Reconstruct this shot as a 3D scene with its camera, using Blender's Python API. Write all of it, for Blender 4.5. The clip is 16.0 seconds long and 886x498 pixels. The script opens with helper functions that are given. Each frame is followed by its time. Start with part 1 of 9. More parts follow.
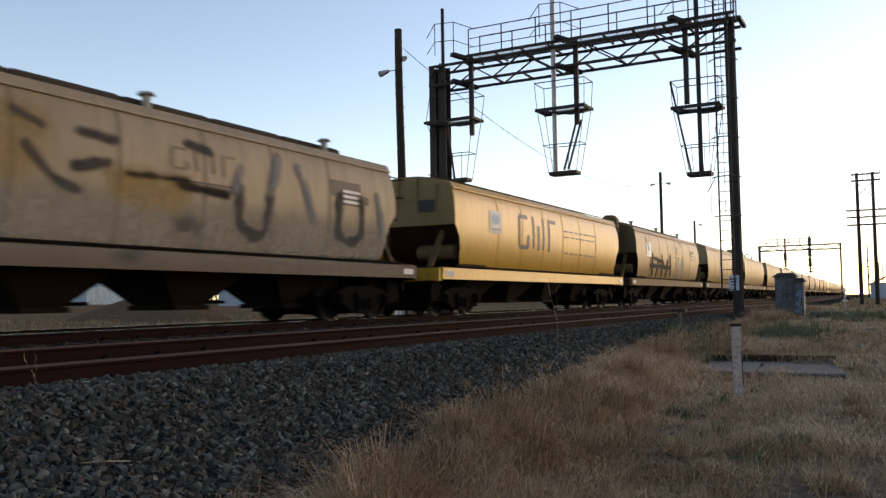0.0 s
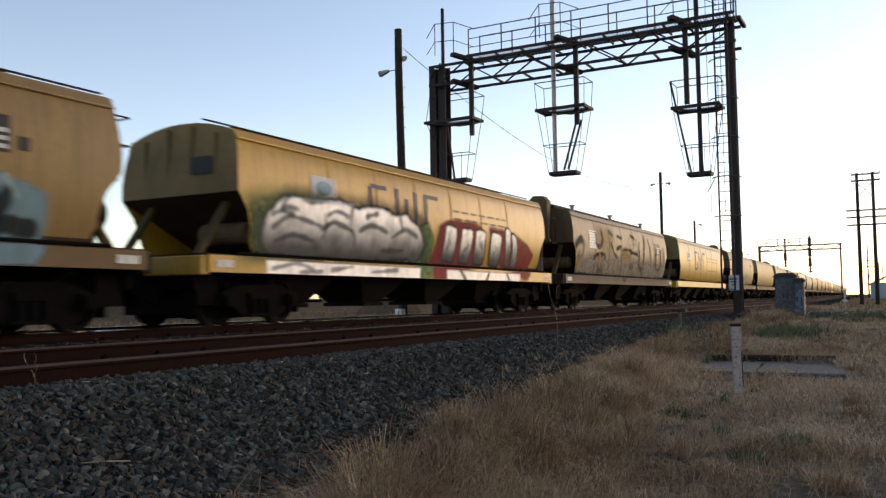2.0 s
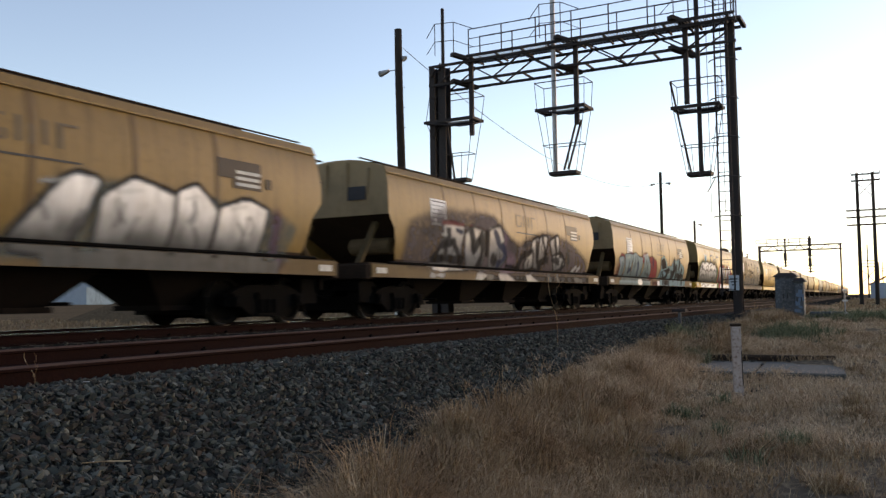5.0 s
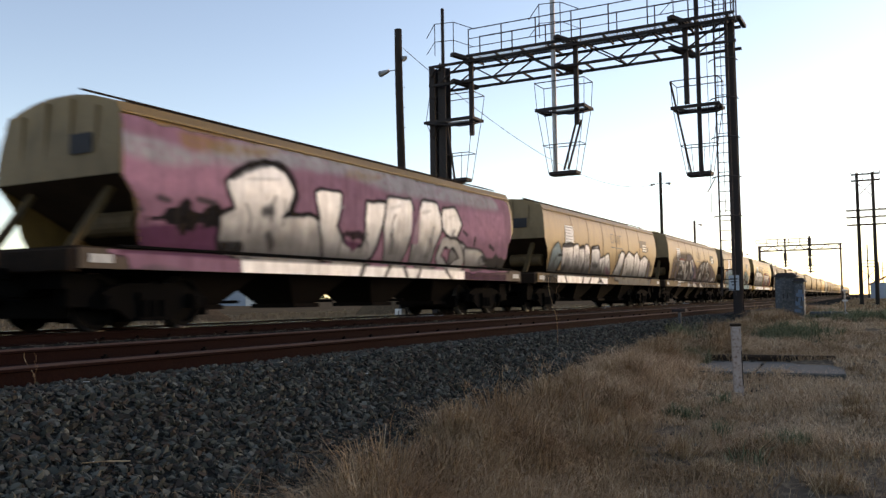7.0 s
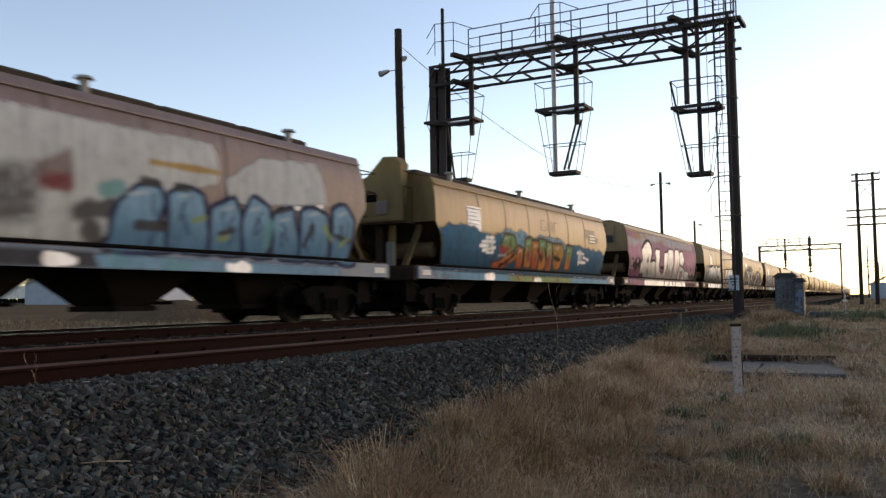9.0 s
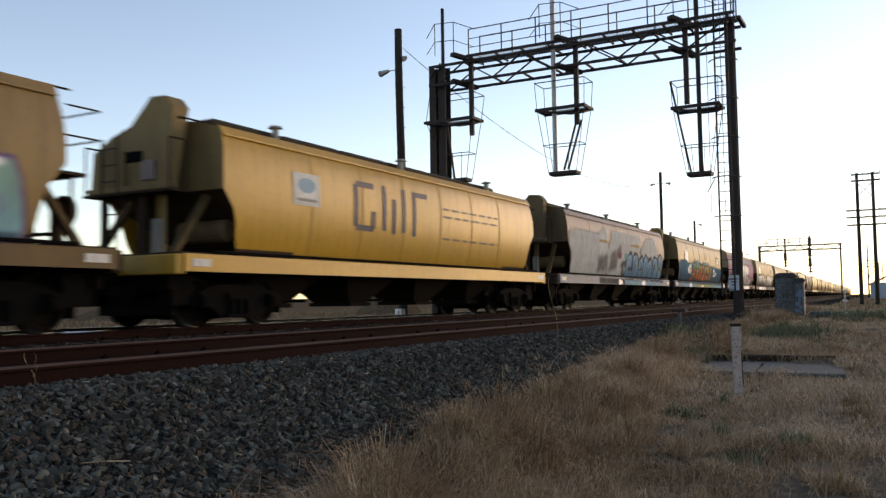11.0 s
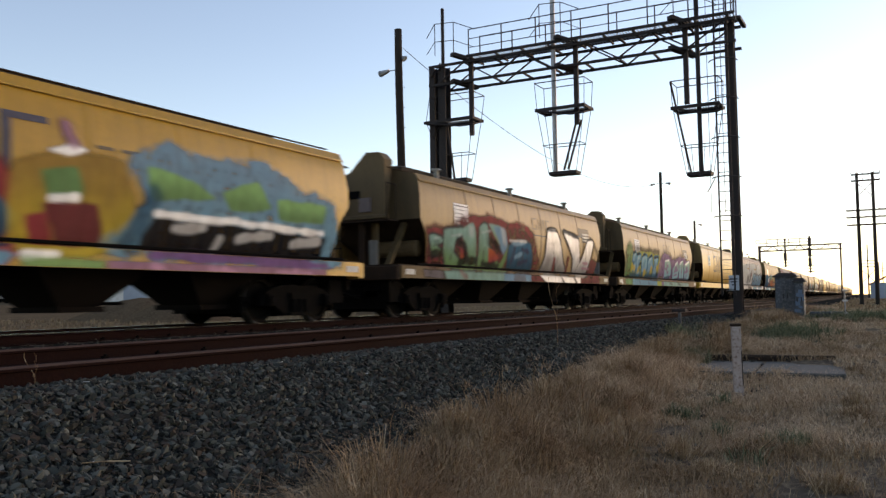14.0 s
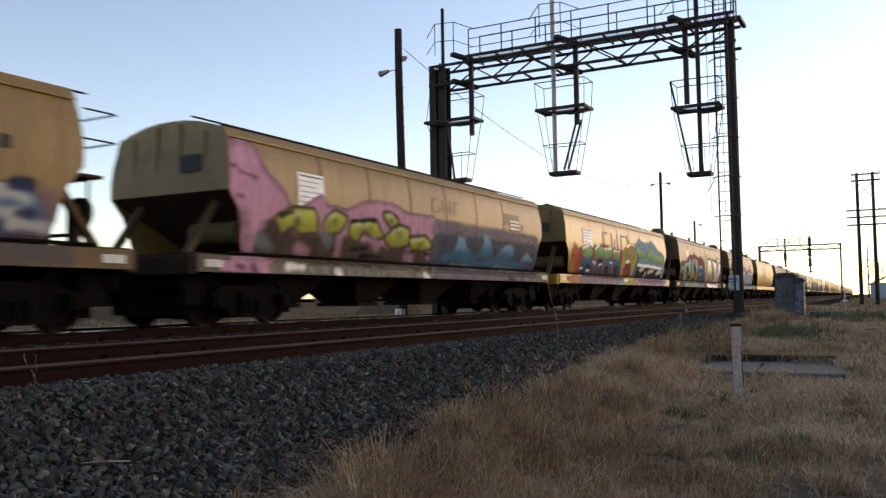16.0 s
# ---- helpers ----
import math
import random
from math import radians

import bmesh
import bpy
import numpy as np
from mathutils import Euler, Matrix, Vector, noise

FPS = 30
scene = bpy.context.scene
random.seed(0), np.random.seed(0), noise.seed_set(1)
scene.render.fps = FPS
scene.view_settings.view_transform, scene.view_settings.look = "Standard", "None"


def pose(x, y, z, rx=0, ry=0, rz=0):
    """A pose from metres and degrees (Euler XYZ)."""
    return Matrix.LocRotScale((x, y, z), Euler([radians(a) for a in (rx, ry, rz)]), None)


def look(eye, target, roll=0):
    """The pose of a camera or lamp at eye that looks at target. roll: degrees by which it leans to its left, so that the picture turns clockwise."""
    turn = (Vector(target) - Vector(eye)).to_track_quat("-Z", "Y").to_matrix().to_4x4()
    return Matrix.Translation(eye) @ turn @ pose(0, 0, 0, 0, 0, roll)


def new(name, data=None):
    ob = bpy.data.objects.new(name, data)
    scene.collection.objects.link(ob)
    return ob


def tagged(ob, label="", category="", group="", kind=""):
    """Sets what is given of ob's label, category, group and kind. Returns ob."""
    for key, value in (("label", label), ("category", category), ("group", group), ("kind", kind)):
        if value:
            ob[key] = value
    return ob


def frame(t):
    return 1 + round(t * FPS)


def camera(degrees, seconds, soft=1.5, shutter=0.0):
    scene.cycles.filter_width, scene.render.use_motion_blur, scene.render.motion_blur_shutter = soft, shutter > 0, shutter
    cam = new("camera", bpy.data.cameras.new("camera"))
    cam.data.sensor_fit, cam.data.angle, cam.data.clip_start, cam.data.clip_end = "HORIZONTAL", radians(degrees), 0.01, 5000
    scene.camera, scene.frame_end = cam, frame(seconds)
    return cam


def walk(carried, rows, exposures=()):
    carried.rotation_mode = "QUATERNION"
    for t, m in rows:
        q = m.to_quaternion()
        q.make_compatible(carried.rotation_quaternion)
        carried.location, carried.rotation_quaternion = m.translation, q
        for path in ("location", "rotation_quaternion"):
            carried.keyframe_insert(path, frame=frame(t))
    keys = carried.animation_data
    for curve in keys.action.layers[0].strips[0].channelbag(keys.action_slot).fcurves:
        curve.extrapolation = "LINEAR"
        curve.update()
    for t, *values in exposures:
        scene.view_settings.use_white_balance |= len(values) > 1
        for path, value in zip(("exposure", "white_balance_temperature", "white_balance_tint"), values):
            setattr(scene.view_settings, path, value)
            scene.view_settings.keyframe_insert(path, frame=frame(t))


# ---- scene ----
cam = camera(54.82, 16.0, soft=1.4, shutter=0.31)
EYE = (0.0, 0.0, 0.40)
YAW, PITCH, ROLL = radians(28.515), radians(3.415), -0.82
AIM = (EYE[0] - math.sin(YAW) * math.cos(PITCH) * 50, EYE[1] + math.cos(YAW) * math.cos(PITCH) * 50, EYE[2] + math.sin(PITCH) * 50)
walk(cam, [(0.0, look(EYE, AIM, ROLL)), (16.0, look(EYE, AIM, ROLL))], exposures=[(0.0, 1.20, 9350, 23), (16.0, 1.20, 9350, 23)])

# ---- world and light: dusk, the sun low beyond the right of the view ----
SUN_AZ, SUN_EL = radians(30), radians(12.0)     # azimuth from +Y towards +X
world = bpy.data.worlds.new("dusk_sky")
scene.world = world
world.use_nodes = True
wn, wl = world.node_tree.nodes, world.node_tree.links
sky = wn.new("ShaderNodeTexSky")
sky.sky_type = 'NISHITA'
sky.sun_disc = False
sky.sun_elevation = SUN_EL
sky.sun_rotation = SUN_AZ
sky.altitude = 1200
sky.air_density, sky.dust_density, sky.ozone_density = 1.0, 0.6, 2.6
wl.new(sky.outputs[0], wn["Background"].inputs[0])
wn["Background"].inputs[1].default_value = 0.15

sun_data = bpy.data.lights.new("low_sun", 'SUN')
sun_data.energy = 0.38
sun_data.angle = radians(20)
sun_data.color = (1.0, 0.76, 0.52)
sun_ob = new("low_sun", sun_data)
sd = Vector((math.sin(SUN_AZ) * math.cos(SUN_EL), math.cos(SUN_AZ) * math.cos(SUN_EL), math.sin(SUN_EL)))
sun_ob.matrix_world = look(sd * 100, (0, 0, 0))


# ---- materials ----
def mat(name, base, rough=0.8, metal=0.0, second=None, scale=3.0, fine=None, fine_scale=60.0, bump=0.1, bump_scale=40.0,
        stretch=(1, 1, 1), mix=0.6, vary=0.0, spec=0.5, drips=None, drip_amount=0.5):
    """Two scales of variation over the object's own space, with fine relief."""
    m = bpy.data.materials.new(name)
    m.use_nodes = True
    n, l = m.node_tree.nodes, m.node_tree.links
    b = n["Principled BSDF"]
    b.inputs["Roughness"].default_value, b.inputs["Metallic"].default_value = rough, metal
    b.inputs["Specular IOR Level"].default_value = spec
    tc = n.new("ShaderNodeTexCoord")
    mp = n.new("ShaderNodeMapping")
    mp.inputs["Scale"].default_value = stretch
    l.new(tc.outputs["Object"], mp.inputs[0])
    if vary:
        oi = n.new("ShaderNodeObjectInfo")
        cm = n.new("ShaderNodeVectorMath")
        cm.operation = 'ADD'
        sc = n.new("ShaderNodeMath")
        sc.operation = 'MULTIPLY'
        sc.inputs[1].default_value = 37.0
        l.new(oi.outputs["Random"], sc.inputs[0])
        l.new(mp.outputs[0], cm.inputs[0])
        l.new(sc.outputs[0], cm.inputs[1])
        src = cm.outputs[0]
    else:
        src = mp.outputs[0]
    nz = n.new("ShaderNodeTexNoise")
    nz.inputs["Scale"].default_value, nz.inputs["Detail"].default_value, nz.inputs["Roughness"].default_value = scale, 6, 0.62
    l.new(src, nz.inputs["Vector"])
    r1 = n.new("ShaderNodeValToRGB")
    r1.color_ramp.elements[0].position, r1.color_ramp.elements[1].position = 0.36, 0.66
    r1.color_ramp.elements[0].color, r1.color_ramp.elements[1].color = (0, 0, 0, 1), (1, 1, 1, 1)
    l.new(nz.outputs[0], r1.inputs[0])
    mx = n.new("ShaderNodeMix")
    mx.data_type = 'RGBA'
    sec = second or tuple(c * 0.6 for c in base)
    mx.inputs[6].default_value, mx.inputs[7].default_value = (*base, 1), (*sec, 1)
    am = n.new("ShaderNodeMath")
    am.operation = 'MULTIPLY'
    am.inputs[1].default_value = mix
    l.new(r1.outputs[0], am.inputs[0])
    l.new(am.outputs[0], mx.inputs[0])
    col = mx.outputs[2]
    if fine:
        nf = n.new("ShaderNodeTexNoise")
        nf.inputs["Scale"].default_value, nf.inputs["Detail"].default_value = fine_scale, 4
        l.new(src, nf.inputs["Vector"])
        rf = n.new("ShaderNodeValToRGB")
        rf.color_ramp.elements[0].position, rf.color_ramp.elements[1].position = 0.5, 0.72
        l.new(nf.outputs[0], rf.inputs[0])
        m2 = n.new("ShaderNodeMix")
        m2.data_type = 'RGBA'
        m2.inputs[7].default_value = (*fine, 1)
        l.new(rf.outputs[0], m2.inputs[0])
        l.new(col, m2.inputs[6])
        col = m2.outputs[2]
    if drips:
        md = n.new("ShaderNodeMapping")
        md.inputs["Scale"].default_value = (1.0, 5.0, 0.35)
        l.new(tc.outputs["Object"], md.inputs[0])
        nd = n.new("ShaderNodeTexNoise")
        nd.inputs["Scale"].default_value, nd.inputs["Detail"].default_value = 2.2, 5
        l.new(md.outputs[0], nd.inputs["Vector"])
        rd = n.new("ShaderNodeValToRGB")
        rd.color_ramp.elements[0].position, rd.color_ramp.elements[1].position = 0.48, 0.75
        l.new(nd.outputs[0], rd.inputs[0])
        dm = n.new("ShaderNodeMath")
        dm.operation = 'MULTIPLY'
        dm.inputs[1].default_value = drip_amount
        l.new(rd.outputs[0], dm.inputs[0])
        m3 = n.new("ShaderNodeMix")
        m3.data_type = 'RGBA'
        m3.inputs[7].default_value = (*drips, 1)
        l.new(dm.outputs[0], m3.inputs[0])
        l.new(col, m3.inputs[6])
        col = m3.outputs[2]
    l.new(col, b.inputs["Base Color"])
    if bump:
        nb = n.new("ShaderNodeTexNoise")
        nb.inputs["Scale"].default_value, nb.inputs["Detail"].default_value = bump_scale, 5
        l.new(src, nb.inputs["Vector"])
        bp = n.new("ShaderNodeBump")
        bp.inputs["Strength"].default_value, bp.inputs["Distance"].default_value = bump, 0.02
        l.new(nb.outputs[0], bp.inputs["Height"])
        l.new(bp.outputs[0], b.inputs["Normal"])
    return m


def island_mat(name, cols, rough=0.9, patch_dark=None, patch_scale=0.9, spec=0.25):
    """Colour by random island, for stones and blades; patch_dark: the colour of older growth, in patches."""
    m = bpy.data.materials.new(name)
    m.use_nodes = True
    n, l = m.node_tree.nodes, m.node_tree.links
    b = n["Principled BSDF"]
    b.inputs["Roughness"].default_value = rough
    b.inputs["Specular IOR Level"].default_value = spec
    g = n.new("ShaderNodeNewGeometry")
    r = n.new("ShaderNodeValToRGB")
    e = r.color_ramp.elements
    for i, c in enumerate(cols):
        p = i / (len(cols) - 1)
        if i == 0:
            el = e[0]
        elif i == len(cols) - 1:
            el = e[len(e) - 1]
        else:
            el = e.new(p)
        el.position, el.color = p, (*c, 1)
    l.new(g.outputs["Random Per Island"], r.inputs[0])
    col = r.outputs[0]
    if patch_dark:
        tc = n.new("ShaderNodeTexCoord")
        nz = n.new("ShaderNodeTexNoise")
        nz.inputs["Scale"].default_value, nz.inputs["Detail"].default_value = patch_scale, 4
        l.new(tc.outputs["Object"], nz.inputs["Vector"])
        rp = n.new("ShaderNodeValToRGB")
        rp.color_ramp.elements[0].position, rp.color_ramp.elements[1].position = 0.44, 0.62
        l.new(nz.outputs[0], rp.inputs[0])
        am = n.new("ShaderNodeMath")
        am.operation = 'MULTIPLY'
        am.inputs[1].default_value = 0.6
        l.new(rp.outputs[0], am.inputs[0])
        mx = n.new("ShaderNodeMix")
        mx.data_type = 'RGBA'
        mx.blend_type = 'MULTIPLY'
        mx.inputs[7].default_value = (*patch_dark, 1)
        l.new(am.outputs[0], mx.inputs[0])
        l.new(col, mx.inputs[6])
        col = mx.outputs[2]
    l.new(col, b.inputs["Base Color"])
    return m


M = {}
M["gravel"] = mat("ballast_bed", (0.022, 0.022, 0.020), 0.95, second=(0.012, 0.012, 0.011), scale=14, fine=(0.05, 0.05, 0.043), fine_scale=55, bump=1.0, bump_scale=22, spec=0.0)
M["stone"] = island_mat("ballast_stone", [(0.014, 0.0145, 0.0135), (0.052, 0.049, 0.041), (0.080, 0.085, 0.073), (0.027, 0.024, 0.0205), (0.062, 0.046, 0.037), (0.046, 0.050, 0.043), (0.13, 0.13, 0.112)], spec=0.12)
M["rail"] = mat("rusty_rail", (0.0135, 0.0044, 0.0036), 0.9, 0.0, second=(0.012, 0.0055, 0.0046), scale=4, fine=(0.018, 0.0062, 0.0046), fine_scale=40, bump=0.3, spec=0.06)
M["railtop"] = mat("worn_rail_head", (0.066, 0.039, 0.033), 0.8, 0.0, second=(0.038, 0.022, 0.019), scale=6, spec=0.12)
M["railshine"] = mat("polished_rail_head", (0.68, 0.66, 0.64), 0.15, 1.0, second=(0.5, 0.48, 0.45), scale=6, bump=0.02)
M["sleeper"] = mat("weathered_sleeper", (0.026, 0.020, 0.018), 0.9, second=(0.013, 0.010, 0.009), scale=3, stretch=(1, 6, 6), bump=0.4)
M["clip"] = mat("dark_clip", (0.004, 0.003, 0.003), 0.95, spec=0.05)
M["steel"] = mat("dark_gantry_steel", (0.020, 0.017, 0.018), 0.7, 0.0, second=(0.032, 0.020, 0.018), scale=5, bump=0.15, spec=0.25)
M["steel_light"] = mat("galvanised_steel", (0.32, 0.32, 0.33), 0.5, 0.6, second=(0.22, 0.21, 0.21), scale=6)
M["wood"] = mat("old_pole_timber", (0.035, 0.027, 0.022), 0.9, second=(0.02, 0.016, 0.014), scale=2, stretch=(6, 6, 0.6), bump=0.5, bump_scale=20, spec=0.2)
# blacks sunk below real paint: shade under the wagons is put into them
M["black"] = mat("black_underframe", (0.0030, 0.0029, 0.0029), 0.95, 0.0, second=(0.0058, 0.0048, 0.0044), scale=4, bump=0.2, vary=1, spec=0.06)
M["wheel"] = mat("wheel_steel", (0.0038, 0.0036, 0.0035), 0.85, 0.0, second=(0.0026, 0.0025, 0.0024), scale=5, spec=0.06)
M["tread"] = mat("wheel_tread", (0.20, 0.19, 0.18), 0.42, 1.0, scale=5)
M["rusty"] = mat("rusty_steel", (0.034, 0.020, 0.014), 0.9, second=(0.015, 0.010, 0.008), scale=5, fine=(0.055, 0.033, 0.021), bump=0.2, spec=0.15)
M["concrete"] = mat("old_concrete", (0.10, 0.096, 0.084), 0.95, second=(0.062, 0.059, 0.051), scale=3, fine=(0.04, 0.038, 0.032), fine_scale=25, bump=0.3)
M["cab"] = mat("painted_cabinet", (0.085, 0.098, 0.11), 0.75, 0.0, second=(0.035, 0.041, 0.047), scale=4, fine=(0.17, 0.18, 0.19), fine_scale=14, drips=(0.05, 0.045, 0.04), spec=0.3)
M["cab_blue"] = mat("blue_scrawl", (0.09, 0.15, 0.22), 0.6)
M["cab_roof"] = mat("cabinet_roof", (0.03, 0.025, 0.024), 0.8)
M["white"] = mat("dull_white_paint", (0.62, 0.61, 0.58), 0.7, second=(0.45, 0.43, 0.40), scale=6, drips=(0.25, 0.2, 0.16))
M["postwhite"] = mat("chalky_post_paint", (0.42, 0.35, 0.32), 0.9, second=(0.30, 0.22, 0.19), scale=8, fine=(0.16, 0.09, 0.07), fine_scale=30)
M["sign"] = mat("pale_sign_plate", (0.42, 0.5, 0.56), 0.5, second=(0.34, 0.4, 0.46))
M["dark"] = mat("dark_lettering", (0.03, 0.03, 0.035), 0.8)
M["glass"] = mat("lamp_glass", (0.45, 0.45, 0.42), 0.15)
M["cable"] = mat("grey_cable", (0.05, 0.05, 0.055), 0.7)
M["pot"] = mat("insulator", (0.12, 0.1, 0.1), 0.3)


# ---- mesh helpers ----
def bm_box(bm, c, s, rot=None):
    """A box at centre c with full sizes s; rot: a 3x3 or 4x4 turn about its centre."""
    r = bmesh.ops.create_cube(bm, size=1.0)
    mtx = Matrix.Translation(c) @ (rot.to_4x4() if rot else Matrix.Identity(4)) @ Matrix.Diagonal((*s, 1))
    bmesh.ops.transform(bm, matrix=mtx, verts=r["verts"])
    return r["verts"]


def bm_bar(bm, a, b, w, h=None, seg=0):
    """A straight bar from a to b: square w x h, or round of diameter w with seg sides."""
    a, b = Vector(a), Vector(b)
    d = b - a
    ln = d.length
    q = d.to_track_quat('Z', 'Y').to_matrix().to_4x4()
    mtx = Matrix.Translation((a + b) / 2) @ q
    if seg:
        r = bmesh.ops.create_cone(bm, cap_ends=True, segments=seg, radius1=w / 2, radius2=(h or w) / 2, depth=ln)
        bmesh.ops.transform(bm, matrix=mtx, verts=r["verts"])
    else:
        r = bmesh.ops.create_cube(bm, size=1.0)
        bmesh.ops.transform(bm, matrix=mtx @ Matrix.Diagonal((w, h or w, ln, 1)), verts=r["verts"])
    return r["verts"]


def data_of(bm, name, *mats, smooth=False):
    me = bpy.data.meshes.new(name)
    bm.to_mesh(me)
    bm.free()
    for m in mats:
        me.materials.append(m)
    if smooth:
        for p in me.polygons:
            p.use_smooth = True
    return me


def part(name, bm, material, parent, label="", smooth=False):
    """One mesh object under a thing or a part."""
    me = bm if isinstance(bm, bpy.types.Mesh) else data_of(bm, name, *(material if isinstance(material, (list, tuple)) else [material]), smooth=smooth)
    ob = new(name, me)
    ob.parent = parent
    if label:
        ob["label"] = label
    return ob


def thing(name, m, label, category, group="", kind=""):
    """An empty at a thing's base."""
    ob = new(name)
    ob.empty_display_size = 0.2
    ob.matrix_world = m
    return tagged(ob, label, category, group, kind)


def bevel(bm, w, seg=1):
    bmesh.ops.bevel(bm, geom=list(bm.edges), offset=w, segments=seg, affect='EDGES', clamp_overlap=True)


# ---- the line of the tracks: straight, then bending gently to the west ----
BEND, S1, S2 = -0.0375, 15.75, 73.5


def bend(s):
    """Sideways shift and heading of the line at s metres along it."""
    q = (s - S1) / (S2 - S1)
    w = S2 - S1
    if q <= 0:
        return 0.0, 0.0
    if q < 1:
        return BEND * w * (q ** 3 - q ** 4 / 2), BEND * (3 * q * q - 2 * q ** 3)
    return BEND * w * (q - 0.5), BEND


def on_line(x, s, z=0.0):
    b, h = bend(s)
    return Vector((x + b, s, z))


TRAIN_X = -12.0        # middle of the train's track
NEAR_X = -6.25         # middle of the near track


# ---- ground ----
def smooth(a, b, v):
    q = min(1, max(0, (v - a) / (b - a)))
    return q * q * (3 - 2 * q)


def base_height(y):
    return -1.05 + 0.70 * smooth(4, 27, y) - 0.22 * smooth(35, 75, y)


def grass_edge(y):
    """Where the ballast gives way to grass, across the line."""
    return -2.92 - 1.13 * (1 - math.exp(-max(0, y - 3.5) / 6))


def ground_z(x, y):
    """Height of the ground: field, ballast bed under both tracks, shoulder and verge."""
    u = x - bend(y)[0]
    bed = -0.165
    if -13.6 <= u <= -4.75:
        z = bed - 0.10 * max(0, 1 - abs(u + 9.1) / 0.9)
    elif u > -4.75:
        z = max(base_height(y), bed - 0.37 * (u + 4.75))
        if u > -3.5:
            z += 0.06 * noise.noise((x * 0.5, y * 0.5, 0)) + 0.05 * smooth(-3.5, -1.5, u) * noise.noise((x * 1.7, y * 1.7, 3))
        e = grass_edge(y)
        z += 0.08 * smooth(e - 0.05, e + 0.35, u) * (1 - smooth(e + 0.6, e + 1.5, u)) * (0.55 + noise.noise((x * 0.9, y * 0.7, 4)))
    else:
        z = max(-0.55 - 0.25 * smooth(-20, -60, u), bed + 0.4 * (u + 13.6))
        z += 0.08 * noise.noise((x * 0.2, y * 0.2, 5))
        z += min(2.6, 0.014 * max(0, -u - 35))
    if y > 300 and u > -30:
        z = min(z, -0.5)
    return z


def axis(*spans):
    out = []
    for a, b, st in spans:
        out += list(np.arange(a, b, st))
    return out + [spans[-1][1]]


xs = axis((-3000, -300, 450), (-300, -60, 20), (-60, -16, 2), (-16, -2, 0.25), (-2, 10, 0.5), (10, 60, 5), (60, 300, 40), (300, 3000, 450))
ys = axis((-600, -60, 90), (-60, -8, 4), (-8, 30, 0.5), (30, 80, 2), (80, 300, 8), (300, 600, 50), (600, 4000, 425))
verts = [(x, y, ground_z(x, y)) for y in ys for x in xs]
nx = len(xs)
faces = [(j * nx + i, j * nx + i + 1, (j + 1) * nx + i + 1, (j + 1) * nx + i) for j in range(len(ys) - 1) for i in range(nx - 1)]
gm = bpy.data.meshes.new("ground")
gm.from_pydata(verts, [], faces)
M["soil"] = mat("dry_grass_soil", (0.145, 0.108, 0.078), 1.0, second=(0.065, 0.053, 0.044), scale=0.9, fine=(0.27, 0.20, 0.13), fine_scale=11, bump=0.8, bump_scale=9, spec=0.0)
gm.materials.append(M["soil"])
gm.materials.append(M["gravel"])
M["field"] = mat("dry_field", (0.15, 0.10, 0.062), 1.0, second=(0.095, 0.064, 0.04), scale=0.12, fine=(0.19, 0.13, 0.078), fine_scale=3, bump=0.6, bump_scale=4, spec=0.0)
gm.materials.append(M["field"])
for p in gm.polygons:
    c = p.center
    u = c.x - bend(c.y)[0]
    edge = grass_edge(c.y) + 0.25 * noise.noise((c.x * 0.6, c.y * 0.5, 1)) + 0.1
    p.material_index = 1 if -14.6 < u < edge and -60 < c.y < 900 else (2 if u < -14 else 0)
    p.use_smooth = True
ground = tagged(new("ground", gm), "dry grassy ground with a dark ballast bed under the tracks", "ground", kind="structure")


# ---- tracks ----
def rail_section(hw=0.035, h=0.165, foot=0.07):
    return [(-foot, -h), (foot, -h), (foot, -h + 0.012), (0.012, -h + 0.03), (0.012, -0.045), (hw, -0.036), (hw, -0.017), (hw - 0.014, 0), (-hw + 0.014, 0), (-hw, -0.017), (-hw, -0.036), (-0.012, -0.045), (-0.012, -h + 0.03), (-foot, -h + 0.012)]


RAIL_S = list(np.arange(-40, 16, 8.0)) + list(np.arange(16, 80, 2.0)) + list(np.arange(80, 900, 40.0))


def rail(x, z, head):
    sec = rail_section()
    n = len(sec)
    vs, fs, mi = [], [], []
    for s in RAIL_S:
        for dx, dz in sec:
            p = on_line(x + dx, float(s), z + dz)
            vs.append(p)
    for j in range(len(RAIL_S) - 1):
        for i in range(n):
            k = (i + 1) % n
            fs.append((j * n + i, j * n + k, (j + 1) * n + k, (j + 1) * n + i))
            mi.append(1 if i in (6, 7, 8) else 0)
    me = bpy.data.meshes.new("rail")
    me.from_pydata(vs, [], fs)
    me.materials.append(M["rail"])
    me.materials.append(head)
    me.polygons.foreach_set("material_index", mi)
    return me


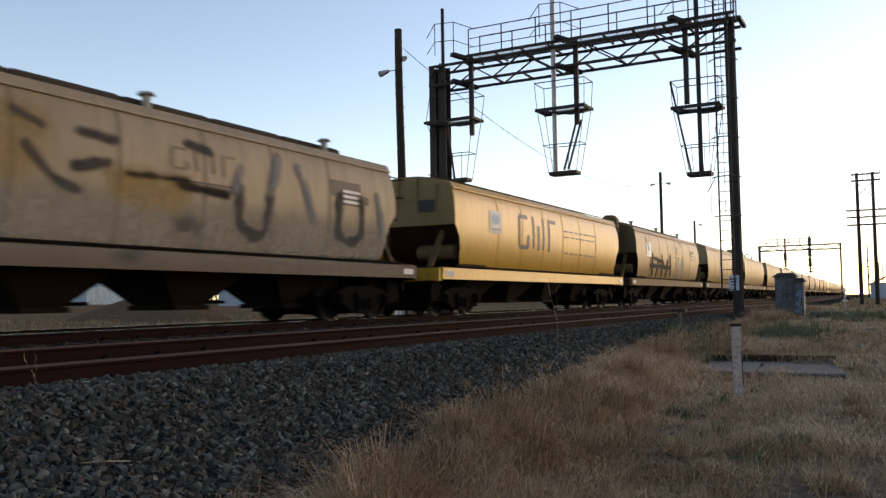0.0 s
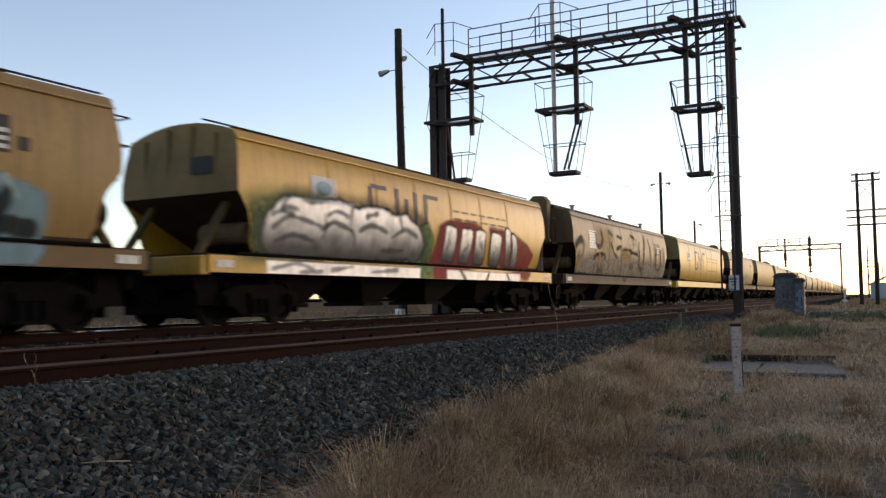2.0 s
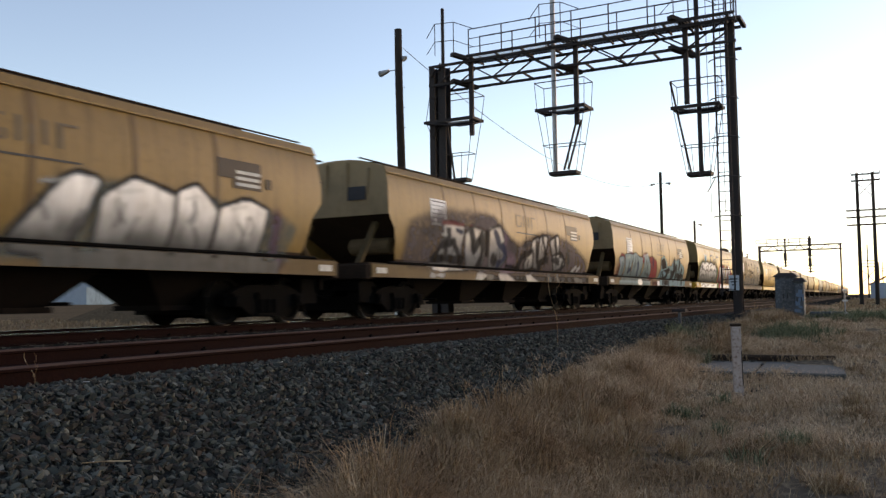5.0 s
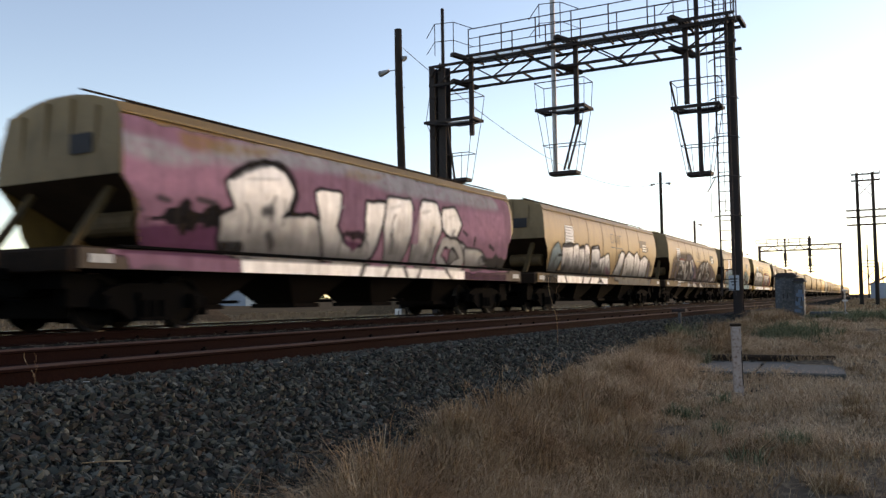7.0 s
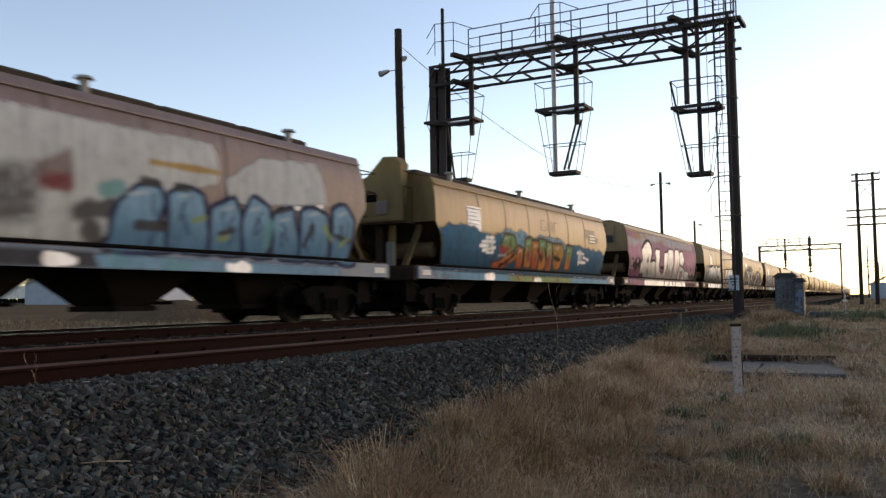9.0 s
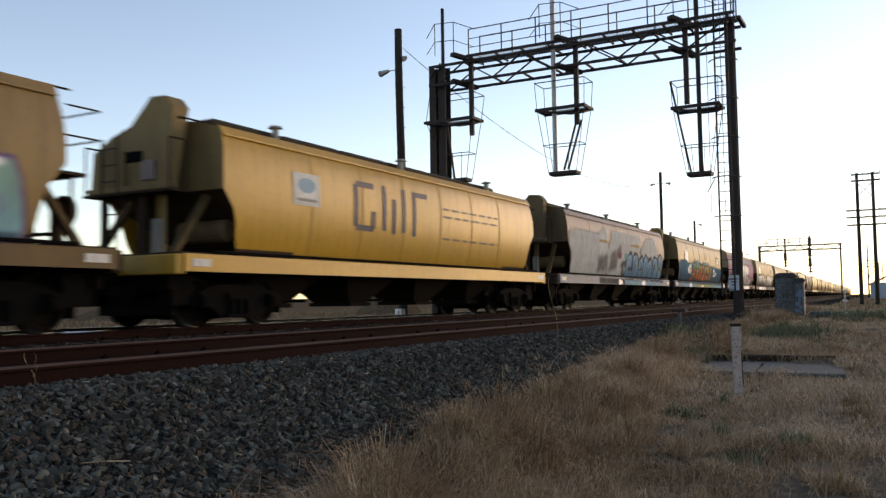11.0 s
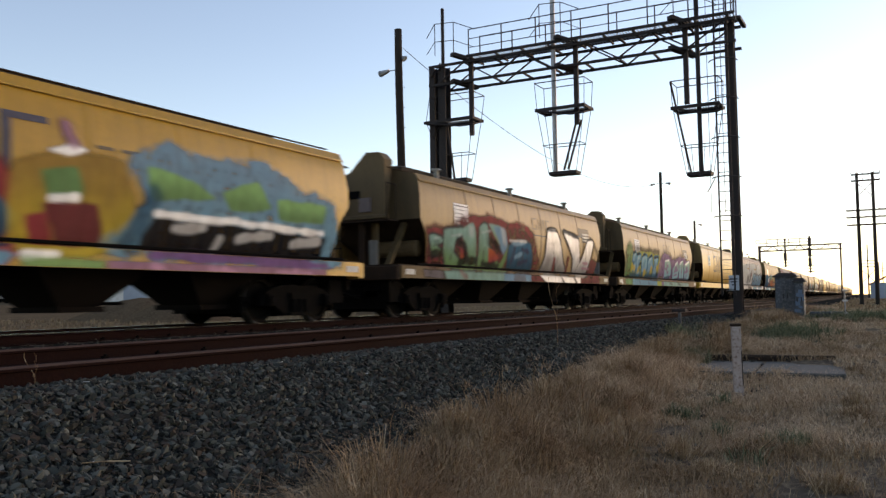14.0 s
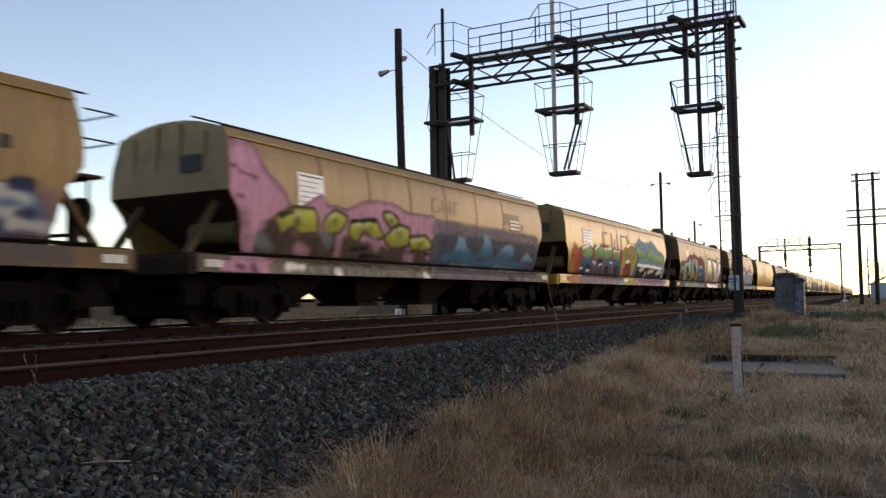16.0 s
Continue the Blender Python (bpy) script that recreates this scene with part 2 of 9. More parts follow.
def track(x, rails, head, label):
    tr = thing("railway_track", pose(0, 0, 0), label, "railway track", "parallel tracks", "structure")
    for rx, rz in rails:
        part("rail", rail(rx, rz, head), None, tr, "")
    bm = bmesh.new()
    bm_box(bm, (0, 0, 0), (2.55, 0.23, 0.12))
    bevel(bm, 0.012)
    sl = data_of(bm, "sleeper", M["sleeper"])
    bm = bmesh.new()
    bm_box(bm, (0, 0, 0.0), (0.07, 0.09, 0.035))
    bm_box(bm, (0.02, 0, 0.02), (0.05, 0.04, 0.04))
    clip = data_of(bm, "rail_clip", M["clip"])
    s = -14.0
    while s < 60:
        b, h = bend(s)
        o = part("sleeper", sl, None, tr)
        o.matrix_world = pose(x + b, s, -0.222, 0, 0, -math.degrees(math.atan(h)))
        if -4 < s < 34 and math.sin(s * 53) > -0.5:
            for rx, rz in [r for r in rails if r[0] < -6]:
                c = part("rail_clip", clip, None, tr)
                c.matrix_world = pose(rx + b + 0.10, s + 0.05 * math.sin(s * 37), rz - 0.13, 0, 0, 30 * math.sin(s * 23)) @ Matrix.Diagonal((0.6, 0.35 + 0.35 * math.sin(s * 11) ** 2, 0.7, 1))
        s += 0.685
    return tr


track(TRAIN_X, [(-11.2, 0.0), (-12.8, 0.0)], M["railshine"], "railway track with polished rails on dark ballast")
track(NEAR_X, [(-5.4, -0.012), (-7.1, 0.014)], M["railtop"], "unused railway track with brown rusty rails")


# ---- grain hopper wagons ----
# local space: y along the train, +x the side that the camera sees, z above the rail
SILL_X, HALF_L = 1.5, 8.15
SHORT = 0.42            # the gabled kind is this much shorter at each end


SIDE = [(1.22, 1.28), (1.38, 1.345), (1.55, 1.39), (1.8, 1.44), (2.1, 1.478), (2.42, 1.495), (2.75, 1.49), (3.0, 1.465), (3.2, 1.43), (3.42, 1.37)]


def side_x(z):
    """Outward bulge of the hopper side at a height."""
    for (za, xa), (zb, xb) in zip(SIDE, SIDE[1:]):
        if z <= zb:
            return xa + (xb - xa) * max(0, (z - za)) / (zb - za)
    return SIDE[-1][1]


def end_y(z, arched=True):
    """Half length of the hopper side at a height."""
    pts = [(1.22, 6.95), (1.6, 7.12), (2.0, 7.15), (2.42, 7.50), (2.8, 7.50), (3.42, 7.42)]
    for (za, ya), (zb, yb) in zip(pts, pts[1:]):
        if z <= zb:
            return ya + (yb - ya) * max(0, (z - za)) / (zb - za) - (0 if arched else SHORT)
    return pts[-1][1] - (0 if arched else SHORT)


def hopper_body(arched):
    """Sides, arched or gabled roof and sloping end sheets as one skin."""
    bm = bmesh.new()
    prof = [(x, z) for z, x in SIDE]
    if arched:
        roof = [(1.285, 3.56), (1.05, 3.65), (0.7, 3.74), (0.35, 3.79), (0, 3.80)]
    else:
        roof = [(1.285, 3.56), (0.95, 3.65), (0.6, 3.72), (0.3, 3.75), (0, 3.75)]
    right = prof + roof
    ring = right + [(-x, z) for x, z in reversed(right[:-1])]
    stations = [-1, -0.75, -0.5, -0.25, 0, 0.25, 0.5, 0.75, 1]
    rows = []
    for st in stations:
        rows.append([bm.verts.new((x, (end_y(min(z, 3.42), arched) - (0.22 if arched and st < 0 else 0)) * st, z)) for x, z in ring])
    for a, b in zip(rows, rows[1:]):
        for i in range(len(ring) - 1):
            bm.faces.new((a[i], a[i + 1], b[i + 1], b[i]))
    n = len(ring)
    for r, sg in ((rows[0], -1), (rows[-1], 1)):
        # upper end sheet, then the slope sheet that runs in under the hopper
        up = [v for v in r if v.co.z > 2.40]
        f = bm.faces.new(up)
        lo_r, lo_l = [v for v in r[:6]], [v for v in r[-6:]]
        inner = [bm.verts.new((sx * 1.2, sg * 5.1, 1.25)) for sx in (1, -1)]
        a, b = [v for v in r if abs(v.co.z - 2.42) < 1e-4]
        bm.faces.new((a, b, inner[1], inner[0]) if a.co.x > 0 else (b, a, inner[1], inner[0]))
        for chain, iv in ((lo_r, inner[0]), (lo_l, inner[1])):
            vs = sorted(chain, key=lambda v: -v.co.z)
            bm.faces.new(vs + [iv])
    bmesh.ops.recalc_face_normals(bm, faces=bm.faces)
    return bm


BODY_CACHE = {}


def cached(key, fn):
    if key not in BODY_CACHE:
        BODY_CACHE[key] = fn()
    return BODY_CACHE[key]


def rib_mesh(sg):
    """A pressed stiffening rib down the hopper side."""
    bm = bmesh.new()
    zs = [max(1.24, z) for z, x in SIDE]
    prev = None
    for z in zs:
        x = side_x(z)
        row = [bm.verts.new((sg * (x + d), dy, z)) for dy, d in ((-0.07, -0.004), (-0.03, 0.011), (0.03, 0.011), (0.07, -0.004))]
        if prev:
            for i in range(3):
                bm.faces.new((prev[i], prev[i + 1], row[i + 1], row[i]))
        prev = row
    bmesh.ops.recalc_face_normals(bm, faces=bm.faces)
    return bm


def wheelset_mesh():
    """Two flanged wheels on their axle, as one turned piece."""
    half = [(0.0, 0.085), (0.60, 0.085), (0.68, 0.13), (0.70, 0.36), (0.70, 0.475), (0.735, 0.475), (0.75, 0.455), (0.86, 0.44), (0.86, 0.37), (0.80, 0.34), (0.80, 0.15), (0.92, 0.12), (0.94, 0.0)]
    prof = [(-x, r) for x, r in reversed(half[1:])] + half
    bm = bmesh.new()
    seg = 24
    rows = []
    for x, r in prof:
        rows.append([bm.verts.new((x, r * math.cos(2 * math.pi * k / seg), r * math.sin(2 * math.pi * k / seg))) for k in range(seg)] if r else [bm.verts.new((x, 0, 0))])
    for p, q in zip(rows, rows[1:]):
        for k in range(seg):
            j = (k + 1) % seg
            if len(p) == 1:
                bm.faces.new((p[0], q[k], q[j]))
            elif len(q) == 1:
                bm.faces.new((p[k], q[0], p[j]))
            else:
                bm.faces.new((p[k], q[k], q[j], p[j]))
    bmesh.ops.recalc_face_normals(bm, faces=bm.faces)
    me = data_of(bm, "wheelset", M["wheel"], M["tread"])
    for p in me.polygons:
        c = p.center
        if 0.73 < abs(c.x) < 0.87 and math.hypot(c.y, c.z) > 0.42 and abs(p.normal.x) < 0.4:
            p.material_index = 1
    return me


def sideframe_mesh():
    """A cast bogie side frame with an open window, axleboxes and a nest of springs."""
    bm = bmesh.new()
    top = [(-1.15, 0.52), (-0.85, 0.66), (-0.5, 0.74), (0.5, 0.74), (0.85, 0.66), (1.15, 0.52)]
    bot = [(1.15, 0.34), (0.72, 0.34), (0.42, 0.14), (-0.42, 0.14), (-0.72, 0.34), (-1.15, 0.34)]
    pts = top + bot
    a = [bm.verts.new((0.98, y, z)) for y, z in pts]
    b = [bm.verts.new((1.10, y, z)) for y, z in pts]
    bm.faces.new(a)
    bm.faces.new(b)
    for i in range(len(pts)):
        k = (i + 1) % len(pts)
        bm.faces.new((a[i], a[k], b[k], b[i]))
    for y in (-0.91, 0.91):
        bm_box(bm, (1.12, y, 0.45), (0.16, 0.26, 0.24))
        bm_bar(bm, (1.19, y, 0.45), (1.24, y, 0.45), 0.2, seg=10)
    for y in (-0.2, 0, 0.2):
        bm_bar(bm, (1.12, y, 0.2), (1.12, y, 0.46), 0.15, seg=8)
    bm_box(bm, (1.1, 0, 0.53), (0.14, 0.62, 0.12))
    bm_box(bm, (1.1, 0, 0.17), (0.16, 0.7, 0.05))
    bmesh.ops.recalc_face_normals(bm, faces=bm.faces)
    return bm


def build_common():
    c = {}
    bm = bmesh.new()
    vs = bm_box(bm, (0, 0, 0), (0.05, 2 * HALF_L - 0.3, 0.30))
    c["sill"] = bm
    bm = bmesh.new()
    bm_box(bm, (0, 0, 1.06), (0.5, 2 * HALF_L - 0.1, 0.28))
    for y in (-5.9, -3.0, 0, 3.0, 5.9):
        bm_box(bm, (0, y, 1.10), (2.9, 0.14, 0.2))
    for sg in (-1, 1):
        bm_box(bm, (0, sg * 7.2, 0.84), (0.5, 1.7, 0.2))
    c["underframe"] = bm
    bm = bmesh.new()
    bm_box(bm, (0, 0, 0), (2.9, 0.22, 0.34))
    bevel(bm, 0.02)
    c["headstock"] = bm
    bm = bmesh.new()
    bm_box(bm, (0, 0, 0), (2.85, 1.25, 0.04))
    c["platform"] = bm
    bm = bmesh.new()                                # discharge hopper under the belly
    lo = [bm.verts.new((x, y, 0.36)) for x, y in ((-0.5, -0.36), (0.5, -0.36), (0.5, 0.36), (-0.5, 0.36))]
    hi = [bm.verts.new((x, y, 1.22)) for x, y in ((-1.15, -1.35), (1.15, -1.35), (1.15, 1.35), (-1.15, 1.35))]
    bm.faces.new(lo)
    bm.faces.new(hi)
    for i in range(4):
        bm.faces.new((lo[i], lo[(i + 1) % 4], hi[(i + 1) % 4], hi[i]))
    bm_box(bm, (0, 0, 0.33), (1.2, 0.85, 0.09))
    bm_bar(bm, (-0.9, 0.5, 0.42), (0.9, 0.5, 0.42), 0.06, seg=8)
    bmesh.ops.recalc_face_normals(bm, faces=bm.faces)
    c["hopper_chute"] = bm
    bm = bmesh.new()
    bm_bar(bm, (0, -0.55, 0), (0, 0.55, 0), 0.42, seg=16)
    bm_bar(bm, (0, -0.60, 0), (0, -0.55, 0), 0.3, 0.42, seg=16)
    bm_bar(bm, (0, 0.55, 0), (0, 0.60, 0), 0.42, 0.3, seg=16)
    c["air_tank"] = bm
    bm = bmesh.new()
    bm_box(bm, (0, 0.28, 0), (0.2, 0.5, 0.18))
    bm_box(bm, (0, 0.6, 0), (0.26, 0.22, 0.30))
    bm_box(bm, (0.1, 0.78, 0), (0.1, 0.2, 0.28))
    bevel(bm, 0.02)
    c["coupler"] = bm
    c["sideframe"] = sideframe_mesh()
    bm = bmesh.new()
    bm_box(bm, (0, 0, 0.6), (2.1, 0.36, 0.24))
    bm_bar(bm, (0, 0, 0.7), (0, 0, 0.86), 0.4, seg=12)
    for sg in (-1, 1):
        bm_bar(bm, (-0.9, sg * 0.38, 0.42), (0.9, sg * 0.38, 0.42), 0.16, 0.12)
        bm_box(bm, (0, sg * 0.55, 0.72), (1.3, 0.5, 0.14))
        bm_bar(bm, (0.5, sg * 0.4, 0.5), (0.3, sg * 1.5, 0.6), 0.08, seg=6)
    c["bolster"] = bm
    bm = bmesh.new()
    for x in (-0.2, 0.2):
        bm_bar(bm, (x, 0, 0), (x, 0, 2.15), 0.035, seg=6)
    for i in range(7):
        bm_bar(bm, (-0.2, 0, 0.15 + i * 0.3), (0.2, 0, 0.15 + i * 0.3), 0.025, seg=6)
    c["ladder"] = bm
    bm = bmesh.new()
    bm_bar(bm, (0, 0, 0), (0, 0, 0.15), 0.15, seg=10)
    bm_bar(bm, (0, 0, 0.145), (0, 0, 0.17), 0.31, 0.24, seg=12)
    c["roof_vent"] = bm
    out = {}
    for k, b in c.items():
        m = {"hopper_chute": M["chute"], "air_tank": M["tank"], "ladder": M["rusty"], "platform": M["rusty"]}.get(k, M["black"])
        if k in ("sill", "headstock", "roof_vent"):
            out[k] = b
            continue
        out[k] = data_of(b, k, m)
    return out


# chute brown darkened further for the shade under the belly
M["chute"] = mat("shaded_brown_chute", (0.0078, 0.0050, 0.0040), 0.9, second=(0.0042, 0.0032, 0.0029), scale=3, bump=0.2, spec=0.1)
M["tank"] = mat("dusty_air_tank", (0.13, 0.085, 0.045), 0.8, second=(0.06, 0.04, 0.025), scale=4, spec=0.2)
COMMON = build_common()


def roof_hatch(arched):
    """One dark hatch cover on the roof's crown, with a raised lid."""
    bm = bmesh.new()
    bm_box(bm, (0, 0, 3.83 if arched else 3.84), (0.95, 2.04, 0.06 if arched else 0.12))
    top = max(bm.faces, key=lambda f: f.calc_center_median().z)
    bmesh.ops.inset_region(bm, faces=[top], thickness=0.12)
    bmesh.ops.translate(bm, vec=(0, 0, 0.03 if arched else 0.05), verts=top.verts[:])
    return bm


def end_gable():
    """The raised gable plate with a ladder well at a gabled wagon's end."""
    bm = bmesh.new()
    pts = [(-1.30, 2.40), (0.40, 2.40), (0.40, 1.25), (0.55, 1.25), (0.55, 2.40), (0.78, 2.40), (0.78, 3.90), (0.62, 4.08), (0.25, 4.10), (-0.25, 3.62), (-0.75, 3.46), (-1.22, 3.2)]
    a = [bm.verts.new((x, -0.05, z)) for x, z in pts]
    b = [bm.verts.new((x, 0.35 if z > 3.5 else 0.05, z)) for x, z in pts]
    bm.faces.new(a)
    bm.faces.new(b)
    for i in range(len(pts)):
        k = (i + 1) % len(pts)
        bm.faces.new((a[i], a[k], b[k], b[i]))
    bmesh.ops.recalc_face_normals(bm, faces=bm.faces)
    return bm


def gable_bar(size):
    bm = bmesh.new()
    bm_box(bm, (0, 0, 0), size)
    bevel(bm, 0.012)
    return bm


def paint(name, base, dirt, rough=0.45):
    return mat(name, base, rough, second=dirt, scale=0.7, fine=tuple(c * 0.82 for c in base), fine_scale=9, bump=0.05, bump_scale=5, mix=0.55,
               vary=1, drips=tuple(c * 0.55 for c in dirt), drip_amount=0.45, spec=0.5 if rough < 0.35 else 0.28)


M["yellow"] = paint("bright_yellow_paint", (0.46, 0.245, 0.029), (0.37, 0.196, 0.026), 0.36)
M["tan"] = paint("faded_tan_paint", (0.27, 0.16, 0.052), (0.19, 0.115, 0.046), 0.45)
M["buff"] = paint("grimy_buff_paint", (0.27, 0.195, 0.12), (0.18, 0.135, 0.092), 0.5)
M["mauve"] = paint("weathered_mauve_paint", (0.18, 0.13, 0.125), (0.135, 0.10, 0.098), 0.5)
M["silver"] = paint("weathered_grey_paint", (0.19, 0.185, 0.18), (0.13, 0.125, 0.12), 0.45)
for nm in ("yellow", "tan", "buff", "mauve", "silver"):
    k = {"yellow": (0.41, 0.218, 0.028), "tan": (0.15, 0.086, 0.034), "buff": (0.16, 0.115, 0.072), "mauve": (0.115, 0.082, 0.08), "silver": (0.115, 0.11, 0.106)}[nm]
    M["rib_" + nm] = paint("streaked_%s_rib" % nm, k, tuple(c * 0.8 for c in k), 0.5)
# olive end paint darkened, since the ends face away from the sun
M["end_olive"] = paint("shaded_end_paint", (0.20, 0.13, 0.05), (0.12, 0.076, 0.033), 0.7)
M["end_tan"] = paint("dusty_tan_end", (0.29, 0.196, 0.105), (0.18, 0.122, 0.07), 0.7)
M["roof"] = mat("dark_roof_hatch", (0.045, 0.033, 0.022), 0.85, second=(0.025, 0.02, 0.015), scale=3, bump=0.3, spec=0.2)
# brown end paint also holds the shade of the trailing end
M["end_brown"] = paint("shaded_brown_end", (0.13, 0.085, 0.042), (0.065, 0.043, 0.023), 0.75)
M["sill_grime"] = paint("grimy_brown_sill", (0.105, 0.074, 0.052), (0.06, 0.043, 0.032), 0.7)
# tan sill darkened for grime and for shade from the overhanging side
M["sill_tan"] = paint("grimy_shaded_sill", (0.15, 0.092, 0.038), (0.09, 0.058, 0.028), 0.7)
# brace colour lowered to hold the shade below the hopper's end
M["brace"] = mat("shaded_brace", (0.10, 0.065, 0.03), 0.85, second=(0.05, 0.035, 0.02), scale=5, spec=0.15)
M["vent"] = mat("pale_vent_cap", (0.30, 0.27, 0.23), 0.6, second=(0.16, 0.13, 0.10), scale=8)
# tucked under the end sheet: the recess's shade is in this colour
M["slope"] = mat("shaded_slope_sheet", (0.05, 0.028, 0.019), 0.9, second=(0.025, 0.015, 0.011), scale=2, spec=0.2)


def wagon_mesh(key, bm_fn, mats, smooth=False):
    return cached(key, lambda: data_of(bm_fn(), key[0], *mats, smooth=smooth))


def body_data(arched, col, end):
    def make():
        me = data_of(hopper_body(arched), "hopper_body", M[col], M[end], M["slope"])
        for p in me.polygons:
            ny, nz = abs(p.normal.y), p.normal.z
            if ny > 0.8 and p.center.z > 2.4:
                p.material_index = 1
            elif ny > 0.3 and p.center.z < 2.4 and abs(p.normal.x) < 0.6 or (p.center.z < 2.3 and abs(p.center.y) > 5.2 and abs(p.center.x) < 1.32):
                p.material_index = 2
            if p.material_index == 0 and ny < 0.5:
                p.use_smooth = True
        me.set_sharp_from_angle(angle=radians(35))
        return me
    return cached(("body", arched, col, end), make)


def sill_data(col):
    def make():
        b = COMMON["sill"].copy()
        return data_of(b, "side_sill", M[col])
    return cached(("sill", col), make)


WAGONS = []


def hopper_wagon(i, s8, arched, col, end, sill, label):
    """One wagon. s8: where its middle is along the line at 8 s."""
    w = thing("hopper_wagon", pose(TRAIN_X, s8, 0), label, "railway wagon", "wagons of the grain train")
    part("hopper_body", body_data(arched, col, end), None, w)
    for sg in (1, -1):
        o = part("side_sill", sill_data(sill), None, w)
        o.matrix_basis = pose(sg * 1.475, 0, 1.09)
        o = part("headstock", cached(("headstock", sill), lambda: data_of(COMMON["headstock"].copy(), "headstock", M[sill if sill == "yellow" else "rusty"])), None, w)
        o.matrix_basis = pose(0, sg * (HALF_L - 0.11), 1.06)
        o = part("end_platform", COMMON["platform"], None, w)
        o.matrix_basis = pose(0, sg * 7.4, 1.25)
        o = part("coupler", COMMON["coupler"], None, w)
        o.matrix_basis = pose(0, sg * (HALF_L - 0.32), 0.88, 0, 0, 0 if sg > 0 else 180)
        bg = part("bogie", COMMON["bolster"], None, w)
        bg.matrix_basis = pose(0, sg * 6.27, 0)
        for sx in (1, -1):
            o = part("side_frame", COMMON["sideframe"], None, bg)
            o.matrix_basis = pose(0, 0, 0, 0, 0, 0 if sx > 0 else 180)
        if i >= -3:                                  # brake gear and spring plank between the wheels
            for by, bz in ((0.36, 0.28), (-0.36, 0.28), (1.42, 0.36), (-1.42, 0.36)):
                o = part("brake_beam", cached("brake_beam", lambda: plain_bar_mesh("brake_beam", (1.8, 0.09, 0.32))), None, bg)
                o.location = (0, by, bz)
            for bx in (-0.55, 0.55):
                o = part("brake_lever", cached("brake_lever", lambda: plain_bar_mesh("brake_lever", (0.05, 2.75, 0.36))), None, bg)
                o.location = (bx, 0, 0.30)
            o = part("spring_plank", cached("spring_plank", lambda: plain_bar_mesh("spring_plank", (1.9, 0.62, 0.14))), None, bg)
            o.location = (0, 0, 0.20)
        for wy in (0.91, -0.91):
            o = part("wheelset", cached("wheelset", wheelset_mesh), None, bg)
            o.matrix_basis = pose(0, wy, 0.45)
        for sx in (1, -1):
            o = part("end_plate", cached("end_plate", lambda: end_plate_mesh()), None, w, "white plate")
            o.matrix_basis = pose(sx * 1.508, sg * 7.62, 1.09)
        o = part("draft_gear", cached("draft_gear", lambda: draft_gear_mesh()), None, w)
        o.matrix_basis = pose(0, 0, 0, 0, 0, 0 if sg > 0 else 180)
        # braces from the platform up to the hopper's end
        for sx in (0.95, -0.95):
            o = part("end_brace", cached("end_brace", lambda: brace_mesh()), None, w)
            o.matrix_basis = pose(sx, 0, 0, 0, 0, 0 if sg > 0 else 180)
        if sg < 0 and arched:                        # upright stiffeners and a dark plate on the rounded end
            for x in (-0.9, -0.3, 0.3, 0.9):
                o = part("end_stiffener", wagon_mesh(("end_stiffener", end, abs(x) > 0.5), lambda: stiffener_mesh(3.55 if abs(x) > 0.5 else 3.72), [M[end]]), None, w)
                o.location = (x, -7.22, 0)
            o = part("end_notice", cached("end_notice", lambda: end_notice_mesh()), None, w, "dark plate on the wagon's end")
            o.location = (0.62, -7.30, 2.95)
        if sg < 0 and not arched:                    # only the trailing end has the gable and its ladder
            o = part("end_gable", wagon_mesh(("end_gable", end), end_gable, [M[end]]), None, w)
            gy = -0.2 if i == 1 else 0.0
            o.matrix_basis = pose(0, -7.55 + gy, 0)
            for x in (-1.0, -0.4):
                o = part("gable_strap", wagon_mesh(("gable_strap", end), lambda: gable_bar((0.06, 0.05, 0.72)), [M[end]]), None, w)
                o.location = (x, -7.62 + gy, 2.82)
            o = part("gable_ledge", wagon_mesh(("gable_ledge", end), lambda: gable_bar((2.2, 0.10, 0.1)), [M[end]]), None, w)
            o.location = (-0.2, -7.64 + gy, 2.47)
            # grey plate drawn for an opening that shows sky through the gable
            o = part("gable_hatch", wagon_mesh(("gable_hatch",), lambda: gable_bar((0.34, 0.04, 0.36)), [M["mauve"]]), None, w, "dull grey plate standing for a see-through opening")
            o.location = (0.22, -7.62 + gy, 2.78)
            # black plate on the face, drawn for the shade in a recess
            o = part("gable_recess", wagon_mesh(("gable_recess",), lambda: gable_bar((0.42, 0.03, 0.20)), [M["black"]]), None, w)
            o.location = (-0.15, -7.615 + gy, 3.05)
            o = part("end_post", wagon_mesh(("end_post",), lambda: gable_bar((0.19, 0.12, 0.62)), [M["silver"]]), None, w, "pale lower end post")
            o.location = (0.475, -7.64 + gy, 1.58)
            o = part("ladder", COMMON["ladder"], None, w)
            o.matrix_basis = pose(-0.62, -7.75 + gy, 1.27)
            o = part("catwalk", cached("catwalk", lambda: catwalk_mesh()), None, w)
            o.matrix_basis = pose(0, -7.72 + gy, 2.35)
        if sg > 0:
            o = part("end_step", cached("end_step", lambda: end_step_mesh()), None, w)
            for z in (2.9, 3.35):
                o = part("grab_rail", cached("grab_rail", lambda: grab_mesh()), None, w)
                o.location = (0, 0, z)
            o = part("brake_stand", cached("brake_stand", lambda: brake_mesh()), None, w)
        for y in (-4.5, -2.7, -0.9, 0.9, 2.7, 4.5):
            o = part("side_rib", wagon_mesh(("side_rib", col, sg), lambda: rib_mesh(sg), [M["rib_" + col]], True), None, w)
            o.matrix_basis = pose(0, y, 0)
